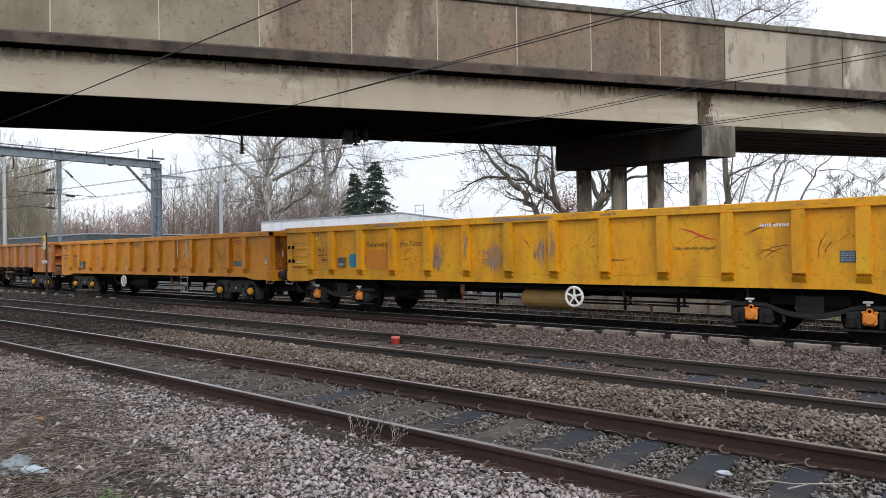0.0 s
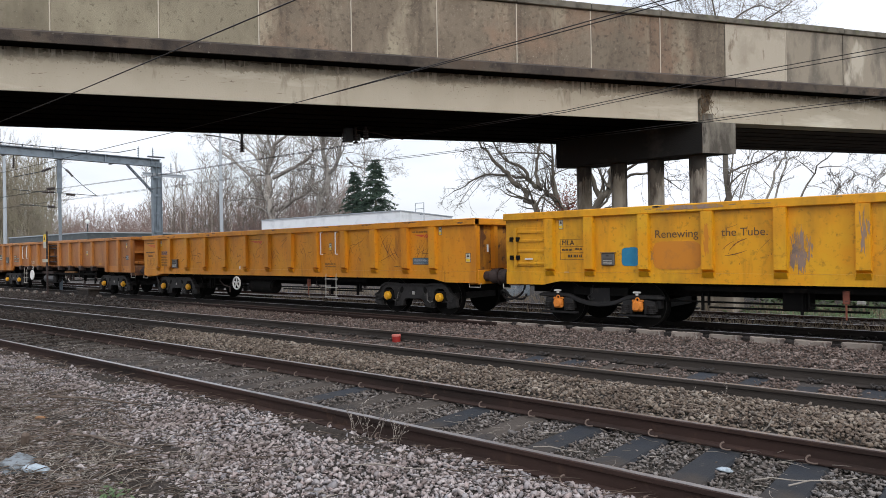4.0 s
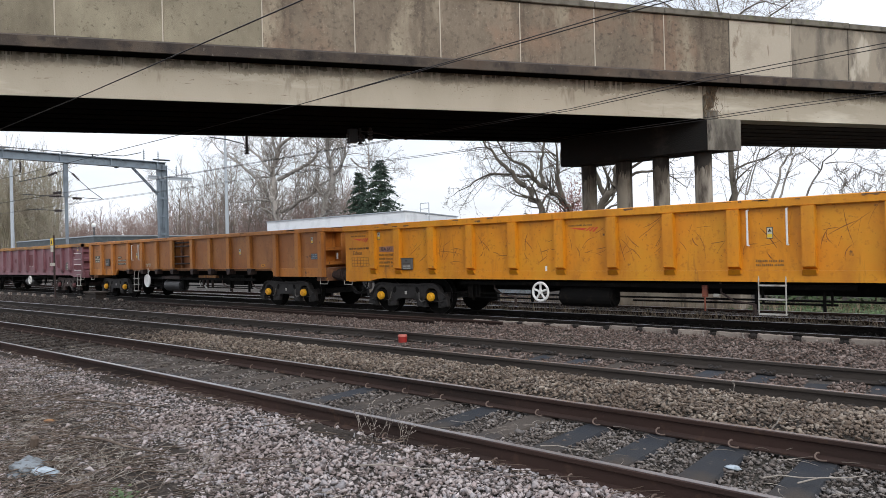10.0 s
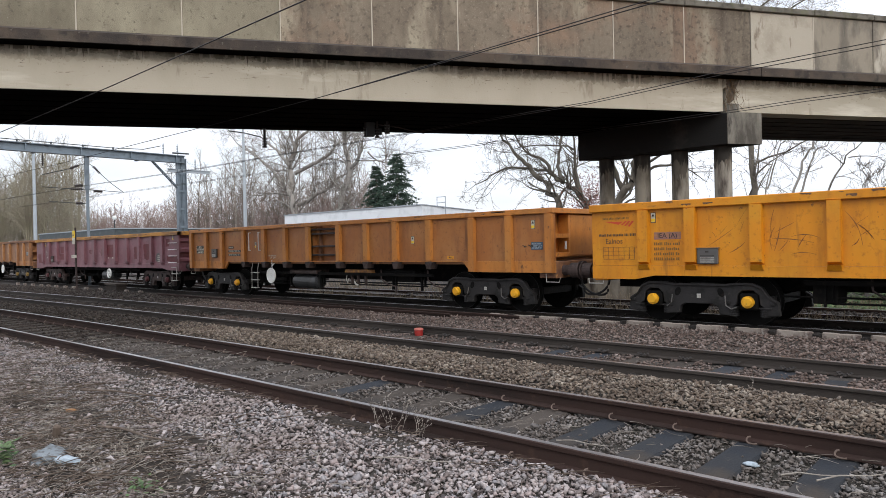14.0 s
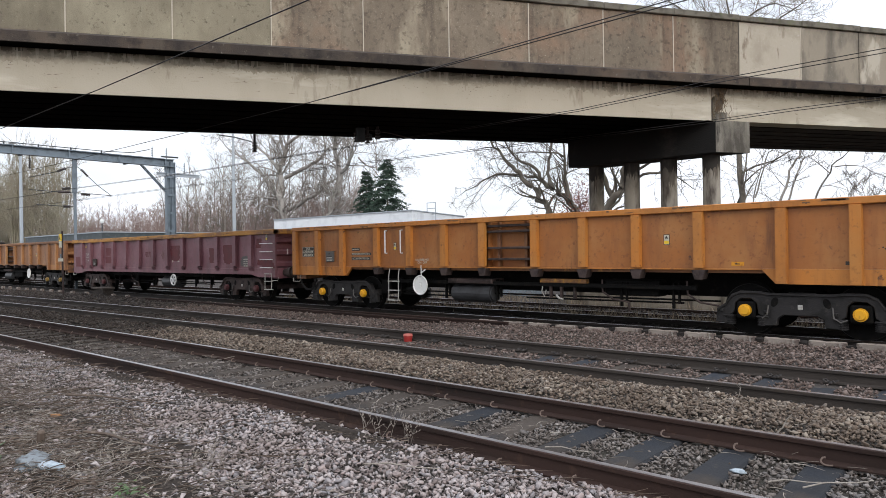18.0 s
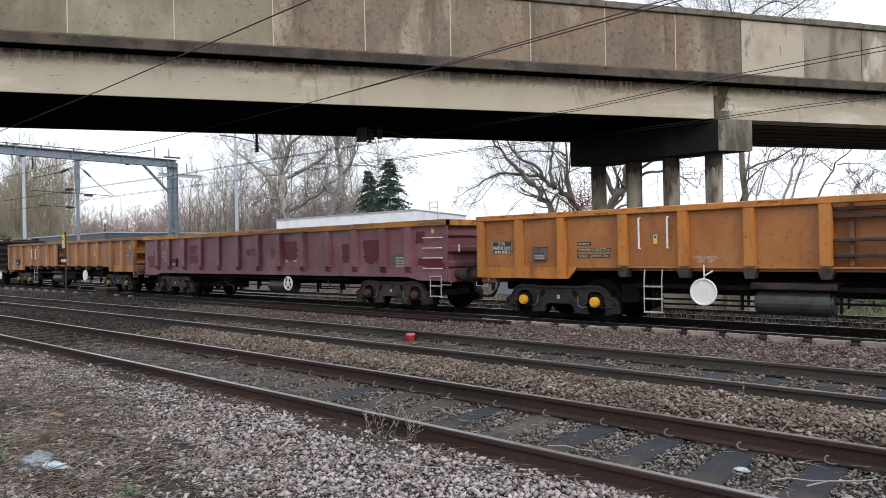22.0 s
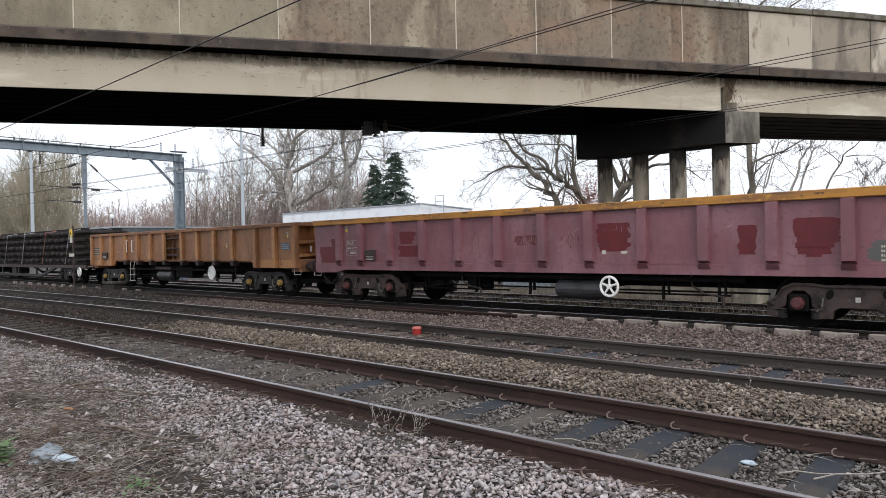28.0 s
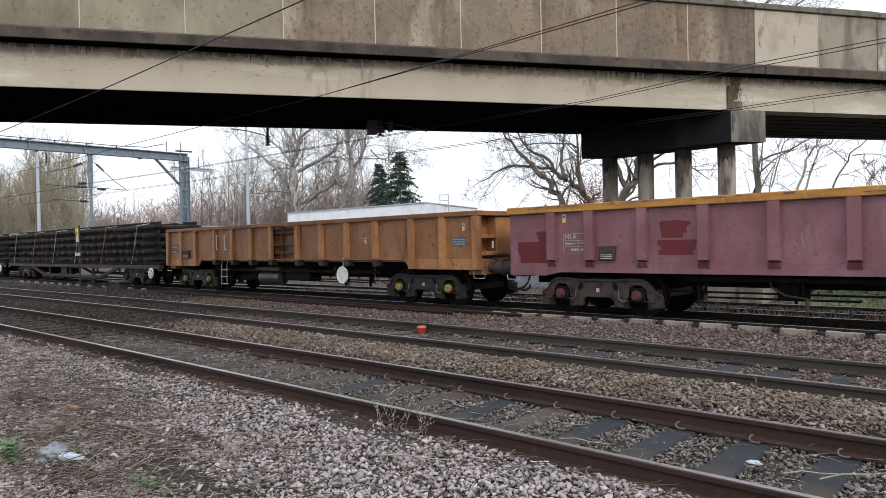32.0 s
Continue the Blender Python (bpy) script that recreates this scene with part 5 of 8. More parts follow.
def box_wagon(label, x_centre, paint, rim, style, z_top=2.39, tank_x=-0.4, tank_mat=None, recess_ends=False, ledges=False, bay=None):
    """High-sided bogie box wagon with thirteen pressed ribs a side."""
    w = tagged(empty("box_wagon", pose(x_centre, TRAIN_Y, TRAIN_Z)), label, "freight wagon", "wagons of the train")
    half, zb, fold = 8.16, 0.92, 1.11
    for s, nm in ((-1, "side_panel"), (1, "side_panel")):
        bm = bmesh.new()
        box(bm, -half, half, *sorted((s * 1.25, s * 1.19)), fold + 0.004, z_top - 0.10)
        part(nm, bm, paint, w)
        bm = bmesh.new()
        y0, y1 = sorted((s * 1.262, s * 1.18))
        prism(bm, [(-half, 0.84), (-half, fold), (half, fold), (half, 0.84), (half - 0.95, 0.84), (half - 1.35, zb), (-half + 1.35, zb), (-half + 0.95, 0.84)], "y", y0, y1)
        part("sill", bm, paint, w)
        bm = bmesh.new()
        y0, y1 = sorted((s * 1.33, s * 1.15))
        box(bm, -half - 0.03, half + 0.03, y0, y1, z_top - 0.155, z_top, 0.012)
        part("top_rail", bm, rim, w, "worn top rail")
        for i, x in enumerate((-7.0, -6.06, -4.88, -3.66, -2.43, -1.21, 0, 1.17, 2.36, 3.57, 4.76, 5.92, 6.86)):
            hw = 0.10
            bm = bmesh.new()
            a, b = s * 1.251, s * 1.355
            prism(bm, [(x - hw - 0.012, a), (x - hw, b), (x + hw, b), (x + hw + 0.012, a)], "z", fold + 0.03, z_top - 0.157)
            for v in bm.verts:
                if v.co.z < fold + 0.1 and abs(v.co.y) > 1.3:
                    v.co.z += 0.05
            part("rib", bm, paint, w)
            bm = bmesh.new()
            prism(bm, [(x - hw - 0.03, s * 1.264), (x - hw, s * 1.345), (x + hw, s * 1.345), (x + hw + 0.03, s * 1.264)], "z", fold - 0.075, fold + 0.025)
            for v in bm.verts:
                if v.co.z < fold and abs(v.co.y) > 1.3:
                    v.co.y = s * 1.275
            part("rib_foot", bm, paint, w, "worn rib foot")
    for s in (-1, 1):
        bm = bmesh.new()
        box(bm, *sorted((s * (half - 0.20), s * (half - 0.14))), -1.19, 1.19, 1.14, z_top - 0.10)
        part("end_panel", bm, bay or paint, w)
        bm = bmesh.new()
        box(bm, *sorted((s * (half - 0.22), s * (half + 0.03))), -1.32, 1.32, z_top - 0.154, z_top - 0.001, 0.012)
        part("end_top_rail", bm, rim, w)
        if ledges:
            for z, d in ((1.24, 0.09), (1.62, 0.13), (2.02, 0.09)):
                bm = bmesh.new()
                a, b = s * (half - 0.14), s * (half - 0.14 + d)
                vs = [bm.verts.new((u, y, zz)) for y in (-1.185, 1.185) for u, zz in ((a, z - 0.11), (b, z - 0.05), (b, z + 0.05), (a, z + 0.11))]
                for f in ((0, 1, 2, 3), (7, 6, 5, 4), (0, 4, 5, 1), (1, 5, 6, 2), (2, 6, 7, 3), (3, 7, 4, 0)):
                    bm.faces.new([vs[i] for i in f])
                bmesh.ops.recalc_face_normals(bm, faces=bm.faces[:])
                part("end_ledge", bm, paint, w, "pressed horizontal stiffener")
        else:
            for y in (-1.12, -0.4, 0.4, 1.12):
                bm = bmesh.new()
                a, b = s * (half - 0.139), s * (half - 0.03)
                prism(bm, [(a, y - 0.085), (b, y - 0.065), (b, y + 0.065), (a, y + 0.085)], "z", 1.16, z_top - 0.156)
                for v in bm.verts:
                    v.co.x, v.co.y = v.co.x, max(-1.186, min(1.186, v.co.y))
                part("end_rib", bm, paint, w)
        bm = bmesh.new()
        box(bm, *sorted((s * (half - 0.3), s * half + s * 0.002)), -1.17, 1.17, 0.80, 1.135, 0.01)
        part("headstock", bm, paint if not recess_ends else M["rim_brown"], w, "rusty headstock beam")
        for y in (-0.78, 0.55):
            bm = bmesh.new()
            box(bm, *sorted((s * (half - 0.02), s * (half + 0.005))), y - 0.02, y + 0.02, 1.56, 1.74)
            part("lamp_bracket", bm, M["white"], w)
    part("floor", boxed(-half + 0.06, half - 0.06, -1.18, 1.18, 1.05, 1.11), M["rim_brown"], w)
    underframe(w, half, 1.05, tank_x, tank_mat or M["iron"])
    buffers_and_gear(w, half, paint)
    sets = bogie(w, -6.0, style) + bogie(w, 6.0, style)
    return w, sets


def scoop_wagon(label, x_centre, paint, bay, rim, disc_x, style):
    """Low-slung bogie box wagon with a recessed ladder bay in the middle of the side."""
    w = tagged(empty("box_wagon", pose(x_centre, TRAIN_Y, TRAIN_Z)), label, "freight wagon", "wagons of the train")
    half, z_top, zb = 8.07, 2.37, 1.20
    ribs = (-7.97, -6.88, -5.77, -4.35, -3.12, -1.93, -0.73, 0.73, 1.93, 3.12, 4.35, 5.77, 6.88, 7.97)
    for s in (-1, 1):
        for x0, x1 in ((-half, -0.64), (0.64, half)):
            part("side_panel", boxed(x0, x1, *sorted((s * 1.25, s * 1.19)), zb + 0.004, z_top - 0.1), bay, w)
        bm = bmesh.new()
        y0, y1 = sorted((s * 1.256, s * 1.19))
        for sx in (-1, 1):
            prism(bm, [(sx * half, 0.94), (sx * half, zb), (sx * 5.42, zb), (sx * 5.66, 0.94)], "y", y0, y1)
        box(bm, -5.42, 5.42, y0, y1, zb - 0.02, zb + 0.003)
        part("skirt", bm, paint, w)
        # the ladder bay
        bm = bmesh.new()
        box(bm, -0.64, 0.64, *sorted((s * 1.02, s * 0.98)), zb, z_top - 0.1)
        box(bm, -0.68, -0.64, *sorted((s * 1.25, s * 1.0)), zb, z_top - 0.1)
        box(bm, 0.64, 0.68, *sorted((s * 1.25, s * 1.0)), zb, z_top - 0.1)
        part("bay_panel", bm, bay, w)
        for z in (1.36, 1.62, 2.0, 2.13):
            bm = bmesh.new()
            box(bm, -0.63, 0.63, *sorted((s * 1.24, s * 1.12)), z, z + 0.055, 0.01)
            part("bay_step", bm, M["frame_brown"], w, "rusty step bar")
        for x in (-0.42, 0.34):
            bm = bmesh.new()
            box(bm, x, x + 0.07, *sorted((s * 1.12, s * 1.03)), zb + 0.02, z_top - 0.12)
            part("bay_upright", bm, M["rim_brown"], w)
        bm = bmesh.new()
        y0, y1 = sorted((s * 1.33, s * 1.15))
        box(bm, -half - 0.03, half + 0.03, y0, y1, z_top - 0.12, z_top, 0.012)
        part("top_rail", bm, rim, w, "worn top rail")
        for x in ribs:
            low = 0.95 if abs(x) > 5.5 else zb + 0.02
            hw = 0.085
            bm = bmesh.new()
            a, b = s * 1.257, s * 1.35
            prism(bm, [(x - hw - 0.015, a), (x - hw, b), (x + hw, b), (x + hw + 0.015, a)], "z", low, z_top - 0.122)
            part("rib", bm, paint, w)
            if abs(x) < 5.5:
                bm = bmesh.new()
                prism(bm, [(x - 0.13, zb - 0.022), (x + 0.13, zb - 0.022), (x + 0.07, zb - 0.20), (x - 0.07, zb - 0.20)], "y", *sorted((s * 1.34, s * 1.1)))
                part("rib_foot", bm, M["frame_brown"], w, "dark rib bracket")
    for s in (-1, 1):
        part("end_panel", boxed(*sorted((s * (half - 0.42), s * (half - 0.36))), -1.19, 1.19, 1.2, z_top - 0.1), paint, w)
        bm = bmesh.new()
        box(bm, *sorted((s * (half - 0.36), s * (half - 0.05))), -0.55, 0.55, 1.3, z_top - 0.13, 0.02)
        part("end_box", bm, paint, w, "projecting end stiffener")
        for z in (1.28, 1.7):
            bm = bmesh.new()
            box(bm, *sorted((s * (half - 0.33), s * (half - 0.06))), -1.17, 1.17, z, z + 0.1, 0.01)
            part("end_rail", bm, paint, w)
        part("end_top_rail", boxed(*sorted((s * (half - 0.45), s * (half + 0.02))), -1.148, 1.148, z_top - 0.118, z_top - 0.002, bevel=0.01), rim, w)
        part("headstock", boxed(*sorted((s * (half - 0.45), s * half)), -1.18, 1.18, 0.82, 1.19, bevel=0.01), M["rim_brown"], w, "rusty headstock beam")
        part("lamp_bracket", boxed(*sorted((s * (half - 0.05), s * (half - 0.02))), -0.75, -0.71, 1.45, 1.63), M["white"], w)
    part("floor", boxed(-half + 0.4, half - 0.4, -1.18, 1.18, 1.12, 1.19), M["rim_brown"], w)
    underframe(w, half, 1.12, -1.32, M["tank_grey"])
    part("tank_cradle", boxed(-2.0, -0.62, -1.1, -0.6, 0.80, 0.92, bevel=0.015), M["frame_brown"], w, "rusty cradle over the air tank")
    buffers_and_gear(w, half, paint)
    sets = bogie(w, -6.0, style) + bogie(w, 6.0, style)
    handwheel(w, disc_x, 0.74, True)
    steps(w, -3.75, 0.95)
    return w, sets


def rim_scuffs(parent, z_top, seed, n, mat):
    """Dents and scraped paint along the top rail."""
    rg = random.Random(seed)
    bm = bmesh.new()
    for _ in range(n):
        x, w, h = rg.uniform(-8, 8), rg.triangular(0.03, 0.4, 0.06), rg.uniform(0.012, 0.05)
        zz = z_top - 0.014 - (rg.random() < 0.4) * rg.uniform(0, 0.08)
        k = 7
        pts = [(x, zz)] + [(x + w * i / k, zz - h * rg.uniform(0.3, 1.0)) for i in range(k + 1)] + [(x + w, zz)]
        prism(bm, pts, "y", -1.333, -1.331)
    part("rim_scuff", bm, mat, parent, "scraped paint on the top rail")["kind"] = "stuff"


def steps(parent, x, top, width=0.36, bottom=0.32):
    bm = bmesh.new()
    for sx in (-width / 2, width / 2):
        tube(bm, [(x + sx, SIDE + 0.02, top + 0.2), (x + sx, SIDE - 0.02, top), (x + sx, SIDE - 0.03, bottom)], 0.012, 5)
    for z in (bottom, bottom + 0.26, bottom + 0.5):
        box(bm, x - width / 2, x + width / 2, SIDE - 0.06, SIDE + 0.04, z - 0.012, z + 0.012)
    part("step_ladder", bm, M["dull_white"], parent, "pale steel step ladder")


def grab_rails(parent, xs, z0, z1):
    for x in xs:
        bm = bmesh.new()
        tube(bm, [(x, SIDE, z1), (x, SIDE - 0.07, z1), (x, SIDE - 0.07, z0), (x, SIDE, z0)], 0.018, 6)
        part("grab_rail", bm, M["white"], parent, "white grab rail")


def warning_label(parent, x, z, w=0.105, h=0.20):
    p = part("warning_label", boxed(x - w / 2, x + w / 2, SIDE - 0.004, SIDE - 0.001, z - h / 2, z + h / 2), M["ink"], parent, "pale label with a warning triangle")
    part("label_face", boxed(x - w / 2 + 0.010, x + w / 2 - 0.010, SIDE - 0.006, SIDE - 0.0042, z - h / 2 + 0.010, z + h / 2 - 0.010), M["pale"], p)
    bm = bmesh.new()
    prism(bm, [(x - w * 0.3, z + 0.02), (x + w * 0.3, z + 0.02), (x, z + h * 0.38)], "y", SIDE - 0.009, SIDE - 0.0065)
    part("triangle", bm, M["ink"], p)
    part("bar", boxed(x - w * 0.38, x + w * 0.38, SIDE - 0.009, SIDE - 0.0065, z - h * 0.4, z - h * 0.1), M["sign_yellow"], p)


def document_box(parent, x, z, mat, w=0.28, h=0.25):
    b = part("document_box", boxed(x - w / 2, x + w / 2, SIDE - 0.06, SIDE - 0.001, z - h / 2, z + h / 2, bevel=0.015), mat, parent, "small document box")
    part("box_lid", boxed(x - w / 2 - 0.015, x + w / 2 + 0.015, SIDE - 0.07, SIDE - 0.0, z + h / 2 - 0.002, z + h / 2 + 0.015), M["grey_box"], b)
    for k in range(4):
        zz = z - h * 0.36 + k * h * 0.13
        part("slat", boxed(x - w * 0.34, x + w * 0.34, SIDE - 0.066, SIDE - 0.061, zz - 0.008, zz + 0.008), M["dull_white"] if k < 3 else M["ink"], b)
    part("latch", boxed(x - 0.03, x + 0.03, SIDE - 0.068, SIDE - 0.061, z + h * 0.24, z + h * 0.34), M["ink"], b)


def data_plate(parent, x, z, w, h, mat, rows=3):
    p = part("data_plate", boxed(x - w / 2, x + w / 2, SIDE - 0.008, SIDE - 0.001, z - h / 2, z + h / 2), mat, parent, "small dark data plate")
    bars(p, x, z, w * 0.88, h * 0.8, rows, M["plate_ink"], y=SIDE - 0.0085)
    return p


def flat_wagon(label, x_right):
    """Long flat wagon with a trussed underframe, x_right its leading end."""
    L = 20.2
    w = tagged(empty("flat_wagon", pose(x_right - L / 2, TRAIN_Y, TRAIN_Z)), label, "freight wagon", "wagons of the train")
    h = L / 2
    part("deck", boxed(-h, h, -1.25, 1.25, 0.94, 1.06, bevel=0.01), M["iron"], w)
    for y0, y1 in ((-1.27, -1.15), (1.15, 1.27)):
        part("side_sill", boxed(-h, h, y0, y1, 0.78, 0.935, bevel=0.01), M["frame_brown"], w)
        bm = bmesh.new()
        yy = (y0 + y1) / 2
        for pts in ([(-h + 4.2, 0.8), (-h + 6.3, 0.36), (h - 6.3, 0.36), (h - 4.2, 0.8)],):
            for (xa, za), (xb, zb2) in zip(pts, pts[1:]):
                d = Vector((xb - xa, 0, zb2 - za)).normalized()
                nrm = Vector((-d.z, 0, d.x)) * 0.07
                vs = [bm.verts.new(Vector((x, y, z)) + k * nrm) for y in (yy - 0.05, yy + 0.05) for (x, z, k) in ((xa, za, -1), (xa, za, 1), (xb, zb2, 1), (xb, zb2, -1))]
                for f in ((0, 1, 2, 3), (7, 6, 5, 4), (0, 4, 5, 1), (1, 5, 6, 2), (2, 6, 7, 3), (3, 7, 4, 0)):
                    bm.faces.new([vs[i] for i in f])
        for x in (-3.0, 0.0, 3.0):
            box(bm, x - 0.05, x + 0.05, yy - 0.04, yy + 0.04, 0.42, 0.8)
        part("truss", bm, M["frame_black"], w, "dark trussed underframe")
    part("equipment_box", boxed(-1.7, -0.9, -1.1, -0.4, 0.42, 0.78, bevel=0.02), M["frame_grey"], w)
    handwheel(w, h - 0.75, 0.62)
    buffers_and_gear(w, h, M["iron"])
    sets = bogie(w, -h + 2.6, STYLE_PLAIN) + bogie(w, h - 2.6, STYLE_PLAIN)
    rnd = random.Random(5)
    stacks = []
    bm = boxed(-0.15, 0.15, -1.28, 1.28, -0.10, 0.10, bevel=0.06)
    tie = bpy.data.meshes.new("tie")
    bm.to_mesh(tie)
    bm.free()
    tie.materials.append(M["old_timber"])
    for x0, x1, layers in ((-h + 0.2, -0.5, 5), (-0.2, h - 0.8, 5)):
        st = tagged(empty("track_panel_stack", pose(0, 0, 0)), "stack of old rusty track panels strapped on the flat wagon", "track panels", "stacked track panels")
        for k in range(layers):
            z = 1.06 + 0.345 * k
            dx = rnd.uniform(-0.12, 0.12)
            x = x0 + 0.25
            while x < x1 - 0.1:
                ob = new("tie", tie)
                ob.parent = st
                ob.matrix_basis = pose(x + dx + rnd.uniform(-0.05, 0.05), rnd.uniform(-0.05, 0.05), z + 0.09 + rnd.uniform(-0.025, 0.025), 0, rnd.uniform(-3, 3), rnd.uniform(-3, 3))
                x += 0.78
            for s in (-0.75, 0.75):
                bm = bmesh.new()
                prism(bm, [(s + u * 0.95, v * 1.25 + z + 0.132) for u, v in RAIL], "x", x0 + dx + rnd.uniform(-0.2, 0.2), x1 + dx + rnd.uniform(-0.2, 0.2))
                part("rail", bm, M["rail_dark"], st)
        for i in range(3):
            xa = x0 + 1.4 + i * (x1 - x0 - 2.8) / 2
            bm = bmesh.new()
            tube(bm, [(xa - 0.45, -1.29, 1.0), (xa, -1.32, 1.8), (xa + 0.25, -1.3, 2.62), (xa + 0.25, 0.0, 2.83), (xa + 0.25, 1.3, 2.62), (xa - 0.45, 1.29, 1.0)], 0.024, 5)
            part("strap", bm, (M["strap_blue"], M["strap_red"], M["strap_blue"])[i], st, "faded lashing strap")
        stacks.append(st)
    return w, sets, stacks


STYLE_GREY = (M["frame_grey"], M["axle_yellow"], "plate")
STYLE_DARK = (M["frame_black"], M["axle_orange"], "leaf")
STYLE_DULL = (M["frame_grey"], M["axle_dull"], "plate")
STYLE_PLAIN = (M["frame_grey"], M["frame_grey"], "plate")
STYLE_RED = (M["frame_brown"], M["axle_red"], "plate")

w1, sets1 = box_wagon("bright yellow high-sided bogie box wagon with scraped paint", 3.16, M["yellow"], M["yellow"], STYLE_DARK, 2.41, 0.78, M["ochre"], True)
w2, sets2 = box_wagon("amber yellow bogie box wagon with long scratches", -14.03, M["amber"], M["amber"], STYLE_GREY, 2.36, -0.8, bay=M["amber_end"])
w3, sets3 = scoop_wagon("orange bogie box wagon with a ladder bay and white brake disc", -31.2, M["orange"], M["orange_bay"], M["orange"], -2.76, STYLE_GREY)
w5, sets5 = box_wagon("faded maroon bogie box wagon with red paint patches", -48.45, M["maroon"], M["rim_worn"], STYLE_RED, 2.37, 0.78, M["tank_grey"], ledges=True)
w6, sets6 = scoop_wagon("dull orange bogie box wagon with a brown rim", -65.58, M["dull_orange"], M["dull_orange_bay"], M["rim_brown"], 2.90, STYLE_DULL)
w7, sets7, stacks = flat_wagon("dark flat wagon with a trussed underframe", -74.4)
for st in stacks:
    st.matrix_basis = w7.matrix_basis.copy()
w8, sets8, stacks8 = flat_wagon("dark flat wagon at the tail with a trussed underframe", -95.5)
for st in stacks8:
    st.matrix_basis = w8.matrix_basis.copy()
handwheel(w1, 1.65)
handwheel(w2, -1.73)
handwheel(w5, 1.62)
for w, z, n, m in ((w1, 2.41, 26, "bare_rim"), (w2, 2.36, 22, "rim_dark"), (w3, 2.37, 26, "rim_dark"), (w5, 2.37, 24, "rim_dark"), (w6, 2.37, 30, "rim_dark")):
    rim_scuffs(w, z, int(z * 100) + n, n, M[m])


# ---- ballast stones, twigs and litter ----
def stone_material(name, stops, dust):
    m = material(name, (0.2, 0.17, 0.15), 0.92, 0, [], 0.25, 120)
    n, l = m.node_tree.nodes, m.node_tree.links
    b = n["Principled BSDF"]
    g = n.new("ShaderNodeNewGeometry")
    r = n.new("ShaderNodeValToRGB")
    r.color_ramp.interpolation = "CONSTANT"
    while len(r.color_ramp.elements) < len(stops):
        r.color_ramp.elements.new(0.5)
    for e, (p, c) in zip(r.color_ramp.elements, stops):
        e.position, e.color = p, (*c, 1)
    co = n.new("ShaderNodeTexCoord")
    nz = n.new("ShaderNodeTexNoise")
    nz.inputs["Scale"].default_value = 1.3
    nz.inputs["Detail"].default_value = 6
    mr = n.new("ShaderNodeMapRange")
    mr.inputs["From Min"].default_value, mr.inputs["From Max"].default_value = 0.42, 0.68
    mr.inputs["To Max"].default_value = 0.75
    mx = n.new("ShaderNodeMixRGB")
    mx.inputs["Color2"].default_value = (*dust, 1)
    l.new(g.outputs["Random Per Island"], r.inputs["Fac"])
    l.new(co.outputs["Object"], nz.inputs["Vector"])
    l.new(nz.outputs["Fac"], mr.inputs["Value"])
    l.new(mr.outputs["Result"], mx.inputs["Fac"])
    l.new(r.outputs["Color"], mx.inputs["Color1"])
    l.new(mx.outputs["Color"], b.inputs["Base Color"])
    return m


M["stone_fresh"] = stone_material("fresh_stone", [
    (0.0, (0.321, 0.261, 0.249)), (0.16, (0.367, 0.318, 0.307)), (0.30, (0.121, 0.097, 0.093)), (0.42, (0.307, 0.285, 0.288)),
    (0.58, (0.409, 0.361, 0.353)), (0.70, (0.219, 0.209, 0.219)), (0.82, (0.070, 0.057, 0.055)), (0.92, (0.456, 0.408, 0.402))], (0.246, 0.199, 0.185))
M["stone_crib"] = stone_material("crib_stone", [
    (0.0, (0.1265, 0.1056, 0.0946)), (0.2, (0.1738, 0.1518, 0.1386)), (0.4, (0.0748, 0.0616, 0.0539)), (0.6, (0.1342, 0.1243, 0.1210)),
    (0.75, (0.2255, 0.2024, 0.1892)), (0.86, (0.0506, 0.0418, 0.0363)), (0.95, (0.2860, 0.2585, 0.2420))], (0.0902, 0.0726, 0.0616))
M["stone_heap"] = stone_material("heaped_brown_stone", [
    (0.0, (0.1433, 0.1062, 0.0800)), (0.2, (0.2030, 0.1593, 0.1233)), (0.4, (0.0788, 0.0568, 0.0434)), (0.6, (0.1493, 0.1256, 0.1051)),
    (0.75, (0.2448, 0.2028, 0.1623)), (0.86, (0.0537, 0.0399, 0.0308)), (0.95, (0.3105, 0.2656, 0.2170))], (0.0956, 0.0688, 0.0503))
M["stone_brown"] = stone_material("brown_stone", [
    (0.0, (0.1423, 0.1016, 0.0857)), (0.22, (0.1960, 0.1481, 0.1292)), (0.45, (0.0755, 0.0537, 0.0450)), (0.65, (0.1670, 0.1350, 0.1220)),
    (0.82, (0.2759, 0.2251, 0.2018)), (0.92, (0.0494, 0.0371, 0.0313))], (0.1045, 0.0711, 0.0581))
# The bridge's shade over the farther ballast is painted into these dark stones.
M["stone_shaded"] = stone_material("shaded_brown_stone", [(0.0, (0.040, 0.029, 0.023)), (0.3, (0.060, 0.045, 0.036)), (0.6, (0.019, 0.014, 0.011)), (0.9, (0.10, 0.080, 0.068))], (0.036, 0.026, 0.020))
# Oil and the train's shade are both put into this colour.
M["stone_oily_shaded"] = stone_material("oily_shaded_stone", [(0.0, (0.0300, 0.0252, 0.0226)), (0.3, (0.0480, 0.0396, 0.0356)), (0.6, (0.0202, 0.0169, 0.0147)), (0.9, (0.0720, 0.0612, 0.0540))], (0.0202, 0.0162, 0.0143))

CUBE = np.array([[x, y, z] for x in (-1, 1) for y in (-1, 1) for z in (-1, 1)], dtype=float) * 0.62
CUBE_F = np.array([[0, 1, 3], [0, 3, 2], [4, 6, 7], [4, 7, 5], [0, 4, 5], [0, 5, 1], [2, 3, 7], [2, 7, 6], [0, 2, 6], [0, 6, 4], [1, 5, 7], [1, 7, 3]])


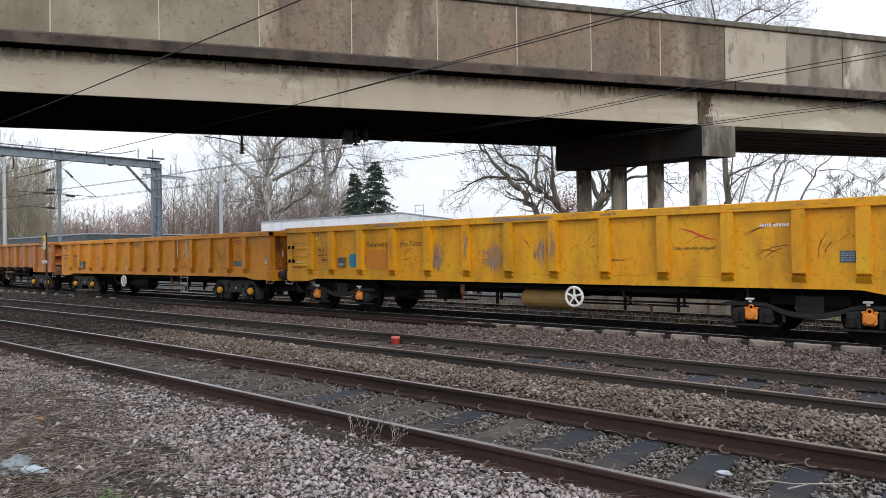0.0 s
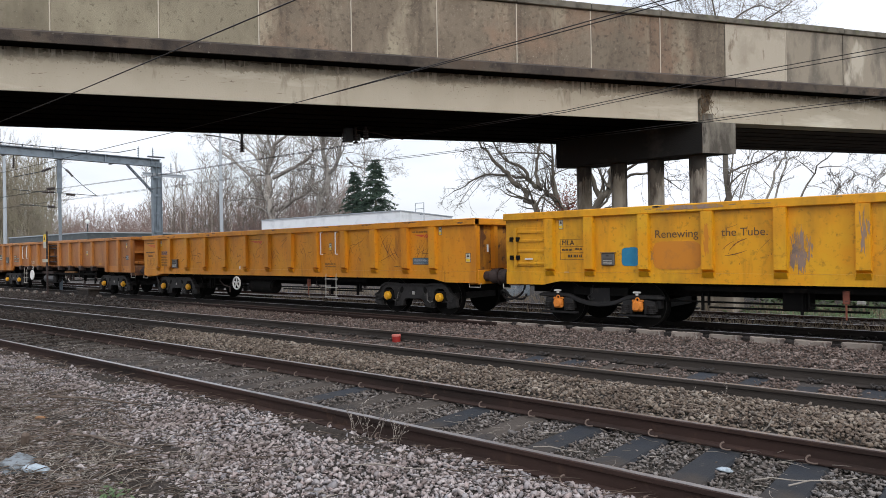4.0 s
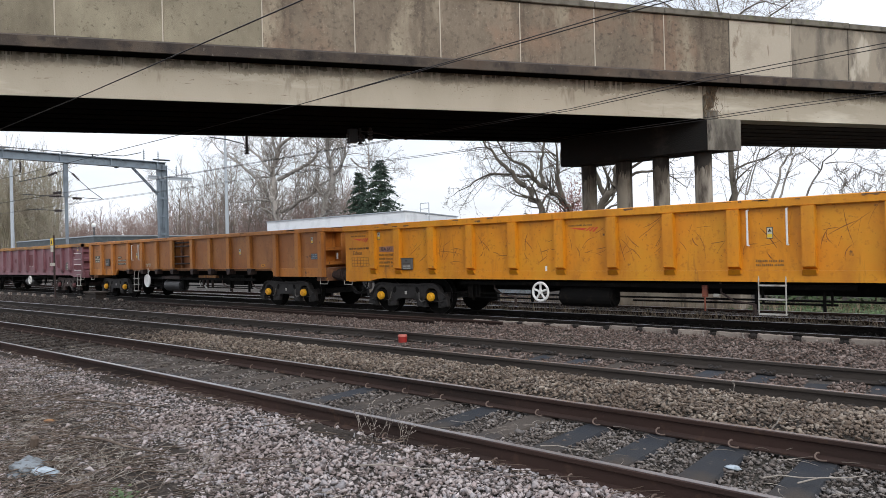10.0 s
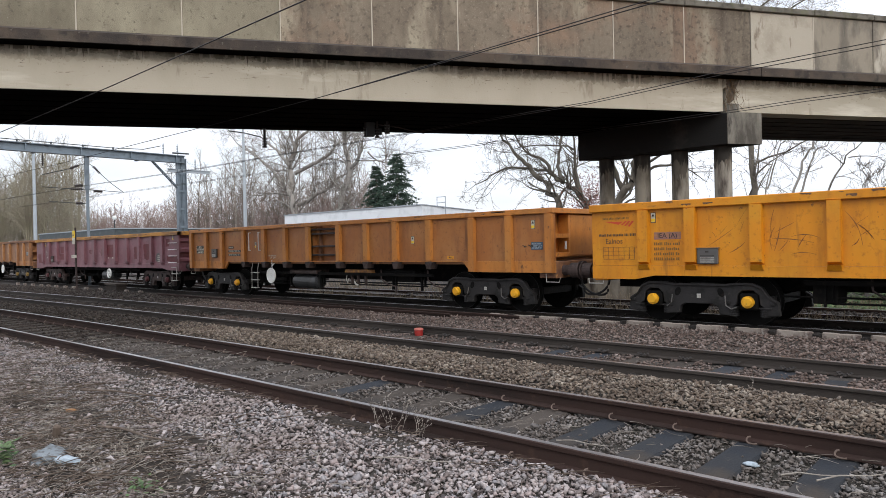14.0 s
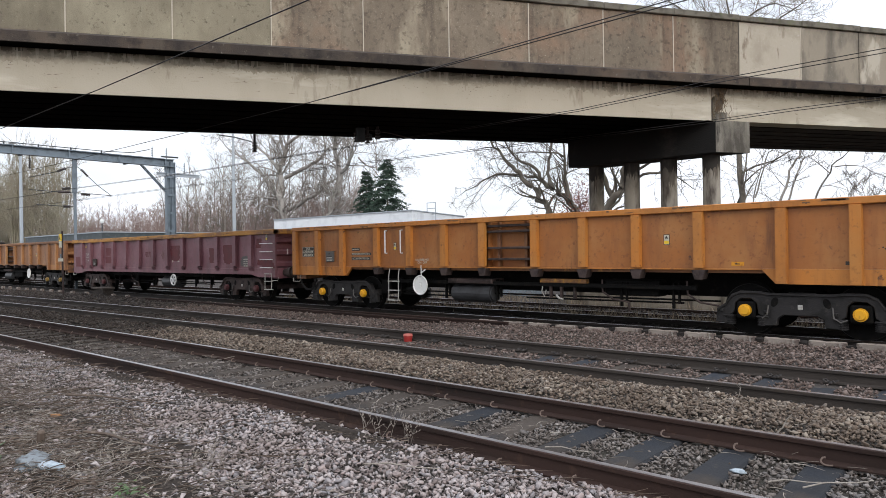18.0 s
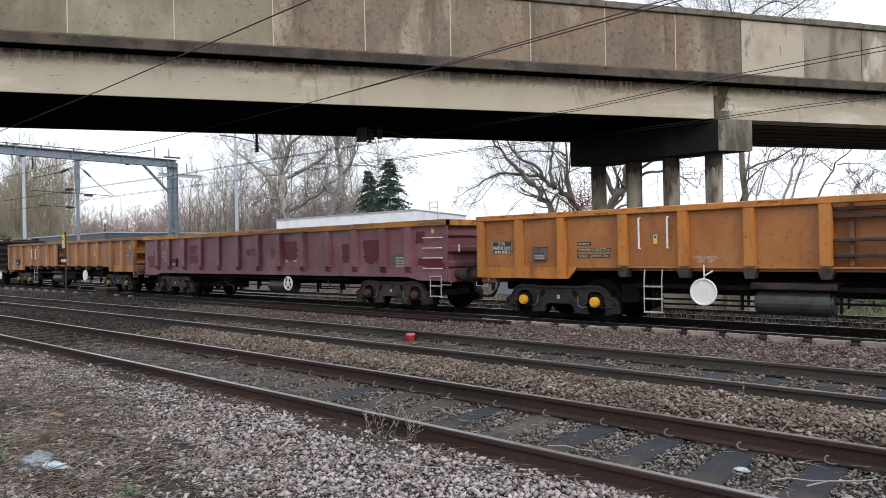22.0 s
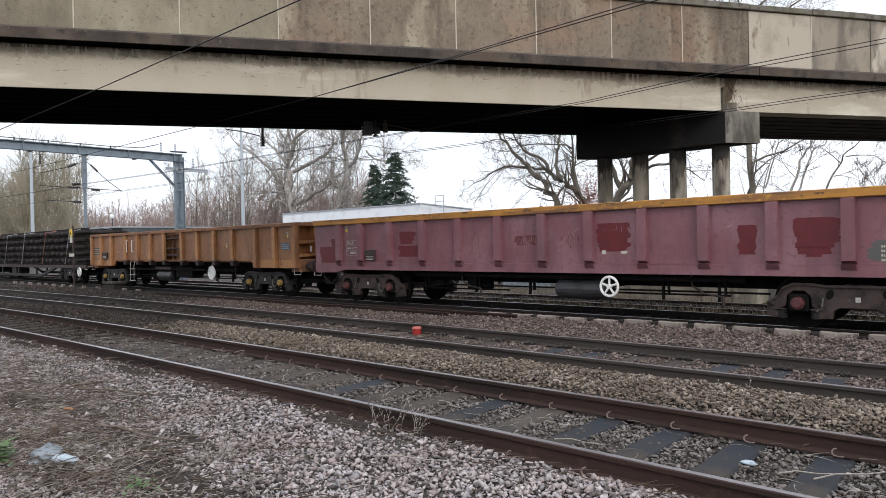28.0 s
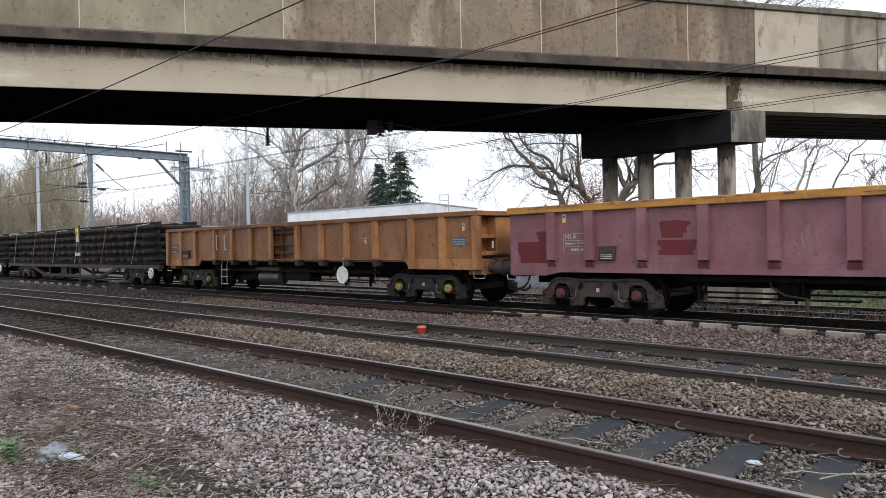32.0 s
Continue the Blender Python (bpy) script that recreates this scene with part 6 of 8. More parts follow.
def scatter(name, label, n, y0, y1, x_lo, x_hi, size, mat, seed, sleepers=None, lift=0.0, keep=None, wedge=True):
    """n angular stones strewn over a stretch of the plan that widens away from the near side."""
    rg = np.random.RandomState(seed)
    y = rg.uniform(y0, y1, n)
    lo = np.maximum(-4.5 * y - 0.8, x_lo)
    hi = np.minimum(-0.11 * y + 0.3, x_hi)
    x = hi - (hi - lo) * rg.uniform(0, 1, n) ** 1.15
    if not wedge:
        # the rest of the stretch, outside the wedge that the denser scatter covers
        x = rg.uniform(x_lo, x_hi, n)
        ok = (x > -0.11 * y + 0.28) | (x < -4.5 * y - 0.78) | (y < 1.2)
        x, y = x[ok], y[ok]
        n = len(x)
    if sleepers:
        first, step, top = sleepers
        off = np.abs((x - first + step / 2) % step - step / 2)
        ok = (off > 0.13) | (rg.uniform(0, 1, n) < 0.05 + np.clip((-x - 9) / 12, 0, 0.5))
        x, y = x[ok], y[ok]
    if keep is not None:
        ok = np.array([rg.uniform() < keep(a, b) for a, b in zip(x, y)])
        x, y = x[ok], y[ok]
    n = len(x)
    yb = y + np.array([bend(a) for a in x])
    z = np.array([ground_height(a, b) for a, b in zip(x, yb)])
    s = size * rg.uniform(0.5, 1.35, n) * (1 + 0.6 * rg.uniform(0, 1, n) ** 5)
    v = CUBE[None] * (1.04 + rg.uniform(-0.55, 0.44, (n, 8, 3)))
    pinch = rg.randint(0, 8, n)
    v[np.arange(n), pinch] *= 0.32
    v[np.arange(n), (pinch + 1) % 8] *= rg.uniform(0.55, 1.15, n)[:, None]
    v *= (s / 2)[:, None, None] * np.stack([rg.uniform(0.9, 1.5, n), rg.uniform(0.65, 1.1, n), rg.uniform(0.30, 0.66, n)], 1)[:, None, :]
    a, b, c = rg.uniform(0, math.tau, n), rg.normal(0, 0.5, n), rg.normal(0, 0.5, n)
    ca, sa, cb, sb, cc, sc = np.cos(a), np.sin(a), np.cos(b), np.sin(b), np.cos(c), np.sin(c)
    zero, one = np.zeros(n), np.ones(n)
    rz = np.stack([np.stack([ca, -sa, zero], 1), np.stack([sa, ca, zero], 1), np.stack([zero, zero, one], 1)], 1)
    rx = np.stack([np.stack([one, zero, zero], 1), np.stack([zero, cb, -sb], 1), np.stack([zero, sb, cb], 1)], 1)
    ry = np.stack([np.stack([cc, zero, sc], 1), np.stack([zero, one, zero], 1), np.stack([-sc, zero, cc], 1)], 1)
    v = np.einsum("nij,nkj->nki", rz @ rx @ ry, v)
    v += np.stack([x, yb, z + 0.12 * s + lift + rg.uniform(0, 0.42, n) * s], 1)[:, None, :]
    f = (CUBE_F[None] + 8 * np.arange(n)[:, None, None]).reshape(-1, 3)
    ob = big_mesh(name, v.reshape(-1, 3), f, mat)
    tagged(ob, label, "ballast", kind="stuff")


def debris(x, y):
    """1 in the clean stone, less towards the littered corner."""
    d = 0.55 * (x + 5.3) + 0.9 * (y - 2.6)
    patch = 0.9 * noise.noise((x * 0.9, y * 1.6, 5.0))
    dark = math.exp(-((x + 4.9) / 0.9) ** 2 - ((y - 2.35) / 0.28) ** 2)
    dark += 0.9 * math.exp(-((x + 6.2) / 0.8) ** 2 - ((y - 2.15) / 0.22) ** 2) + 0.7 * math.exp(-((x + 7.8) / 1.2) ** 2 - ((y - 2.9) / 0.25) ** 2)
    # the stones thin out towards the dirty strip along the near rail
    edge = min(1.0, max(0.0, (y - 3.62 + 0.12 * noise.noise((x * 1.5, 0, 8))) / 0.4)) * min(1.0, max(0.0, (-x - 2.6) / 1.5))
    return min(1.0, max(0.10, max(0.40, 0.62 + 0.6 * d + patch) - 0.6 * dark)) * (1 - 0.5 * edge)


scatter("ballast_stones", "loose pinkish grey ballast stones in the foreground", 62000, 1.2, 4.22, -20, 0.5, 0.037, M["stone_fresh"], 1, keep=debris)
scatter("ballast_stones", "grey ballast stones between the near rails", 20000, 4.3, 5.72, -13.5, 0.2, 0.032, M["stone_crib"], 2, (-33.953, 0.617, -0.09), 0.012)
scatter("ballast_stones", "brown ballast between the near rails further along, bridge shade in its colour", 9000, 4.3, 5.72, -27, -12.5, 0.036, M["stone_shaded"], 8, (-33.953, 0.617, -0.09), 0.012)
scatter("ballast_stones", "heaped brown ballast between the two near tracks", 30000, 5.84, 7.68, -14, 0.0, 0.039, M["stone_heap"], 3)
scatter("ballast_stones", "heaped ballast between the two near tracks further along, bridge shade in its colour", 10000, 5.84, 7.68, -36, -13, 0.046, M["stone_shaded"], 9)
scatter("ballast_stones", "dusty ballast between the rails of the second track", 10000, 7.82, 9.18, -17, -0.3, 0.038, M["stone_brown"], 4, (-39.54, 0.637, -0.123), 0.0)
scatter("ballast_stones", "ballast between the rails of the second track, bridge shade in its colour", 7000, 7.82, 9.18, -42, -16, 0.05, M["stone_shaded"], 10, (-39.54, 0.637, -0.123), 0.0)
scatter("ballast_stones", "fine brown ballast beside the train's track", 22000, 9.34, 12.22, -21, -0.3, 0.041, M["stone_brown"], 5)
scatter("ballast_stones", "fine ballast beside the train's track, bridge shade in its colour", 9000, 9.34, 12.22, -54, -20, 0.06, M["stone_shaded"], 11)
scatter("ballast_stones", "dark ballast under the train", 8000, 12.6, 18.4, -18, 1.0, 0.055, M["stone_oily_shaded"], 6)
scatter("ballast_stones", "loose ballast stones spread beside the near track", 11000, -1.2, 4.22, -5.5, 3.8, 0.085, M["stone_fresh"], 21, wedge=False)
scatter("ballast_stones", "ballast stones between the near rails further along", 5000, 4.3, 5.72, -1, 9, 0.042, M["stone_crib"], 22, (-33.953, 0.617, -0.09), 0.012, wedge=False)
scatter("ballast_stones", "heaped ballast between the tracks further along", 4000, 5.84, 7.68, -1, 9, 0.055, M["stone_heap"], 23, wedge=False)
scatter("ballast_stones", "ballast of the second track further along", 4000, 7.82, 12.22, -1, 9, 0.06, M["stone_brown"], 24, wedge=False)
scatter("path_grit", "small grit and chippings among the foreground stones", 34000, 1.2, 4.2, -20, 0.5, 0.022, M["stone_fresh"], 7)


def dirt_patch(x0, y0, rx, ry, seed):
    """A low uneven spread of bare dark earth among the stones."""
    bm = bmesh.new()
    rings, sides = 7, 40
    rows = []
    for i in range(rings + 1):
        row = []
        for k in range(sides):
            a = k * math.tau / sides
            r = i / rings * (1 + 0.45 * noise.noise((2 * math.cos(a), 2 * math.sin(a), seed)))
            x, y = x0 + rx * r * math.cos(a), y0 + ry * r * math.sin(a)
            z = ground_height(x, y) + 0.036 * (1 - (i / rings) ** 3) + 0.012 * noise.noise((x * 7, y * 7, seed)) - (0.03 if i == rings else 0)
            row.append(bm.verts.new((x, y, z)))
        rows.append(row)
    for p, q in zip(rows, rows[1:]):
        for k in range(sides):
            bm.faces.new((p[k], q[k], q[(k + 1) % sides], p[(k + 1) % sides]))
    tagged(part("bare_earth", bm, M["dirt"], None, "", True), "bare dark earth among stones and twigs", "earth", kind="stuff")


dirt_patch(-4.9, 2.32, 0.95, 0.24, 1)
dirt_patch(-6.0, 2.55, 0.7, 0.16, 2)
dirt_patch(-5.7, 1.85, 0.7, 0.16, 3)
dirt_patch(-7.6, 2.75, 0.9, 0.18, 4)
dirt_patch(-4.2, 2.05, 0.55, 0.13, 5)
dirt_patch(-8.8, 2.5, 0.9, 0.2, 6)
dirt_patch(-5.6, 2.9, 0.5, 0.12, 7)
for k in range(7):
    dirt_patch(-4.9 - 2.2 * k, 4.02 + bend(-4.9 - 2.2 * k), 0.95, 0.12, 20 + k)


def strew(name, label, n, region, mat, seed, length, radius, lift=0.02):
    """Thin curved stems lying on the ground."""
    rg = random.Random(seed)
    vs, fs = [], []
    for _ in range(n):
        x, y = region(rg)
        a = rg.gauss(0.2, 0.9)
        l = length * rg.uniform(0.3, 1.3)
        bendy = rg.uniform(-1.2, 1.2)
        z = ground_height(x, y) + lift + rg.uniform(0, 0.035)
        rise = rg.uniform(-0.05, 0.12) * l
        prev = None
        for k in range(5):
            t = k / 4
            p = Vector((x, y, z + rise * math.sin(t * 3)))
            r = radius * (1.1 - 0.7 * t) * rg.uniform(0.8, 1.2)
            base = len(vs)
            d = Vector((-math.sin(a), math.cos(a), 0))
            vs += [tuple(p + d * r), tuple(p - d * r * 0.5 + Vector((0, 0, r))), tuple(p - d * r * 0.5 - Vector((0, 0, r)))]
            if prev is not None:
                for q in range(3):
                    q2 = (q + 1) % 3
                    fs += [(prev + q, prev + q2, base + q2), (prev + q, base + q2, base + q)]
            prev = base
            x += math.cos(a) * l / 4
            y += math.sin(a) * l / 4
            a += bendy / 4
    ob = big_mesh(name, np.array(vs), np.array(fs), mat)
    tagged(ob, label, "twigs", kind="stuff")


def corner(rg):
    y = rg.triangular(1.4, 3.9, 2.0)
    return -rg.triangular(1.0, 4.5, 3.1) * y - 0.3, y


def along_rail(rg):
    return rg.uniform(-18, -1.0), rg.gauss(4.0, 0.12)


def crib(rg):
    return rg.uniform(-14, -1.0), rg.uniform(4.3, 5.7)


M["straw"] = material("pale_straw", (0.34, 0.305, 0.265), 0.85, 0, [((0.17, 0.145, 0.125), 4, 0.45, 0.6, ONE)], 0, 60, 0.35)
M["stick"] = material("dark_stick", (0.1013, 0.0743, 0.0567), 0.9, 0, [((0.1755, 0.1350, 0.1080), 6, 0.5, 0.65, ONE)], 0, 60, 0.3)
M["dead_leaf"] = material("dead_leaf", (0.125, 0.102, 0.088), 0.85, 0, [((0.23, 0.20, 0.175), 5, 0.5, 0.62, ONE)], 0, 60, 0.5)
strew("dry_stems", "pale dry stems and straw on the ground", 1250, corner, M["straw"], 11, 0.24, 0.0028)
strew("fallen_twigs", "dark fallen twigs among the stones", 1500, corner, M["stick"], 12, 0.34, 0.0042)
strew("dry_stems", "matted pale straw around the bare dirt", 170, lambda rg: (rg.gauss(-5.2, 1.0), rg.gauss(2.3, 0.35)), M["straw"], 15, 0.30, 0.003)
strew("dry_stems", "dry stems caught along the near rail", 420, along_rail, M["stick"], 13, 0.26, 0.0035)
strew("dry_stems", "dry stems between the near rails", 160, crib, M["straw"], 14, 0.22, 0.003, 0.05)


def leaves(name, label, n, region, mat, seed, size, lift=0.015, tall=0.02):
    rg = random.Random(seed)
    vs, fs = [], []
    for _ in range(n):
        x, y = region(rg)
        z = ground_height(x, y) + lift + rg.uniform(0, tall)
        a, s = rg.uniform(0, math.tau), size * rg.uniform(0.5, 1.3)
        c, d = Vector((math.cos(a), math.sin(a), rg.uniform(-0.4, 0.4))), Vector((-math.sin(a), math.cos(a), rg.uniform(-0.4, 0.4)))
        p = Vector((x, y, z))
        b = len(vs)
        vs += [tuple(p - c * s), tuple(p + d * s * 0.45), tuple(p + c * s + Vector((0, 0, s * 0.3))), tuple(p - d * s * 0.45), tuple(p + Vector((0, 0, s * rg.uniform(0.1, 0.5))))]
        fs += [(b, b + 3, b + 4), (b + 3, b + 2, b + 4), (b + 2, b + 1, b + 4), (b + 1, b, b + 4)]
    ob = big_mesh(name, np.array(vs), np.array(fs), mat)
    tagged(ob, label, "leaves", kind="stuff")


leaves("dead_leaves", "brown dead leaves strewn over the dirt", 3000, corner, M["dead_leaf"], 21, 0.024)


def spot(x0, y0, r):
    return lambda rg: (x0 + rg.gauss(0, r), y0 + rg.gauss(0, r * 0.6))


leaves("green_weeds", "low green weeds at the path's edge", 110, spot(-6.5, 1.70, 0.07), M["leaf"], 22, 0.034, 0.02, 0.17)
leaves("green_weeds", "small green weeds among dead leaves", 45, spot(-4.81, 2.08, 0.10), M["leaf"], 23, 0.026, 0.02, 0.08)


def weed(label, x, y, h, n, seed, mat):
    """A dead branching weed stalk."""
    rg = random.Random(seed)
    w = tagged(empty("dead_weed", pose(x, y, ground_height(x, y) - 0.02)), label, "weed", "dead weeds")
    for _ in range(n):
        bm = bmesh.new()
        ax, ay = rg.gauss(0, 0.35), rg.gauss(0, 0.35)
        p = Vector((rg.gauss(0, 0.06), rg.gauss(0, 0.04), 0))
        pts = [p]
        for k in range(4):
            pts.append(pts[-1] + Vector((ax, ay, 1)).normalized() * h / 4 * rg.uniform(0.7, 1.1) + Vector((rg.gauss(0, 0.012), rg.gauss(0, 0.012), 0)))
        tube(bm, pts, 0.0020, 4, 0.0011)
        for q in pts[2:]:
            for _ in range(3):
                e = q + Vector((rg.gauss(0, 0.4), rg.gauss(0, 0.4), rg.uniform(0.3, 0.9))).normalized() * h * rg.uniform(0.12, 0.25)
                tube(bm, [q, e], 0.0012, 3, 0.0008)
                if rg.random() < 0.5:
                    tube(bm, [e, e + Vector((0.008, 0.004, 0.012))], 0.0042, 4, 0.003)
        part("stalk", bm, mat, w)["kind"] = "stuff"
    return w


weed("dry branching weed beside the near rail", -4.35, 4.05, 0.34, 6, 1, M["straw"])
weed("dry branching weed beside the near rail", -4.1, 4.1, 0.28, 4, 2, M["straw"])
weed("thin dry weed among the stones", -4.95, 2.75, 0.22, 7, 3, M["straw"])
weed("thin dry weed among the stones", -5.5, 2.35, 0.2, 7, 4, M["straw"])
weed("thin dry weed among the stones", -6.6, 2.75, 0.22, 5, 5, M["stick"])
weed("pale dry stalk on the ballast heap", -2.35, 6.6, 0.3, 2, 6, M["straw"])


def litter():
    bm = bmesh.new()
    rg = random.Random(8)
    bmesh.ops.create_icosphere(bm, subdivisions=3, radius=0.105)
    for v in bm.verts:
        v.co = Vector((v.co.x * 1.15, v.co.y * 0.6, v.co.z * 0.32)) * (1 + 0.35 * noise.noise(v.co * 22))
    ob = part("crumpled_wrapper", bm, M["litter"], None, "", True)
    ob.matrix_basis = pose(-5.98, 1.985, ground_height(-5.98, 1.985) + 0.05, 0, 4, 20)
    tagged(ob, "crumpled bluish white plastic wrapper on the dirt", "litter")
    bm = bmesh.new()
    bmesh.ops.create_icosphere(bm, subdivisions=3, radius=0.19)
    for v in bm.verts:
        v.co = Vector((v.co.x * 1.0, v.co.y * 0.7, max(v.co.z, -0.05) * 0.35)) * (1 + 0.6 * noise.noise(v.co * 16 + Vector((4, 1, 0))))
    ob = part("torn_plastic_bag", bm, M["bag"], None, "", True)
    ob.matrix_basis = pose(-6.3, 1.96, ground_height(-6.3, 1.96) + 0.03, 0, 0, -30)
    tagged(ob, "torn pale grey plastic bag among twigs", "litter")
    bm = bmesh.new()
    bmesh.ops.create_icosphere(bm, subdivisions=2, radius=0.06)
    for v in bm.verts:
        v.co = Vector((v.co.x * 1.3, v.co.y * 0.8, v.co.z * 0.5)) * (1 + 0.5 * noise.noise(v.co * 25))
    ob = part("orange_peel", bm, material("orange_scrap", (0.24, 0.115, 0.045), 0.8, 0, [((0.14, 0.085, 0.05), 24, 0.5, 0.65, ONE)]), None, "", True)
    ob.matrix_basis = pose(-7.87, 2.68, ground_height(-7.87, 2.68) + 0.03, 0, 0, 10)
    tagged(ob, "orange scrap lying among the twigs", "litter")
    for x, y, l, a in ((-6.2, 2.6, 1.1, 8), (-6.9, 3.05, 0.9, -12), (-8.0, 3.3, 1.5, 18)):
        bm = bmesh.new()
        tube(bm, [(-l / 2, 0, 0), (-l / 5, 0.03, 0.02), (l / 5, -0.02, 0.025), (l / 2, 0.05, 0.0)], 0.014, 6, 0.007)
        ob = part("fallen_branch", bm, M["stick"])
        ob.matrix_basis = pose(x, y, ground_height(x, y) + 0.05, 0, 0, a)
        tagged(ob, "dark fallen branch on the dirt", "branch", "fallen branches")
    ob = part("tree_stump", boxed(-0.035, 0.035, -0.03, 0.03, -0.03, 0.15, bevel=0.018), M["stick"])
    ob.matrix_basis = pose(-6.95, 2.22, ground_height(-6.95, 2.22), 8, 14, 30)
    tagged(ob, "short rotten stump in the litter", "stump")


litter()


def red_marker():
    w = tagged(empty("red_marker", pose(-8.95, 9.08, -0.12)), "faded red plastic marker standing between the rails", "marker")
    bm = bmesh.new()
    disc(bm, (0, 0, 0.045), 0.075, 0.12, "z", 18, 0.085)
    part("body", bm, M["can"], w)
    bm = bmesh.new()
    disc(bm, (0, 0, 0.12), 0.09, 0.03, "z", 18, 0.082)
    part("rim", bm, M["can_top"], w, "pale worn rim")


red_marker()
for x, y, l, a in ((-1.06, 5.19, 0.55, 49), (-1.3, 5.05, 0.35, 30), (-2.9, 4.75, 0.4, 10), (-4.6, 5.1, 0.45, -20), (-3.6, 3.55, 0.6, 24), (-4.3, 3.2, 0.5, -30)):
    bm = bmesh.new()
    tube(bm, [(-l / 2, 0, 0), (-l / 6, 0.03, 0.012), (l / 5, -0.015, 0.014), (l / 2, 0.04, 0.0)], 0.006, 6, 0.003)
    ob = part("dry_stalk", bm, M["straw"])
    ob.matrix_basis = pose(x, y, ground_height(x, y) + 0.075, 0, 0, a)
    tagged(ob, "long pale dry stalk lying on the stones", "stalk", "dry stalks")
bm = bmesh.new()
tube(bm, [(0, 0, 0), (0.05, 0.01, 0.06), (0.14, 0.02, 0.17), (0.16, 0.03, 0.22), (0.21, 0.02, 0.29)], 0.008, 6, 0.004)
ob = part("dry_stalk", bm, M["straw"])
ob.matrix_basis = pose(-1.78, 6.0, ground_height(-1.78, 6.0) + 0.03, 0, 0, 0)
tagged(ob, "pale crooked stalk standing on the ballast heap", "stalk", "dry stalks")
bm = bmesh.new()
bmesh.ops.create_icosphere(bm, subdivisions=2, radius=0.05)
for v in bm.verts:
    v.co = Vector((v.co.x * 1.2, v.co.y * 0.8, v.co.z * 0.3)) * (1 + 0.5 * noise.noise(v.co * 26))
ob = part("plastic_scrap", bm, M["litter"], None, "", True)
ob.matrix_basis = pose(-1.70, 5.13, -0.075, 0, 0, 25)
tagged(ob, "small crumpled white plastic scrap on a sleeper", "litter")
ob = part("yellow_scrap", boxed(-0.06, 0.06, -0.03, 0.03, 0, 0.06, bevel=0.015), M["sign_yellow"])
ob.matrix_basis = pose(-15.7, 8.1, ground_height(-15.7, 8.1) + 0.01, 0, 0, 20)
tagged(ob, "small yellow scrap on the ballast", "litter")


# ---- rough growth beyond the tracks ----
def tufts(name, label, n, region, mat, seed, h):
    """Upright dry blades."""
    rg = random.Random(seed)
    vs, fs = [], []
    for _ in range(n):
        x, y = region(rg)
        z = ground_height(x, y) - 0.02
        l, a = h * rg.uniform(0.4, 1.2), rg.uniform(0, math.tau)
        lean = Vector((rg.gauss(0, 0.35), rg.gauss(0, 0.35), 1)).normalized() * l
        w = Vector((math.cos(a), math.sin(a), 0)) * rg.uniform(0.004, 0.01)
        b = len(vs)
        p = Vector((x, y, z))
        vs += [tuple(p - w), tuple(p + w), tuple(p + lean * 0.6 + w * 0.7), tuple(p + lean * 0.6 - w * 0.7), tuple(p + lean + Vector((lean.x, lean.y, -0.2 * l)) * 0.4)]
        fs += [(b, b + 1, b + 2), (b, b + 2, b + 3), (b + 3, b + 2, b + 4)]
    tagged(big_mesh(name, np.array(vs), np.array(fs), mat), label, "grass", kind="stuff")


tufts("dead_grass", "dead grass tufts along the far siding", 3200, lambda rg: (rg.uniform(-22, 3), rg.gauss(15.5, 0.25)), M["dead_grass"], 71, 0.28)
tufts("dead_grass", "dead grass beyond the siding", 3600, lambda rg: (rg.uniform(-26, 4), rg.uniform(18.2, 21)), M["dead_grass"], 72, 0.4)
leaves("brambles", "green bramble leaves beside the pier", 2600, lambda rg: (rg.triangular(-6.2, 3.0, -4.2), rg.uniform(18.6, 21.5)), M["leaf"], 73, 0.07, 0.02)


def bramble_heap():
    rg = random.Random(74)
    vs, fs = [], []
    for _ in range(5200):
        x, y = rg.uniform(-6, 4), rg.uniform(20.0, 23.0)
        p = Vector((x, y, -0.2 + rg.uniform(0, 1) ** 1.5 * (0.9 + 0.5 * noise.noise((x * 0.9, y, 2)))))
        a, s = rg.uniform(0, math.tau), rg.uniform(0.04, 0.09)
        c, d = Vector((math.cos(a), math.sin(a), rg.uniform(-0.6, 0.6))) * s, Vector((-math.sin(a), math.cos(a), rg.uniform(-0.6, 0.6))) * s * 0.6
        b = len(vs)
        vs += [tuple(p - c), tuple(p + d), tuple(p + c), tuple(p - d)]
        fs += [(b, b + 1, b + 2), (b, b + 2, b + 3)]
    tagged(big_mesh("bramble_bank", np.array(vs), np.array(fs), M["leaf"]), "low bank of green brambles beyond the siding", "brambles", kind="stuff")


bramble_heap()
def russet_bush():
    rg = random.Random(75)
    vs, fs = [], []
    for _ in range(2600):
        p = Vector((rg.gauss(-20.2, 0.7), 34.8 + rg.gauss(0, 0.6), abs(rg.gauss(3.7, 0.8))))
        a, s = rg.uniform(0, math.tau), rg.uniform(0.025, 0.055)
        c, d = Vector((math.cos(a), rg.uniform(-0.5, 0.5), math.sin(a))) * s, Vector((-math.sin(a), rg.uniform(-0.5, 0.5), math.cos(a))) * s * 0.7
        b = len(vs)
        vs += [tuple(p - c), tuple(p + d), tuple(p + c), tuple(p - d)]
        fs += [(b, b + 1, b + 2), (b, b + 2, b + 3)]
    tagged(big_mesh("russet_bush", np.array(vs), np.array(fs), M["russet_leaf"]), "bush keeping its russet dead leaves beside a tree", "bush", kind="stuff")


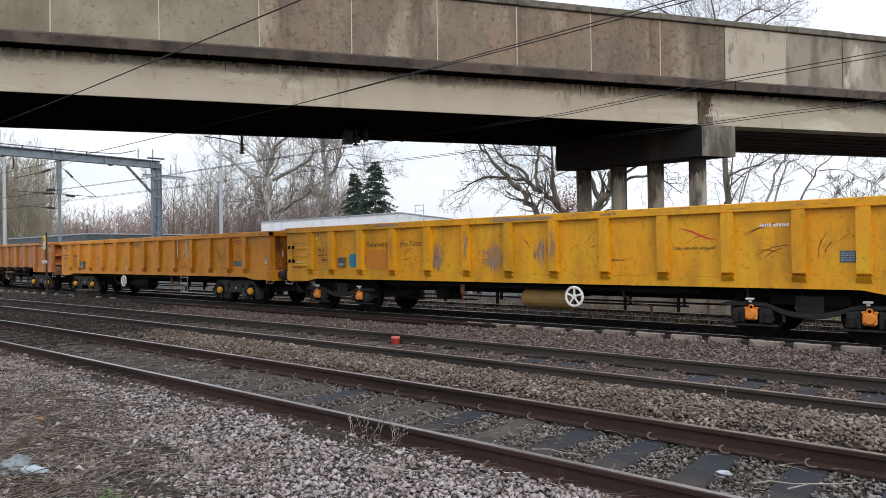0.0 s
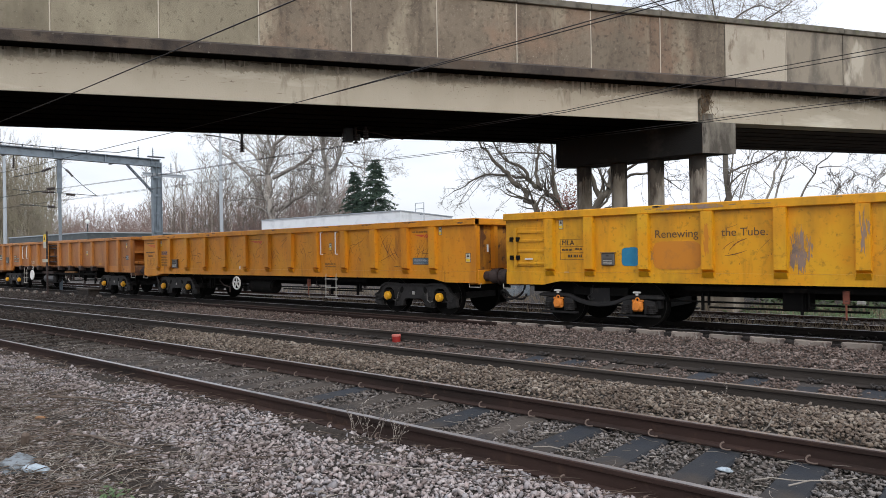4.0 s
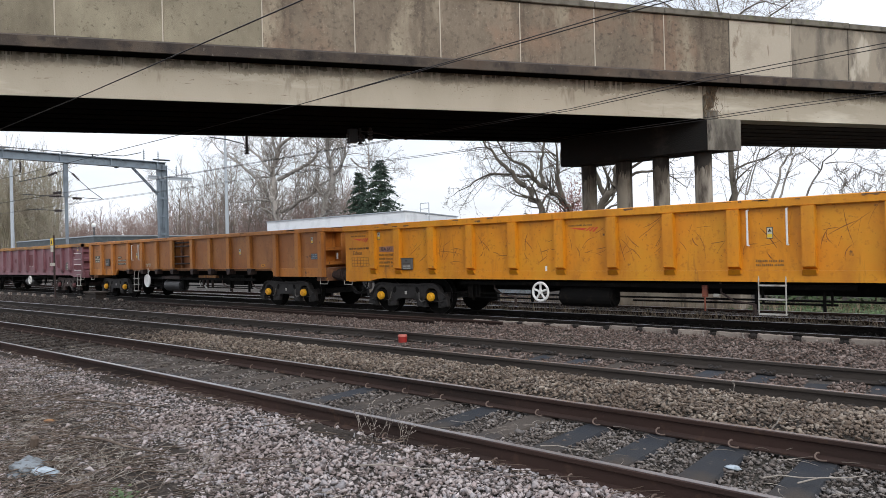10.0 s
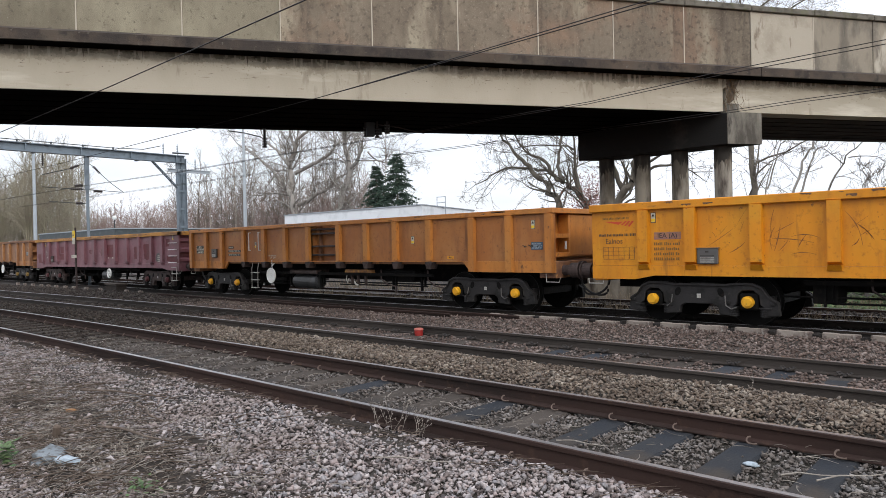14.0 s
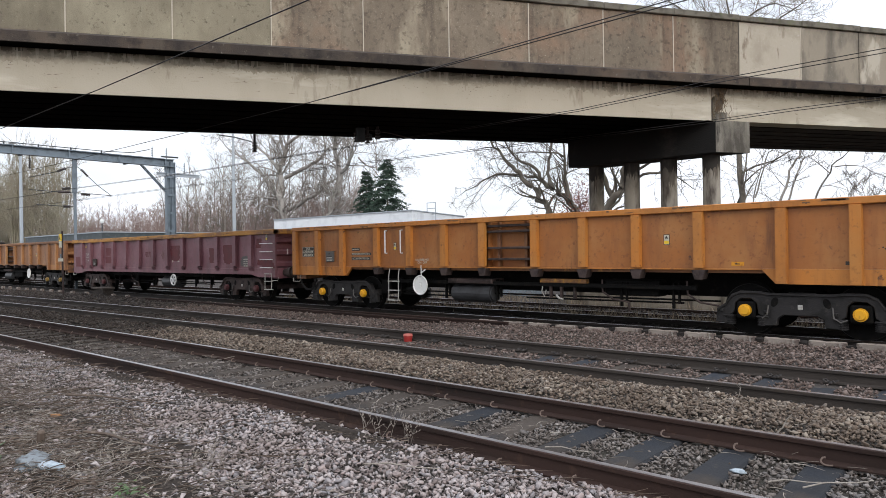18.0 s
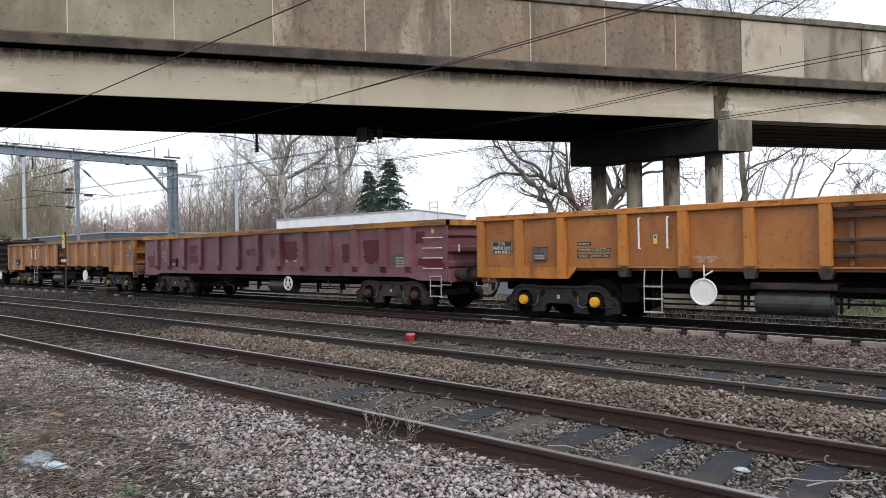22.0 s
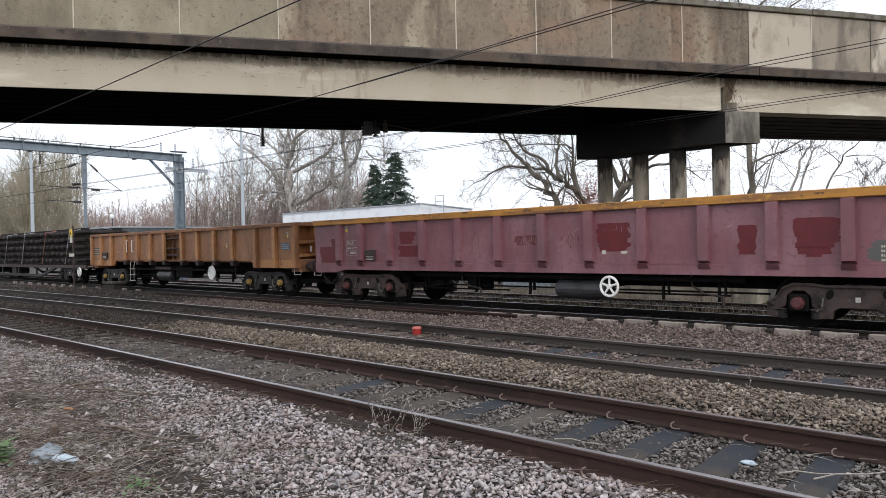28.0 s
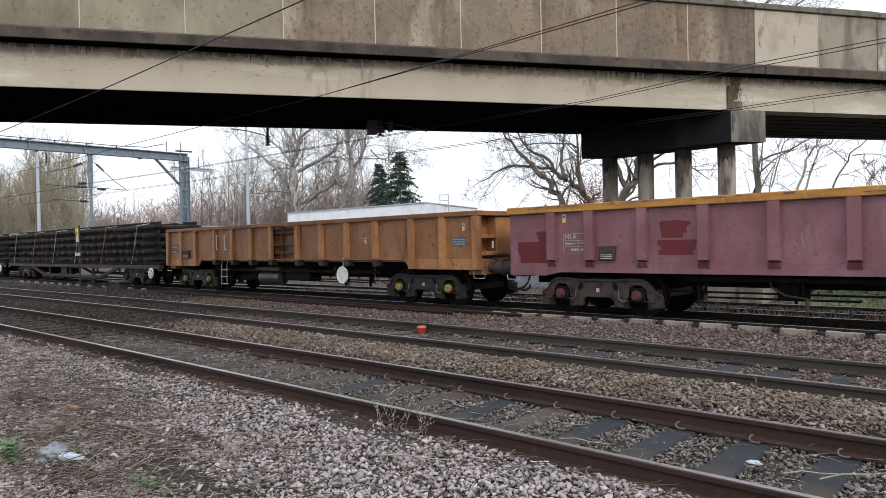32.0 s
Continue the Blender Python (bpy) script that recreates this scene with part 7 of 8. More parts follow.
russet_bush()
cab = tagged(empty("equipment_cabinet", pose(-15.6, 22.0, -0.25)), "low pale blue equipment cabinet beyond the siding", "cabinet")
part("body", boxed(-0.9, 0.9, -0.35, 0.35, 0, 0.92, bevel=0.02), M["litter"], cab)
part("lid", boxed(-0.94, 0.94, -0.39, 0.39, 0.922, 0.98, bevel=0.01), M["steel_pale"], cab)
trough = tagged(empty("cable_box", pose(-30.3, 12.2, -0.2)), "grey concrete cable box beside the train's track", "cable box")
part("body", boxed(-0.55, 0.55, -0.22, 0.22, 0.0, 0.33, bevel=0.015), M["sleeper_dusty"], trough)
part("lid", boxed(-0.6, 0.6, -0.26, 0.26, 0.332, 0.42, bevel=0.012), M["sleeper_dusty"], trough, "stained grey lid")
fen = tagged(empty("post_and_rail_fence", pose(-30, 23.4, -0.25)), "low weathered timber fence beyond the siding", "fence", kind="structure")
for i in range(14):
    part("post", boxed(2.4 * i - 0.06, 2.4 * i + 0.06, -0.06, 0.06, 0, 0.95, bevel=0.01), M["old_timber"], fen)
    for z in (0.35, 0.75):
        if i < 13:
            part("rail", boxed(2.4 * i + 0.062, 2.4 * i + 2.338, -0.03, 0.03, z - 0.05, z + 0.05), M["old_timber"], fen)


# ---- trees ----
class Growth:
    """Collects tapered limbs as triangles."""

    def __init__(self, seed):
        self.rg = random.Random(seed)
        self.v, self.f = [], []

    def limb(self, pts, r0, r1, sides):
        prev = None
        n = len(pts)
        for i, p in enumerate(pts):
            d = (pts[min(i + 1, n - 1)] - pts[max(i - 1, 0)])
            d = d.normalized() if d.length > 1e-6 else Vector((0, 0, 1))
            up = Vector((0, 1, 0)) if abs(d.y) < 0.9 else Vector((1, 0, 0))
            a = d.cross(up).normalized()
            b = d.cross(a)
            r = r0 + (r1 - r0) * i / (n - 1)
            base = len(self.v)
            for k in range(sides):
                q = p + r * (math.cos(k * math.tau / sides) * a + math.sin(k * math.tau / sides) * b)
                self.v.append((q.x, q.y, q.z))
            if prev is not None:
                for k in range(sides):
                    k2 = (k + 1) % sides
                    self.f += [(prev + k, prev + k2, base + k2), (prev + k, base + k2, base + k)]
            prev = base

    def smooth(self, pts, wobble):
        """A finer, gently crooked line through the points."""
        out = []
        for i in range(len(pts) - 1):
            p0, p1, p2, p3 = pts[max(i - 1, 0)], pts[i], pts[i + 1], pts[min(i + 2, len(pts) - 1)]
            for k in range(4):
                t = k / 4
                q = 0.5 * ((2 * p1) + (p2 - p0) * t + (2 * p0 - 5 * p1 + 4 * p2 - p3) * t * t + (3 * p1 - p0 - 3 * p2 + p3) * t ** 3)
                out.append(q + Vector([self.rg.gauss(0, wobble) for _ in range(3)]))
        return out + [pts[-1]]

    def sprout(self, twigs, line, r0, r1, n, length, depth, lift, droop=0.0, spread=0.8):
        """Side branches along a line; twigs: where the fine ones go."""
        rg = self.rg
        for _ in range(n):
            t = rg.uniform(0.15, 1.0) ** 0.8
            i = min(int(t * (len(line) - 1)), len(line) - 2)
            p = line[i].lerp(line[i + 1], t * (len(line) - 1) - i)
            d = (line[i + 1] - line[i]).normalized()
            side = Vector((rg.gauss(0, 1), rg.gauss(0, 0.7), rg.gauss(0, 1)))
            d = (d * 0.75 + side.normalized() * spread + Vector((0, 0, lift))).normalized()
            l = length * rg.uniform(0.5, 1.2) * (1.15 - 0.5 * t)
            pts, q = [p], p
            steps = 4
            for k in range(steps):
                d = (d + Vector((rg.gauss(0, 0.24), rg.gauss(0, 0.24), rg.gauss(0, 0.20) - droop * k))).normalized()
                q = q + d * l / steps
                pts.append(q)
            rr = max(0.009, (r0 + (r1 - r0) * t) * rg.uniform(0.24, 0.40))
            out = self if rr > 0.03 else twigs
            out.limb(pts, rr, rr * 0.4, 5 if rr > 0.03 else 3)
            if depth > 1:
                self.sprout(twigs, pts, rr, rr * 0.4, max(3, int(n * 0.62)), l * 0.55, depth - 1, lift * 0.6, droop, spread)

    def made(self, name, mat, parent, label="", kind=""):
        if not self.f:
            return None
        ob = big_mesh(name, np.array(self.v), np.array(self.f), mat, parent)
        if label:
            ob["label"] = label
        if kind:
            ob["kind"] = kind
        return ob


def limbs_tree(label, at, limbs, bark, twig, seed, n=9, length=2.0, depth=3, lift=0.25, droop=0.0, girth=0.8):
    """limbs: (start radius, end radius, ((x, z), ...)) in the tree's own upright plane."""
    t = tagged(empty("tree", pose(*at)), label, "tree", "bare trees")
    g, tw = Growth(seed), Growth(seed + 100)
    for r0, r1, line in limbs:
        y = g.rg.uniform(-0.3, 0.3)
        slope = g.rg.uniform(-0.35, 0.35)
        pts = [Vector((x, y * min(1, k) + slope * k * 0.8, z)) for k, (x, z) in enumerate(line)]
        line3 = g.smooth(pts, r1 * 0.5)
        g.limb(line3, r0 * girth, r1 * girth * (0.85 if r1 > 0.1 else 0.3), 8)
        g.sprout(tw, line3, r0 * girth, r1 * girth, n, length, depth, lift, droop)
    g.made("trunk", bark, t, "trunk and crooked main limbs")
    tw.made("crown", twig, t, "fine bare twigs")
    return t


limbs_tree("big bare tree with pale bark and a crooked crown", (-58.06, 42, -0.3), [
    (0.55, 0.4, ((-0.01, 1.16), (-0.1, 4.35), (-1.06, 7.72))),
    (0.4, 0.22, ((-1.06, 7.72), (-1.67, 10.29), (-0.91, 12.15), (-0.3, 13.07))),
    (0.22, 0.06, ((-0.3, 13.07), (1.16, 13.64), (2.14, 14.77), (1.92, 16.79), (3.37, 18.8))),
    (0.2, 0.06, ((-0.9, 12.44), (-2.04, 14.16), (-1.47, 16.14), (-2.9, 18.73))),
    (0.26, 0.08, ((-0.7, 9.62), (2.65, 10.46), (4.47, 11.01), (5.2, 11.87), (4.72, 13.31), (5.48, 15.14))),
    (0.25, 0.07, ((-2.25, 7.85), (-4.24, 9.91), (-7.39, 12.04), (-10.18, 13.46), (-12.48, 15.47))),
    (0.22, 0.06, ((-1.67, 10.29), (-3.84, 12.28), (-5.92, 13.54), (-7.26, 15.74))),
    (0.27, 0.16, ((-0.13, 6.26), (2.54, 7.08), (4.64, 8.06), (5.89, 8.68))),
    (0.15, 0.05, ((-1.27, 7.32), (-4.83, 7.84), (-8.66, 7.78), (-12.13, 8.64))),
], M["bark_pale"], M["twig"], 31, n=17, length=4.6, girth=0.84)
limbs_tree("bare pale-barked tree with a forked stem", (-50.23, 41, -0.3), [
    (0.45, 0.32, ((-0.17, 1.14), (0.28, 5.11), (0.91, 7.02))),
    (0.32, 0.16, ((0.91, 7.02), (1.46, 9.07), (1.11, 10.99), (1.32, 12.54), (1.79, 14.92))),
    (0.24, 0.1, ((1.46, 9.07), (2.98, 9.76), (3.86, 10.69), (3.81, 11.67), (2.35, 12.25))),
    (0.1, 0.05, ((3.85, 10.39), (4.88, 9.43), (6.78, 9.15), (7.96, 8.65))),
    (0.16, 0.07, ((0.92, 7.18), (-0.71, 8.2), (-0.91, 7.04))),
    (0.14, 0.04, ((0.29, 5.53), (1.91, 5.45), (3.07, 4.72))),
    (0.18, 0.05, ((1.31, 12.38), (0.56, 14.32), (-1.05, 16.42))),
], M["bark_pale"], M["twig"], 32, n=15, length=4.0, girth=0.84)
limbs_tree("bare spreading tree beside the bridge pier", (-21.91, 34, -0.3), [
    (0.36, 0.26, ((0.19, 1.18), (-0.06, 4.1), (-0.98, 5.49))),
    (0.26, 0.1, ((-0.98, 5.49), (-1.77, 6.37), (-2.59, 7.23), (-3.55, 8.49), (-4.4, 10.26))),
    (0.36, 0.22, ((1.88, 1.17), (1.58, 4.14), (0.47, 5.28))),
    (0.22, 0.12, ((0.47, 5.28), (-0.57, 5.93), (-1.9, 6.38))),
    (0.13, 0.06, ((-1.9, 6.38), (-3.6, 6.46), (-5.09, 5.94), (-6.51, 5.32))),
    (0.18, 0.06, ((-0.29, 5.9), (-0.79, 6.72), (-1.88, 7.26), (-2.82, 8.4), (-3.52, 9.78))),
    (0.2, 0.08, ((0.47, 5.28), (-0.2, 6.33), (-0.26, 7.43), (-0.24, 8.33), (0.38, 9.89))),
    (0.22, 0.08, ((1.59, 4.56), (1.24, 5.88), (1.38, 7.25), (1.31, 8.78))),
    (0.1, 0.04, ((1.27, 7.1), (0.52, 7.41), (-2.16, 7.64), (-4.02, 7.38))),
    (0.1, 0.03, ((-0.91, 4.88), (-2.13, 5.2), (-2.84, 5.7))),
], M["bark"], M["twig_dark"], 33, n=11, length=2.9, girth=0.66)
limbs_tree("bare tree with ivy on its stem behind the columns", (-17.55, 33, -0.3), [
    (0.38, 0.3, ((-0.5, 1.18), (0.05, 3.74), (0.89, 4.88))),
    (0.3, 0.16, ((0.89, 4.88), (1.55, 6.15), (2.04, 7.4), (2.53, 9.06), (3.46, 11.17), (4.35, 13.21))),
    (0.2, 0.1, ((0.39, 4.47), (-0.07, 5.85), (-0.37, 7.7), (0.35, 10.3), (1.68, 13.27))),
    (0.13, 0.05, ((1.21, 5.15), (2.46, 5.63), (3.64, 5.38), (4.76, 4.6))),
    (0.12, 0.05, ((1.54, 5.71), (3.07, 6.28), (4.22, 5.75))),
], M["bark"], M["twig_dark"], 34, n=8, length=2.6, girth=0.70)
limbs_tree("slender bare tree beyond the bridge", (-11.16, 36, -0.3), [
    (0.16, 0.1, ((-0.14, 1.08), (0.13, 4.26), (0.63, 6.64))),
    (0.1, 0.04, ((0.63, 6.64), (0.55, 9.66), (0.19, 12.27), (-0.61, 13.89))),
    (0.12, 0.05, ((0.27, 4.19), (0.75, 6.12), (1.23, 6.63), (1.94, 8.05))),
    (0.09, 0.04, ((0.48, 5.45), (-1.03, 6.02), (-1.59, 6.51))),
], M["bark_pale"], M["twig"], 35, n=9, length=2.4, girth=0.36)
limbs_tree("slender forked bare tree beyond the bridge", (-10.04, 36, -0.3), [
    (0.2, 0.13, ((-0.32, 1.08), (0.26, 4.26), (0.79, 5.68), (1.05, 6.47))),
    (0.13, 0.05, ((1.05, 6.47), (1.22, 9.35), (0.89, 12.14), (-0.37, 13.55))),
    (0.17, 0.08, ((0.5, 3.14), (0.69, 4.23), (1.12, 5.84), (1.79, 6.39), (2.77, 8.3))),
], M["bark_pale"], M["twig"], 36, n=9, length=2.4, girth=0.36)
limbs_tree("leaning slender bare tree beyond the bridge", (-9.07, 37, -0.3), [
    (0.15, 0.08, ((-0.26, 1.05), (0.8, 4.29), (1.5, 5.57), (2.27, 6.19), (3.42, 7.15))),
    (0.08, 0.03, ((1.5, 5.57), (2.49, 5.55), (2.94, 5.24))),
    (0.08, 0.03, ((1.3, 5.26), (0.58, 6.01), (0.08, 6.21))),
], M["bark_pale"], M["twig"], 37, n=9, length=2.2, girth=0.38)
limbs_tree("tall bare tree whose crown rises above the bridge", (-14.96, 46, -0.3), [
    (0.4, 0.25, ((-0.0, 0.87), (0.17, 6.55), (-0.17, 12.1))),
    (0.25, 0.08, ((-0.17, 12.1), (-0.45, 16.21), (-0.94, 19.3))),
    (0.18, 0.06, ((-0.17, 12.1), (1.28, 15.09), (3.29, 16.38), (4.56, 17.09))),
    (0.18, 0.06, ((-0.22, 13.21), (-1.93, 16.17), (-3.82, 18.35), (-5.83, 19.85))),
    (0.14, 0.05, ((-0.47, 15.47), (0.96, 16.6), (2.49, 16.94), (3.92, 15.88))),
    (0.12, 0.05, ((-0.31, 14.33), (-1.54, 16.84), (-2.26, 18.52))),
], M["bark"], M["twig"], 38, n=13, length=4.0, girth=0.6)



def wood(name, label, n, x0, x1, y0, y1, h0, h1, twig, seed, stems=1, birch=0.0, upright=0.8, nt=18, tl=0.32, fine=0.014, fan=0.2, right=-1.08):
    """A far belt of bare trees, too many to count."""
    g, b = Growth(seed), Growth(seed + 50)
    rg = g.rg
    for _ in range(n):
        x, y = rg.uniform(x0, x1), rg.uniform(y0, y1)
        if x > right * y:
            continue
        h = rg.uniform(h0, h1)
        for _ in range(stems):
            lean = rg.gauss(0, 0.1 if stems == 1 else fan)
            pts = [Vector((x + rg.gauss(0, 0.25) + lean * h * k / 5, y, -0.3 + h * k / 5)) for k in range(6)]
            r = h * 0.0055
            (b if rg.random() < birch else g).limb(pts, r, r * 0.25, 4)
            for _ in range(nt):
                t = rg.uniform(0.22, 1.0)
                i = min(int(t * 5), 4)
                p = pts[i].lerp(pts[i + 1], t * 5 - i)
                l = h * tl * (1.15 - 0.75 * t) * rg.uniform(0.6, 1.2)
                d = Vector((rg.gauss(0, 0.7), rg.gauss(0, 0.4), upright)).normalized()
                q = p + d * l * 0.5
                e = q + (d + Vector((rg.gauss(0, 0.4), 0, rg.gauss(0.1, 0.3)))).normalized() * l * 0.5
                g.limb([p, q, e], r * 0.38, fine, 3)
                for _ in range(7):
                    w = (d + Vector((rg.gauss(0, 0.6), rg.gauss(0, 0.4), rg.gauss(0.1, 0.4)))).normalized() * l * rg.uniform(0.25, 0.55)
                    s = p.lerp(e, rg.uniform(0.3, 1.0))
                    g.limb([s, s + w], fine, fine * 0.5, 3)
    tagged(g.made(name, twig, None), label, "woods", kind="stuff")
    if birch:
        tagged(b.made("birch_stems", M["birch"], None), "pale birch stems in the far woods", "woods", kind="stuff")


wood("far_woods", "far belt of bare reddish birch woods", 520, -280, -38, 60, 95, 8, 13.5, M["twig_red"], 41, 1, 0.12, nt=15, fine=0.013)
wood("far_woods", "reddish brown birch thicket behind the yard", 520, -210, -56, 58, 78, 6.0, 12.0, M["twig_red"], 48, 1, 0.08, nt=13, fine=0.018)
wood("far_woods", "pale bare birches behind the yard", 60, -100, -54, 46, 57, 10, 17, M["twig"], 42, 1, 0.45, nt=24, tl=0.26, fine=0.010)
wood("willow_thicket", "tall greenish bare willows at the yard's edge", 105, -235, -98, 34, 52, 12, 19, M["twig_green"], 43, 3, 0.0, 0.6, 30, 0.34, 0.012, 0.24, -2.75)
wood("far_woods", "low bare bushes beyond the shed", 34, -60, -8, 55, 80, 1.5, 4.0, M["twig_red"], 44, 2, right=9)
wood("far_woods", "bare bushes beyond the bridge", 9, -10, 8, 46, 60, 4, 7, M["twig"], 45, 3, right=9)
wood("scrub", "brown scrub behind the shed", 80, -70, -36, 44.5, 54, 3, 7, M["twig_red"], 46, 3)
wood("hedge", "dense low hedge beyond the siding", 36, -34, 12, 25.5, 28, 1.6, 2.9, M["twig"], 47, 4, 0.0, 0.5, 12, 0.4, 0.012, 0.4, 9)



def conifer(label, at, h, r, seed):
    """A dark conifer of drooping layered sprays."""
    t = tagged(empty("conifer", pose(*at)), label, "tree", "conifers")
    g = Growth(seed)
    rg = g.rg
    g.limb([Vector((0, 0, 0)), Vector((0.05, 0, h * 0.5)), Vector((0, 0, h))], h * 0.02, 0.02, 7)
    g.made("trunk", M["bark"], t)
    vs, fs = [], []
    tiers = 44
    for i in range(tiers):
        k = (i + rg.random()) / tiers
        for _ in range(8):
            a = rg.uniform(0, math.tau)
            reach = (r * (1.0 - k) ** 0.75 * (0.55 + 0.45 * min(1, k * 5)) * rg.triangular(0.2, 1.55, 0.75) + 0.10)
            out = Vector((math.cos(a), math.sin(a), 0))
            side = Vector((-math.sin(a), math.cos(a), 0))
            up = rg.uniform(-0.1, 0.6)
            for _ in range(int(10 + 22 * reach)):
                s = rg.uniform(0.12, 1.0)
                p = out * reach * s + Vector((0, 0, h * (0.03 + 0.97 * k) + up * reach * s - 0.5 * reach * s * s)) + side * rg.gauss(0, 0.10 * reach * s + 0.03)
                d = (out * rg.uniform(0.2, 1) + side * rg.gauss(0, 0.6) + Vector((0, 0, rg.uniform(-0.9, 0.3)))).normalized() * rg.uniform(0.14, 0.36)
                w = d.cross(Vector((rg.gauss(0, 1), rg.gauss(0, 1), 1))).normalized() * rg.uniform(0.02, 0.05)
                b = len(vs)
                vs += [tuple(p - w), tuple(p + w), tuple(p + d), tuple(p + d * 0.4 + Vector((0, 0, 0.05)))]
                fs += [(b, b + 1, b + 3), (b + 1, b + 2, b + 3), (b, b + 3, b + 2)]
    big_mesh("crown", np.array(vs), np.array(fs), M["needle"], t)["label"] = "dense dark green sprays"
    return t


conifer("dark green conifer behind the shed", (-39.53, 38, -0.3), 9.22, 3.0, 51)
conifer("shorter dark green conifer behind the shed", (-42.64, 38.6, -0.3), 8.60, 2.5, 52)



# ---- writing, labels, scrapes and small fittings on the wagons ----
M["faint_ink"] = material("faint_brown_ink", (0.20, 0.10, 0.02), 0.6)
M["pale_faint"] = material("faded_pale_paint", (0.34, 0.22, 0.20), 0.65, 0, [((0.22, 0.11, 0.11), 9, 0.45, 0.6, ONE)])
M["faded_orange"] = material("faded_orange", (0.56, 0.20, 0.010), 0.55, 0, [((0.46, 0.17, 0.02), 4, 0.5, 0.66, ONE)])
M["bare_grey"] = material("bare_grey_steel", (0.30, 0.20, 0.15), 0.55, 0.1, [((0.45, 0.22, 0.03), 9, 0.50, 0.62, (1, 1, 0.3)), ((0.16, 0.12, 0.10), 5, 0.5, 0.7, ONE)])
M["tag_mauve"] = material("mauve_label", (0.27, 0.13, 0.10), 0.6, 0, [((0.40, 0.19, 0.06), 9, 0.5, 0.66, ONE)])
M["brown_ink"] = material("worn_brown_ink", (0.10, 0.055, 0.025), 0.6)
M["rust_valve"] = material("rusty_valve", (0.20, 0.055, 0.03), 0.7, 0, [((0.09, 0.035, 0.025), 14, 0.5, 0.66, ONE)])
M["rust_wash"] = material("rust_wash", (0.26, 0.125, 0.045), 0.75, 0, [((0.13, 0.06, 0.03), 5, 0.46, 0.62, ONE), ((0.50, 0.24, 0.02), 8, 0.54, 0.66, ONE)], 0.2, 30)
M["gouge"] = material("rust_gouge", (0.215, 0.082, 0.018), 0.8, 0, [((0.10, 0.042, 0.018), 12, 0.5, 0.65, ONE)])


def plain_tag(parent, x, z, w, h, mat):
    return part("tag", boxed(x - w / 2, x + w / 2, SIDE - 0.005, SIDE - 0.001, z - h / 2, z + h / 2), mat, parent)


def outline(parent, x, z, w, h, mat, lines=(), y=SIDE - 0.001):
    bm = bmesh.new()
    y0, y1, t = y - 0.003, y, 0.006
    box(bm, x - w / 2, x + w / 2, y0, y1, z - h / 2, z - h / 2 + t)
    box(bm, x - w / 2, x + w / 2, y0, y1, z + h / 2 - t, z + h / 2)
    box(bm, x - w / 2, x - w / 2 + t, y0, y1, z - h / 2, z + h / 2)
    box(bm, x + w / 2 - t, x + w / 2, y0, y1, z - h / 2, z + h / 2)
    for k in lines:
        zz = z + h * (0.5 - k)
        box(bm, x - w / 2, x + w / 2, y0, y1, zz - t / 2, zz + t / 2)
    return part("stencil_frame", bm, mat, parent)


def stencil_box(parent, x, z, w, h, text, mat=None):
    mat = mat or M["ink"]
    if h < 0.2:
        part("tag", boxed(x - w / 2, x + w / 2, SIDE - 0.004, SIDE - 0.001, z - h / 2, z + h / 2), M["tag_mauve"], parent, "faded mauve label")
        lettering(text, h * 0.95, x, z, mat, parent)
        return
    outline(parent, x, z, w, h, mat, (0.36, 0.66))
    lettering(text, h * 0.36, x - w * 0.17, z + h * 0.32, mat, parent)
    bars(parent, x - w * 0.2, z - h * 0.01, w * 0.45, h * 0.16, 1, mat)
    bars(parent, x + w * 0.28, z + h * 0.02, w * 0.3, h * 0.14, 1, mat)
    bars(parent, x + w * 0.12, z - h * 0.32, w * 0.6, h * 0.22, 1, mat)


def grid_box(parent, x, z, w, h):
    outline(parent, x, z, w, h, M["brown_ink"], (0.33, 0.66))
    bm = bmesh.new()
    for k in range(1, 6):
        xx = x - w / 2 + w * k / 6
        box(bm, xx - 0.003, xx + 0.003, SIDE - 0.004, SIDE - 0.001, z - h / 2, z + h / 2)
    part("stencil_grid", bm, M["brown_ink"], parent)


def rail_logo(parent, x, z, w, h):
    """A plain bar of writing over a red wedge with rays."""
    bars(parent, x - 0.04 * w, z + 0.32 * h, w * 0.85, h * 0.3, 1, M["faint_ink"])
    bm = bmesh.new()
    y0, y1 = SIDE - 0.005, SIDE - 0.001
    prism(bm, [(x - w * 0.42, z + h * 0.08), (x + w * 0.05, z + h * 0.02), (x + w * 0.2, z + h * 0.02), (x + w * 0.05, z - h * 0.22)], "y", y0, y1)
    for k in range(3):
        a = x + w * (0.14 + 0.11 * k)
        prism(bm, [(a - w * 0.01, z - h * (0.24 + 0.07 * k)), (a + w * 0.12, z + h * 0.06), (a + w * 0.19, z + h * 0.06), (a + w * 0.045, z - h * (0.28 + 0.07 * k))], "y", y0, y1)
    part("logo_shape", bm, M["logo_red"], parent, "red wedge with rays")


def swoosh(parent, x, z, w, h):
    bm = bmesh.new()
    top, low = [], []
    for k in range(13):
        t = k / 12
        zz = z + h * (0.42 - 0.84 * (t * t * (3 - 2 * t)))
        th = 0.028 * math.sin(math.pi * min(1, max(0.06, t))) + 0.012
        top.append((x - w / 2 + w * t, zz + th / 2))
        low.append((x - w / 2 + w * t, zz - th / 2))
    prism(bm, top + low[::-1], "y", SIDE - 0.005, SIDE - 0.001)
    part("logo_shape", bm, M["logo_red"], parent, "red ribbon shape")


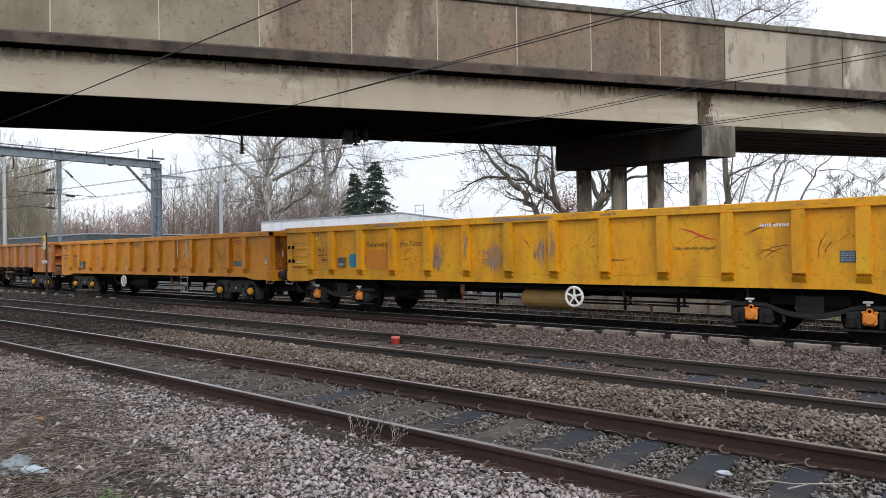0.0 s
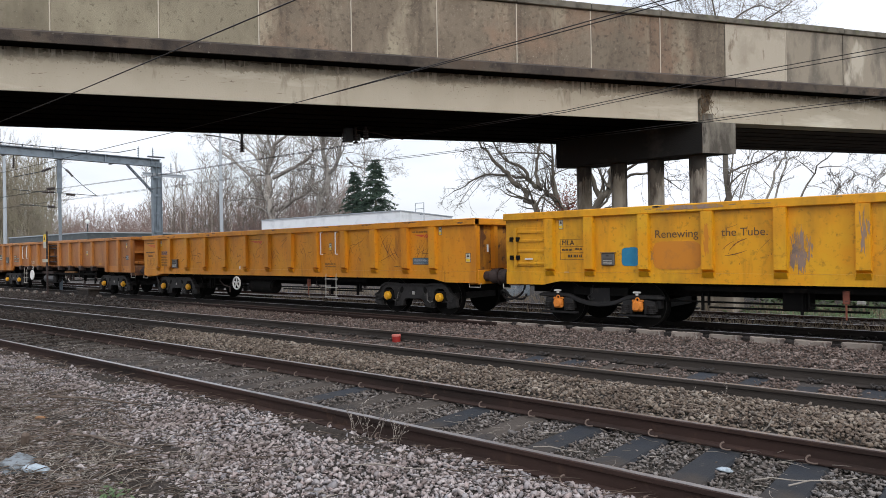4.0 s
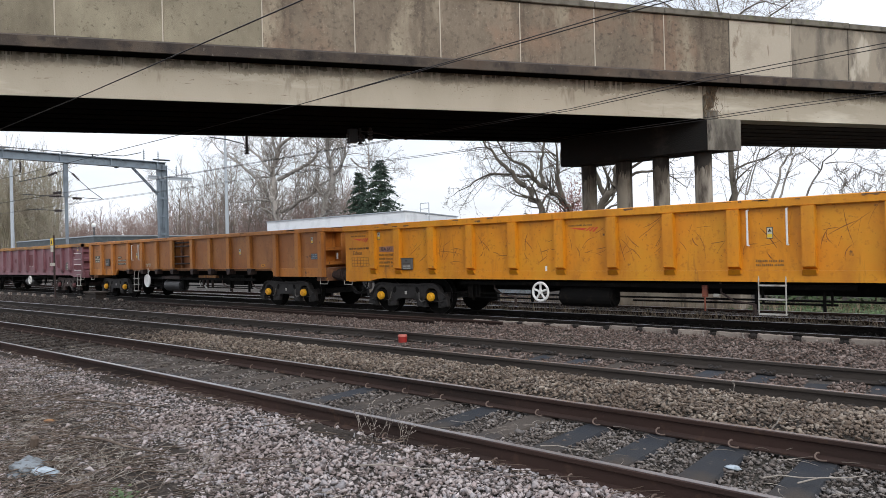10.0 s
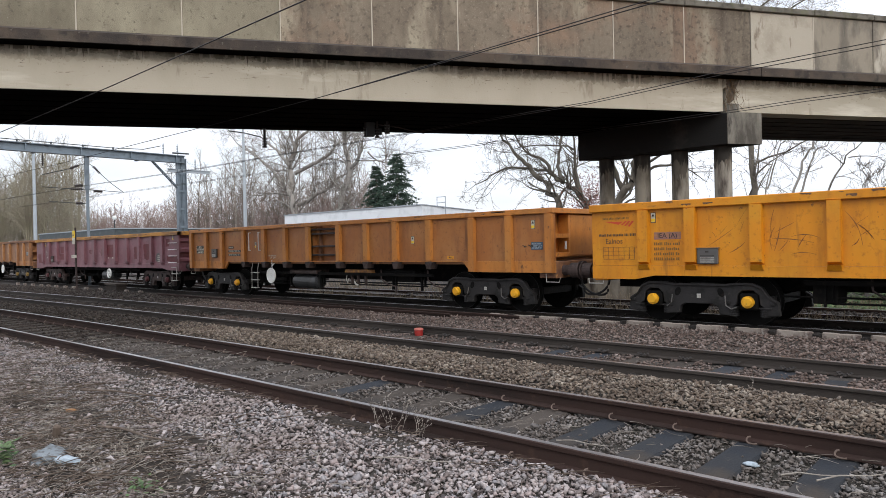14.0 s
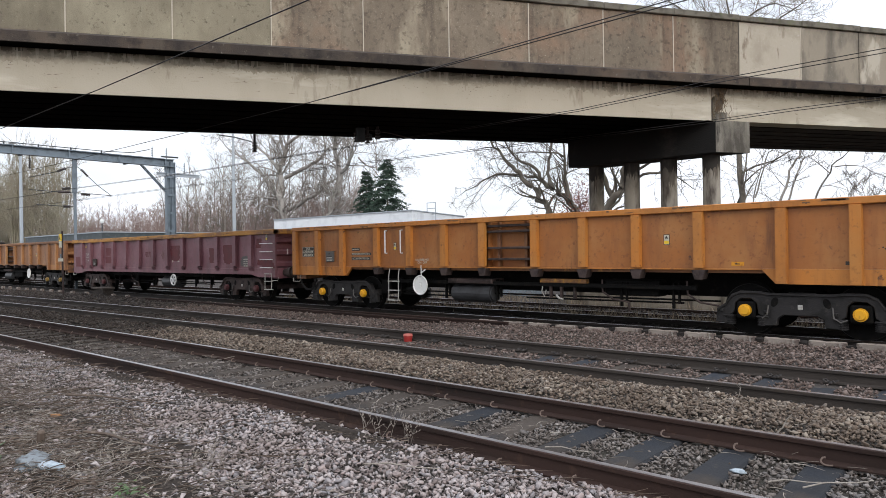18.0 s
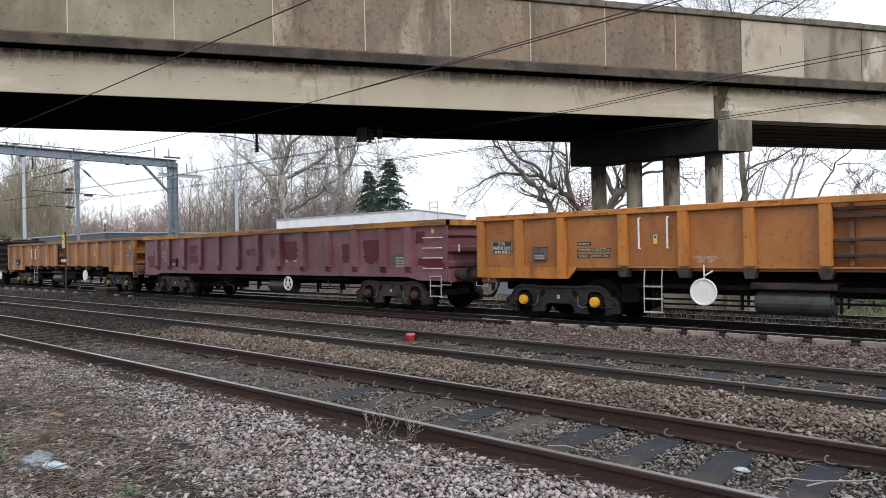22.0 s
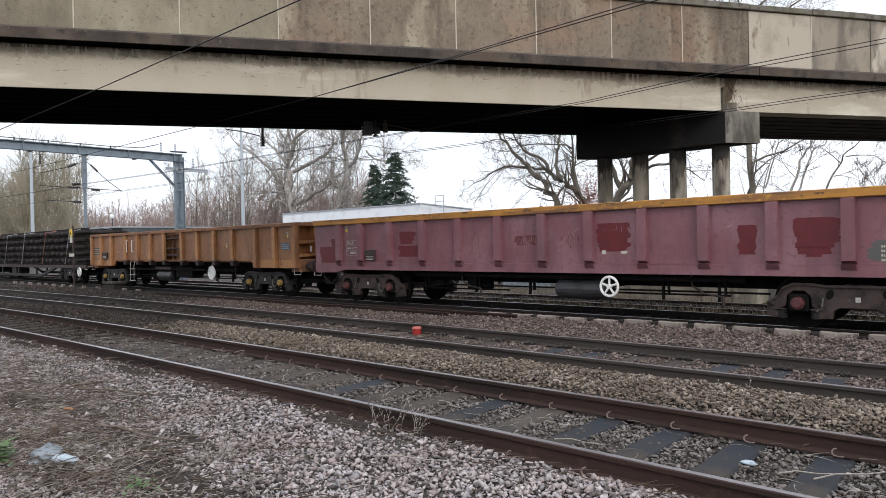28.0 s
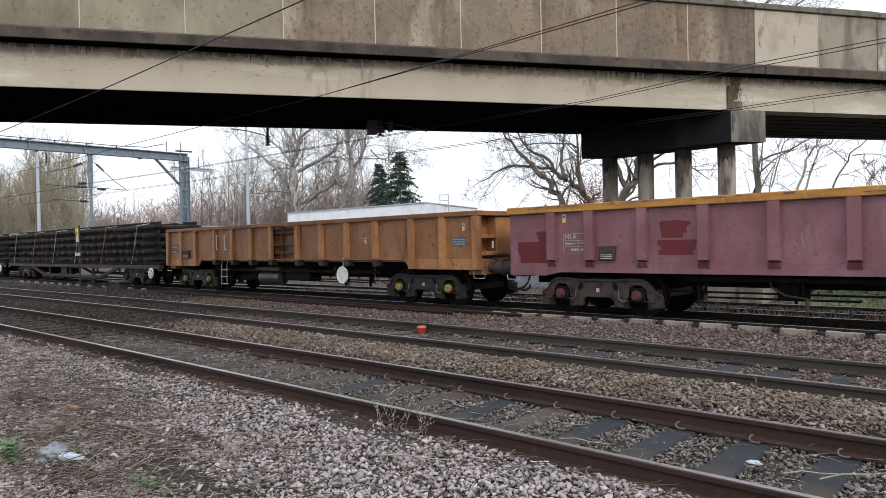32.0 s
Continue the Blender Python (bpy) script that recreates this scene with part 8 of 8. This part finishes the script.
def end_door(parent, x, z, w, h):
    """Hinged access panel let into the end bay."""
    d = part("access_panel", boxed(x - w / 2, x + w / 2, SIDE - 0.02, SIDE - 0.001, z - h / 2, z + h / 2, bevel=0.006), M["yellow"], parent, "yellow access panel")
    for zz in (z + h * 0.38, z + h * 0.02 - 0.1, z - h * 0.42, z + h * 0.16):
        part("crossbar", boxed(x - w / 2, x + w / 2, SIDE - 0.045, SIDE - 0.021, zz - 0.028, zz + 0.028, bevel=0.006), M["yellow"], d)
    part("upright_bar", boxed(x - w / 2 + 0.03, x - w / 2 + 0.11, SIDE - 0.06, SIDE - 0.046, z - h / 2, z + h / 2), M["yellow"], d)
    for zz in (z + h * 0.2, z - h * 0.27):
        for xx in (x - w / 2 - 0.04, x - w / 2 + 0.13, x + w / 2 - 0.02):
            part("hinge", boxed(xx - 0.04, xx + 0.04, SIDE - 0.075, SIDE - 0.0, zz - 0.05, zz + 0.05, bevel=0.01), M["iron"], d)
    part("handle", boxed(x - 0.12, x + 0.08, SIDE - 0.06, SIDE - 0.04, z - h * 0.32, z - h * 0.29), M["white"], d)


def rungs(parent, x, w, zs):
    for z in zs:
        bm = bmesh.new()
        tube(bm, [(x - w / 2, SIDE, z), (x - w / 2, SIDE - 0.06, z), (x + w / 2, SIDE - 0.06, z), (x + w / 2, SIDE, z)], 0.014, 6)
        part("rung", bm, M["white"], parent, "white painted rung")


def gouges(parent, bays, seed, n, mat, wide=1.0):
    """Curved grab-bucket scrapes low in each bay."""
    rg = random.Random(seed)
    for x0, x1 in bays:
        bm = bmesh.new()
        for _ in range(rg.randint(n - 2, n + 2)):
            x = rg.uniform(x0, x1)
            z = rg.triangular(1.28, 2.05, 1.5)
            l = rg.triangular(0.06, 0.75, 0.25)
            a = rg.choice((rg.gauss(0.7, 0.3), rg.gauss(1.5, 0.2), rg.gauss(0.15, 0.2)))
            cur = rg.gauss(0, 0.5)
            r = rg.uniform(0.003, 0.009) * wide
            pts = []
            for k in range(6):
                pts.append((x, SIDE - 0.0005, z))
                x += math.cos(a) * l / 5
                z += math.sin(a) * l / 5
                a += cur / 5
                if not (x0 < x < x1 and 1.16 < z < 2.2):
                    break
            if len(pts) > 2:
                vs = []
                for i, (px, py, pz) in enumerate(pts):
                    rr = r * math.sin(math.pi * (i + 0.6) / (len(pts) + 0.2)) * rg.uniform(0.7, 1.3)
                    vs.append((bm.verts.new((px, py - 0.001, pz - rr)), bm.verts.new((px, py - 0.001, pz + rr))))
                for (a0, a1), (b0, b1) in zip(vs, vs[1:]):
                    bm.faces.new((a0, b0, b1, a1))
        for _ in range(n * 2):
            x, z, s = rg.uniform(x0, x1), rg.triangular(1.2, 2.15, 1.5), rg.uniform(0.002, 0.007)
            q = [bm.verts.new((x + s * rg.uniform(0.6, 1.4) * c, SIDE - 0.0015, z + s * rg.uniform(0.6, 2) * d)) for c, d in ((-1, -1), (1, -1), (1, 1), (-1, 1))]
            bm.faces.new(q)
        part("scrape_marks", bm, mat, parent)["kind"] = "stuff"


def sweep(parent, xa, za, xb, zb, bow, wide, seed, mat):
    """One long grab scrape, thick in its middle, frayed along its edges."""
    rg = random.Random(seed)
    bm = bmesh.new()
    d = Vector((xb - xa, zb - za))
    n = Vector((-d.y, d.x))
    prev = None
    steps = 14
    for k in range(steps + 1):
        t = k / steps
        p = Vector((xa, za)) + d * t + n * bow * math.sin(math.pi * t)
        r = wide * (0.15 + math.sin(math.pi * t) ** 0.7) * rg.uniform(0.45, 1.15)
        q = n.normalized() * r
        cur = [bm.verts.new((p.x + a * q.x, SIDE - 0.0018, p.y + a * q.y)) for a in (-1, 1)]
        if prev:
            bm.faces.new((prev[0], cur[0], cur[1], prev[1]))
        prev = cur
    return part("scrape", bm, mat, parent, "rusty scrape in the paint")


RIBS = (-7.0, -6.06, -4.88, -3.66, -2.43, -1.21, 0, 1.17, 2.36, 3.57, 4.76, 5.92, 6.86)
BAYS = [(a + 0.13, b - 0.13) for a, b in zip(RIBS, RIBS[1:])]
gouges(w2, BAYS[1:], 61, 8, M["gouge"], 1.1)
rg = random.Random(161)
for b, (x0, x1) in enumerate(BAYS[2:]):
    way = rg.choice((-1, 1))
    for k in range(rg.randint(3, 5)):
        # each swing of the grab leaves a slanting arc
        xa, za = rg.uniform(x0, x1 - 0.25), rg.uniform(1.25, 1.6)
        up = rg.choice((0.25, 0.45, 0.65))
        run = way * rg.choice((1, 1, 1, -0.4)) * rg.uniform(0.1, 0.42)
        xb, zb = min(x1, max(x0, xa + run)), min(2.12, za + up * rg.uniform(0.5, 1.0))
        sweep(w2, xa, za, xb, zb, rg.uniform(-0.16, 0.16), rg.uniform(0.004, 0.010), 200 + 10 * b + k, M["gouge"])
for k, (xa, za, xb, zb) in enumerate(((4.97, 2.04, 5.50, 1.34), (5.28, 1.80, 5.58, 1.37), (5.46, 1.72, 5.66, 1.42))):
    sweep(w2, xa, za, xb, zb, -0.06, 0.012, 180 + k, M["gouge"])
gouges(w1, [BAYS[i] for i in (3, 5, 7, 9, 10, 11)], 62, 6, M["gouge"], 1.2)
gouges(w5, [BAYS[i] for i in (2, 4, 6, 9)], 63, 3, M["pale_faint"])
# the bright yellow wagon
warning_label(w1, -6.74, 2.12)
stencil_box(w1, -6.48, 1.59, 0.57, 0.43, "MLA")
document_box(w1, -5.65, 1.38, M["grey_box"], 0.28, 0.25)
flake(w1, -5.19, 1.43, 0.38, 0.40, M["blue"], 1, label="bright blue paint patch", ragged=0.3)
end_door(w1, -7.51, 1.66, 0.88, 0.86)
lettering("Renewing", 0.215, -4.26, 1.85, M["brown_ink"], w1)
lettering("the Tube.", 0.205, -3.03, 1.85, M["brown_ink"], w1)
flake(w1, -4.25, 1.45, 0.98, 0.58, M["faded_orange"], 2, label="faded orange panel paint", ragged=0.2)
streaks(w1, -2.15, 1.50, 0.40, 1.05, M["bare_grey"], 3, 60, 0.026, label="bare grey scrape")
streaks(w1, -2.18, 1.36, 0.26, 0.72, M["bare_grey"], 33, 20, 0.04)
streaks(w1, -0.46, 1.50, 0.62, 0.90, M["bare_grey"], 4, 72, 0.026, label="bare grey scrape")
streaks(w1, -0.45, 1.36, 0.36, 0.62, M["bare_grey"], 34, 22, 0.04)
streaks(w1, 0.82, 1.60, 0.42, 0.80, M["bare_grey"], 8, 44, 0.022, label="bare grey scrape")
streaks(w1, -1.21, 1.80, 0.17, 0.9, M["bare_grey"], 9, 14, 0.03, y=-1.357)
streaks(w1, -3.66, 1.70, 0.15, 0.7, M["faded_orange"], 10, 12, 0.05, y=-1.357)
streaks(w1, 1.17, 1.75, 0.15, 0.9, M["bare_grey"], 12, 12, 0.03, y=-1.357)
streaks(w1, -4.66, 1.45, 0.20, 0.55, M["bare_grey"], 13, 22, 0.028)
flake(w1, -7.62, 1.00, 0.80, 0.20, M["rust_wash"], 41, "rust_patch", label="rusty lower corner")
flake(w1, 0.35, 2.33, 1.6, 0.08, M["bare_grey"], 42, "rim_wear", y=-1.332, label="bare worn rim")
flake(w1, -3.9, 2.34, 1.1, 0.08, M["bare_grey"], 43, "rim_wear", y=-1.332, label="bare worn rim")
for k, (xa, za, xb, zb) in enumerate(((5.19, 1.45, 5.83, 1.66), (5.22, 1.56, 5.62, 1.52), (5.36, 1.42, 5.70, 1.62), (6.20, 1.42, 6.34, 1.86), (6.30, 1.50, 6.42, 1.72), (0.30, 1.93, 0.55, 1.66), (-3.30, 1.52, -2.98, 1.74))):
    sweep(w1, xa, za, xb, zb, 0.10, 0.011, 140 + k, M["gouge"])
bars(w1, -3.02, 1.05, 0.62, 0.15, 2, M["brown_ink"])
plain_tag(w1, -1.52, 1.05, 0.09, 0.07, M["brown_ink"])
swoosh(w1, 4.21, 1.89, 0.67, 0.25)
bars(w1, 4.17, 1.63, 0.73, 0.08, 1, M["faint_ink"])
bars(w1, 2.63, 1.42, 0.28, 0.05, 1, M["ink"])
bars(w1, 5.55, 2.01, 0.51, 0.10, 1, M["white"], "faded_logo_bars")
data_plate(w1, 6.63, 1.46, 0.23, 0.19, M["plate_blue"], 4)
plain_tag(w1, -6.62, 1.08, 0.11, 0.08, M["litter"])
# the amber wagon
rail_logo(w2, -7.59, 1.99, 0.68, 0.24)
bars(w2, -7.59, 1.73, 0.82, 0.085, 1, M["brown_ink"])
lettering("Ealnos", 0.15, -7.66, 1.60, M["brown_ink"], w2)
grid_box(w2, -7.56, 1.36, 0.69, 0.25)
stencil_box(w2, -6.53, 1.69, 0.54, 0.14, "IEA (A)")
bars(w2, -6.54, 1.39, 0.53, 0.39, 4, M["faint_ink"])
document_box(w2, -5.75, 1.29, M["grey_box"], 0.39, 0.29)
rail_logo(w2, -0.71, 2.00, 0.70, 0.20)
bars(w2, -0.71, 1.01, 0.31, 0.11, 1, M["faint_ink"])
warning_label(w2, -6.81, 2.05)
grab_rails(w2, (2.599, 3.241), 1.56, 2.18)
warning_label(w2, 2.95, 1.77)
bars(w2, 2.94, 1.25, 0.46, 0.14, 2, M["faint_ink"])
plain_tag(w2, 2.99, 1.01, 0.14, 0.13, M["grey_box"])
bars(w2, 2.78, 1.00, 0.23, 0.14, 2, M["faint_ink"])
rail_logo(w2, 6.43, 2.01, 0.66, 0.24)
data_plate(w2, 6.42, 1.355, 0.56, 0.17, M["plate_blue"], 4)
warning_label(w2, 7.925, 1.43, 0.15, 0.22)
warning_label(w2, 7.07, 2.09)
bars(w2, -5.45, 1.02, 0.28, 0.14, 2, M["faint_ink"])
plain_tag(w2, -1.60, 1.12, 0.05, 0.2, M["white"])
plain_tag(w2, -1.36, 1.0, 0.1, 0.08, M["pale"])
bars(w2, 5.61, 1.22, 0.29, 0.05, 1, M["faint_ink"])
steps(w2, 2.97, 0.93, 0.44, 0.36)
bars(w2, -5.41, 1.02, 0.31, 0.16, 2, M["faint_ink"])
# the orange wagon
plain_tag(w3, -7.39, 1.63, 0.57, 0.29, M["ink"])
outline(w3, -7.39, 1.63, 0.55, 0.27, M["pale"], (0.36, 0.64), y=SIDE - 0.006)
bars(w3, -7.39, 1.63, 0.50, 0.07, 1, M["pale"], y=SIDE - 0.0065)
bars(w3, -7.39, 1.54, 0.42, 0.10, 1, M["pale"], y=SIDE - 0.0065)
lettering("JNA", 0.115, -7.39, 1.715, M["pale"], w3, SIDE - 0.014)
document_box(w3, -6.34, 1.48, M["grey_box"], 0.35, 0.29)
plain_tag(w3, -5.25, 1.68, 0.33, 0.08, M["ink"])
bars(w3, -5.25, 1.68, 0.27, 0.05, 1, M["pale"], y=SIDE - 0.0075)
plain_tag(w3, -5.03, 1.55, 0.79, 0.07, M["ink"])
lettering("MINIMUM CURVE 70 m", 0.072, -5.03, 1.55, M["pale"], w3, SIDE - 0.008)
plain_tag(w3, -5.04, 1.42, 0.77, 0.08, M["ink"])
lettering("BOGIE CENTRES 12m", 0.074, -5.04, 1.42, M["pale"], w3, SIDE - 0.008)
grab_rails(w3, (-4.002, -3.423), 1.56, 2.16)
warning_label(w3, -3.69, 1.74)
lettering("HANDBRAKE", 0.078, -2.72, 1.38, M["pale"], w3)
lettering("ON  OFF", 0.084, -2.71, 1.31, M["pale"], w3)
warning_label(w3, 7.52, 2.02)
warning_label(w3, 3.72, 1.75, 0.12, 0.20)
plain_tag(w3, 5.03, 1.29, 0.22, 0.07, M["amber"])
bars(w3, 5.03, 1.29, 0.10, 0.05, 1, M["ink"], y=SIDE - 0.006)
plain_tag(w3, 6.75, 1.30, 0.06, 0.06, M["ink"])
streaks(w3, 7.44, 1.54, 0.5, 0.10, M["ink"], 44, 18, 0.05, "scribble", "black paint dabbed over the plate", SIDE - 0.011)
data_plate(w3, 7.62, 1.54, 0.31, 0.17, M["plate_blue"], 3)
plain_tag(w3, 7.69, 1.14, 0.13, 0.09, M["ink"])
plain_tag(w3, -7.61, 1.14, 0.15, 0.10, M["ink"])
bars(w3, -7.46, 2.02, 0.13, 0.21, 2, M["faint_ink"])
# the maroon wagon
RED = "fresh dark red paint patch"
brushed(w5, 1.70, 1.66, 0.78, 0.58, M["red"], 11, RED)
brushed(w5, 4.33, 1.56, 0.36, 0.52, M["red"], 12, RED)
brushed(w5, 5.45, 1.66, 0.76, 0.50, M["red"], 13, RED)
brushed(w5, 5.40, 1.33, 0.58, 0.16, M["red"], 23, RED)
brushed(w5, 7.26, 1.94, 0.36, 0.30, M["red"], 14, RED)
brushed(w5, 7.62, 1.27, 0.98, 0.26, M["red"], 15, RED)
brushed(w5, -7.50, 1.35, 0.90, 0.46, M["red"], 16, RED)
brushed(w5, -7.25, 1.70, 0.36, 0.24, M["red"], 26, RED)
brushed(w5, -4.25, 1.78, 0.66, 0.34, M["red"], 17, RED)
brushed(w5, -4.17, 1.43, 0.86, 0.29, M["red"], 18, RED)
brushed(w5, -0.44, 1.64, 0.78, 0.22, M["red_worn"], 27, "worn dark red paint patch")
streaks(w5, 0.70, 1.62, 0.46, 0.40, M["red_worn"], 28, 34, 0.035)
streaks(w5, 0.74, 1.60, 0.40, 0.50, M["chalk"], 29, 26, 0.014, "chalky_runs", "pale chalky runs", SIDE - 0.006)
streaks(w5, -0.40, 1.62, 0.80, 0.34, M["chalk"], 30, 30, 0.016, "chalky_runs", "pale chalky runs", SIDE - 0.006)
streaks(w5, -1.92, 1.52, 0.50, 0.62, M["chalk"], 31, 26, 0.022, "chalky_runs", "pale chalky runs")
streaks(w5, 1.85, 1.82, 0.70, 0.20, M["chalk"], 32, 10, 0.012, "chalky_runs", "pale chalky runs", SIDE - 0.006)
flake(w5, 6.51, 1.34, 0.70, 0.36, M["grey_box"], 19, label="dark grey panel")
bars(w5, 6.53, 1.31, 0.34, 0.29, 4, M["pale"], y=SIDE - 0.0075)
rungs(w5, 7.70, 0.61, (1.92, 1.66, 1.41, 1.15))
warning_label(w5, 7.70, 2.12)
steps(w5, 7.79, 0.86, 0.36, 0.45)
stencil_box(w5, -6.45, 1.54, 0.55, 0.42, "MLA", M["dull_white"])
warning_label(w5, -6.70, 2.08)
document_box(w5, -5.67, 1.32, M["frame_brown"], 0.38, 0.29)
bars(w5, -2.89, 1.02, 0.46, 0.12, 2, M["pale_faint"])
flake(w5, 1.49, 1.36, 0.10, 0.08, M["pale"], 50, label="pale chalk mark")
flake(w5, 1.94, 1.355, 0.15, 0.06, M["pale"], 51, label="pale chalk mark")
# the dull orange wagon
data_plate(w6, -7.50, 1.68, 0.60, 0.12, M["ink"], 1)
data_plate(w6, -7.51, 1.49, 0.60, 0.12, M["ink"], 1)
document_box(w6, -6.54, 1.38, M["frame_brown"], 0.55, 0.28)
bars(w6, -4.89, 1.45, 0.45, 0.28, 3, M["pale_faint"])
grab_rails(w6, (-4.164, -3.623), 1.54, 2.04)
warning_label(w6, 7.55, 1.99)
data_plate(w6, 7.42, 1.63, 0.44, 0.22, M["plate_blue"], 3)
warning_label(w6, 3.91, 1.72)
plain_tag(w6, 7.73, 1.10, 0.16, 0.09, M["ink"])
for w, xs in ((w1, (2.6, 5.0)), (w2, (2.0, -3.2)), (w5, (-2.6, 3.2)), (w3, (2.2, 4.0)), (w6, (2.2, 4.0))):
    for x in xs:
        bm = bmesh.new()
        tube(bm, [(x, -1.0, 0.95), (x + 0.02, -1.02, 0.7), (x + 0.25, -1.0, 0.55), (x + 0.6, -1.0, 0.5)], 0.02, 6)
        tube(bm, [(x + 0.6, -1.0, 0.5), (x + 0.6, -1.0, 0.32)], 0.03, 6)
        part("brake_linkage", bm, M["frame_brown"], w)
for w, x in ((w2, 1.70), (w1, -1.55)):
    part("brake_valve", boxed(x, x + 0.10, -1.12, -1.05, 0.62, 0.84, bevel=0.01), M["rust_valve"], w, "rusty red brake valve")
    part("white_tag", boxed(x + 0.2, x + 0.32, -1.1, -1.05, 0.62, 0.68, bevel=0.01), M["dull_white"], w)
    bm = bmesh.new()
    tube(bm, [(x + 0.05, -1.1, 0.62), (x + 0.05, -1.1, 0.36)], 0.016, 6)
    part("valve_rod", bm, M["rust_valve"], w)
for w in (w3,):
    part("brake_beam", boxed(0.69, 1.86, -1.06, -0.92, 0.86, 0.95, bevel=0.01), M["rust_wash"], w, "rusty orange brake beam")
    for x in (0.95, 1.22, 1.55):
        part("beam_hanger", boxed(x - 0.025, x + 0.025, -1.04, -0.96, 0.52, 0.86, bevel=0.006), M["frame_brown"], w)
    bm = bmesh.new()
    tube(bm, [(0.75, -1.02, 0.84), (0.73, -1.04, 0.66), (0.80, -1.04, 0.55), (0.84, -1.03, 0.70)], 0.012, 5)
    part("air_pipe", bm, M["dull_white"], w, "pale air pipe")
    bm = bmesh.new()
    tube(bm, [(1.12, -1.06, 0.60), (1.2, -1.08, 0.53), (1.30, -1.08, 0.51)], 0.022, 6)
    part("brake_handle", bm, M["dull_white"], w, "pale brake handle")
part("brake_reservoir_box", boxed(2.2, 3.4, -0.9, -0.5, 0.62, 0.95, bevel=0.03), M["iron"], w3)
part("brake_reservoir_box", boxed(-0.4, 0.9, -1.0, -0.5, 0.5, 0.9, bevel=0.03), M["iron"], w6)


# ---- movement ----
def rolled(t):
    i = min(int(t), 31)
    k = t - i
    return ROLL[i][1] * (1 - k) + ROLL[i + 1][1] * k


def motions():
    for w in (w1, w2, w3, w5, w6, w7, w8, *stacks, *stacks8):
        p = w.matrix_basis.translation.copy()
        walk(w, [(t, pose(p.x + s, p.y, p.z)) for t, s in ROLL])
    times, t, last = [0.0], 0.0, rolled(0.0)
    while t < 31.9:
        t += 1 / 30
        if rolled(t) - last > 0.47:
            times.append(round(t, 4))
            last = rolled(t)
    times.append(32.0)
    for w in sets1 + sets2 + sets3 + sets5 + sets6 + sets7 + sets8:
        p = w.matrix_basis.translation.copy()
        walk(w, [(t, pose(p.x, p.y, p.z, 0, math.degrees(rolled(t) / WHEEL_R), 0)) for t in times])


motions()
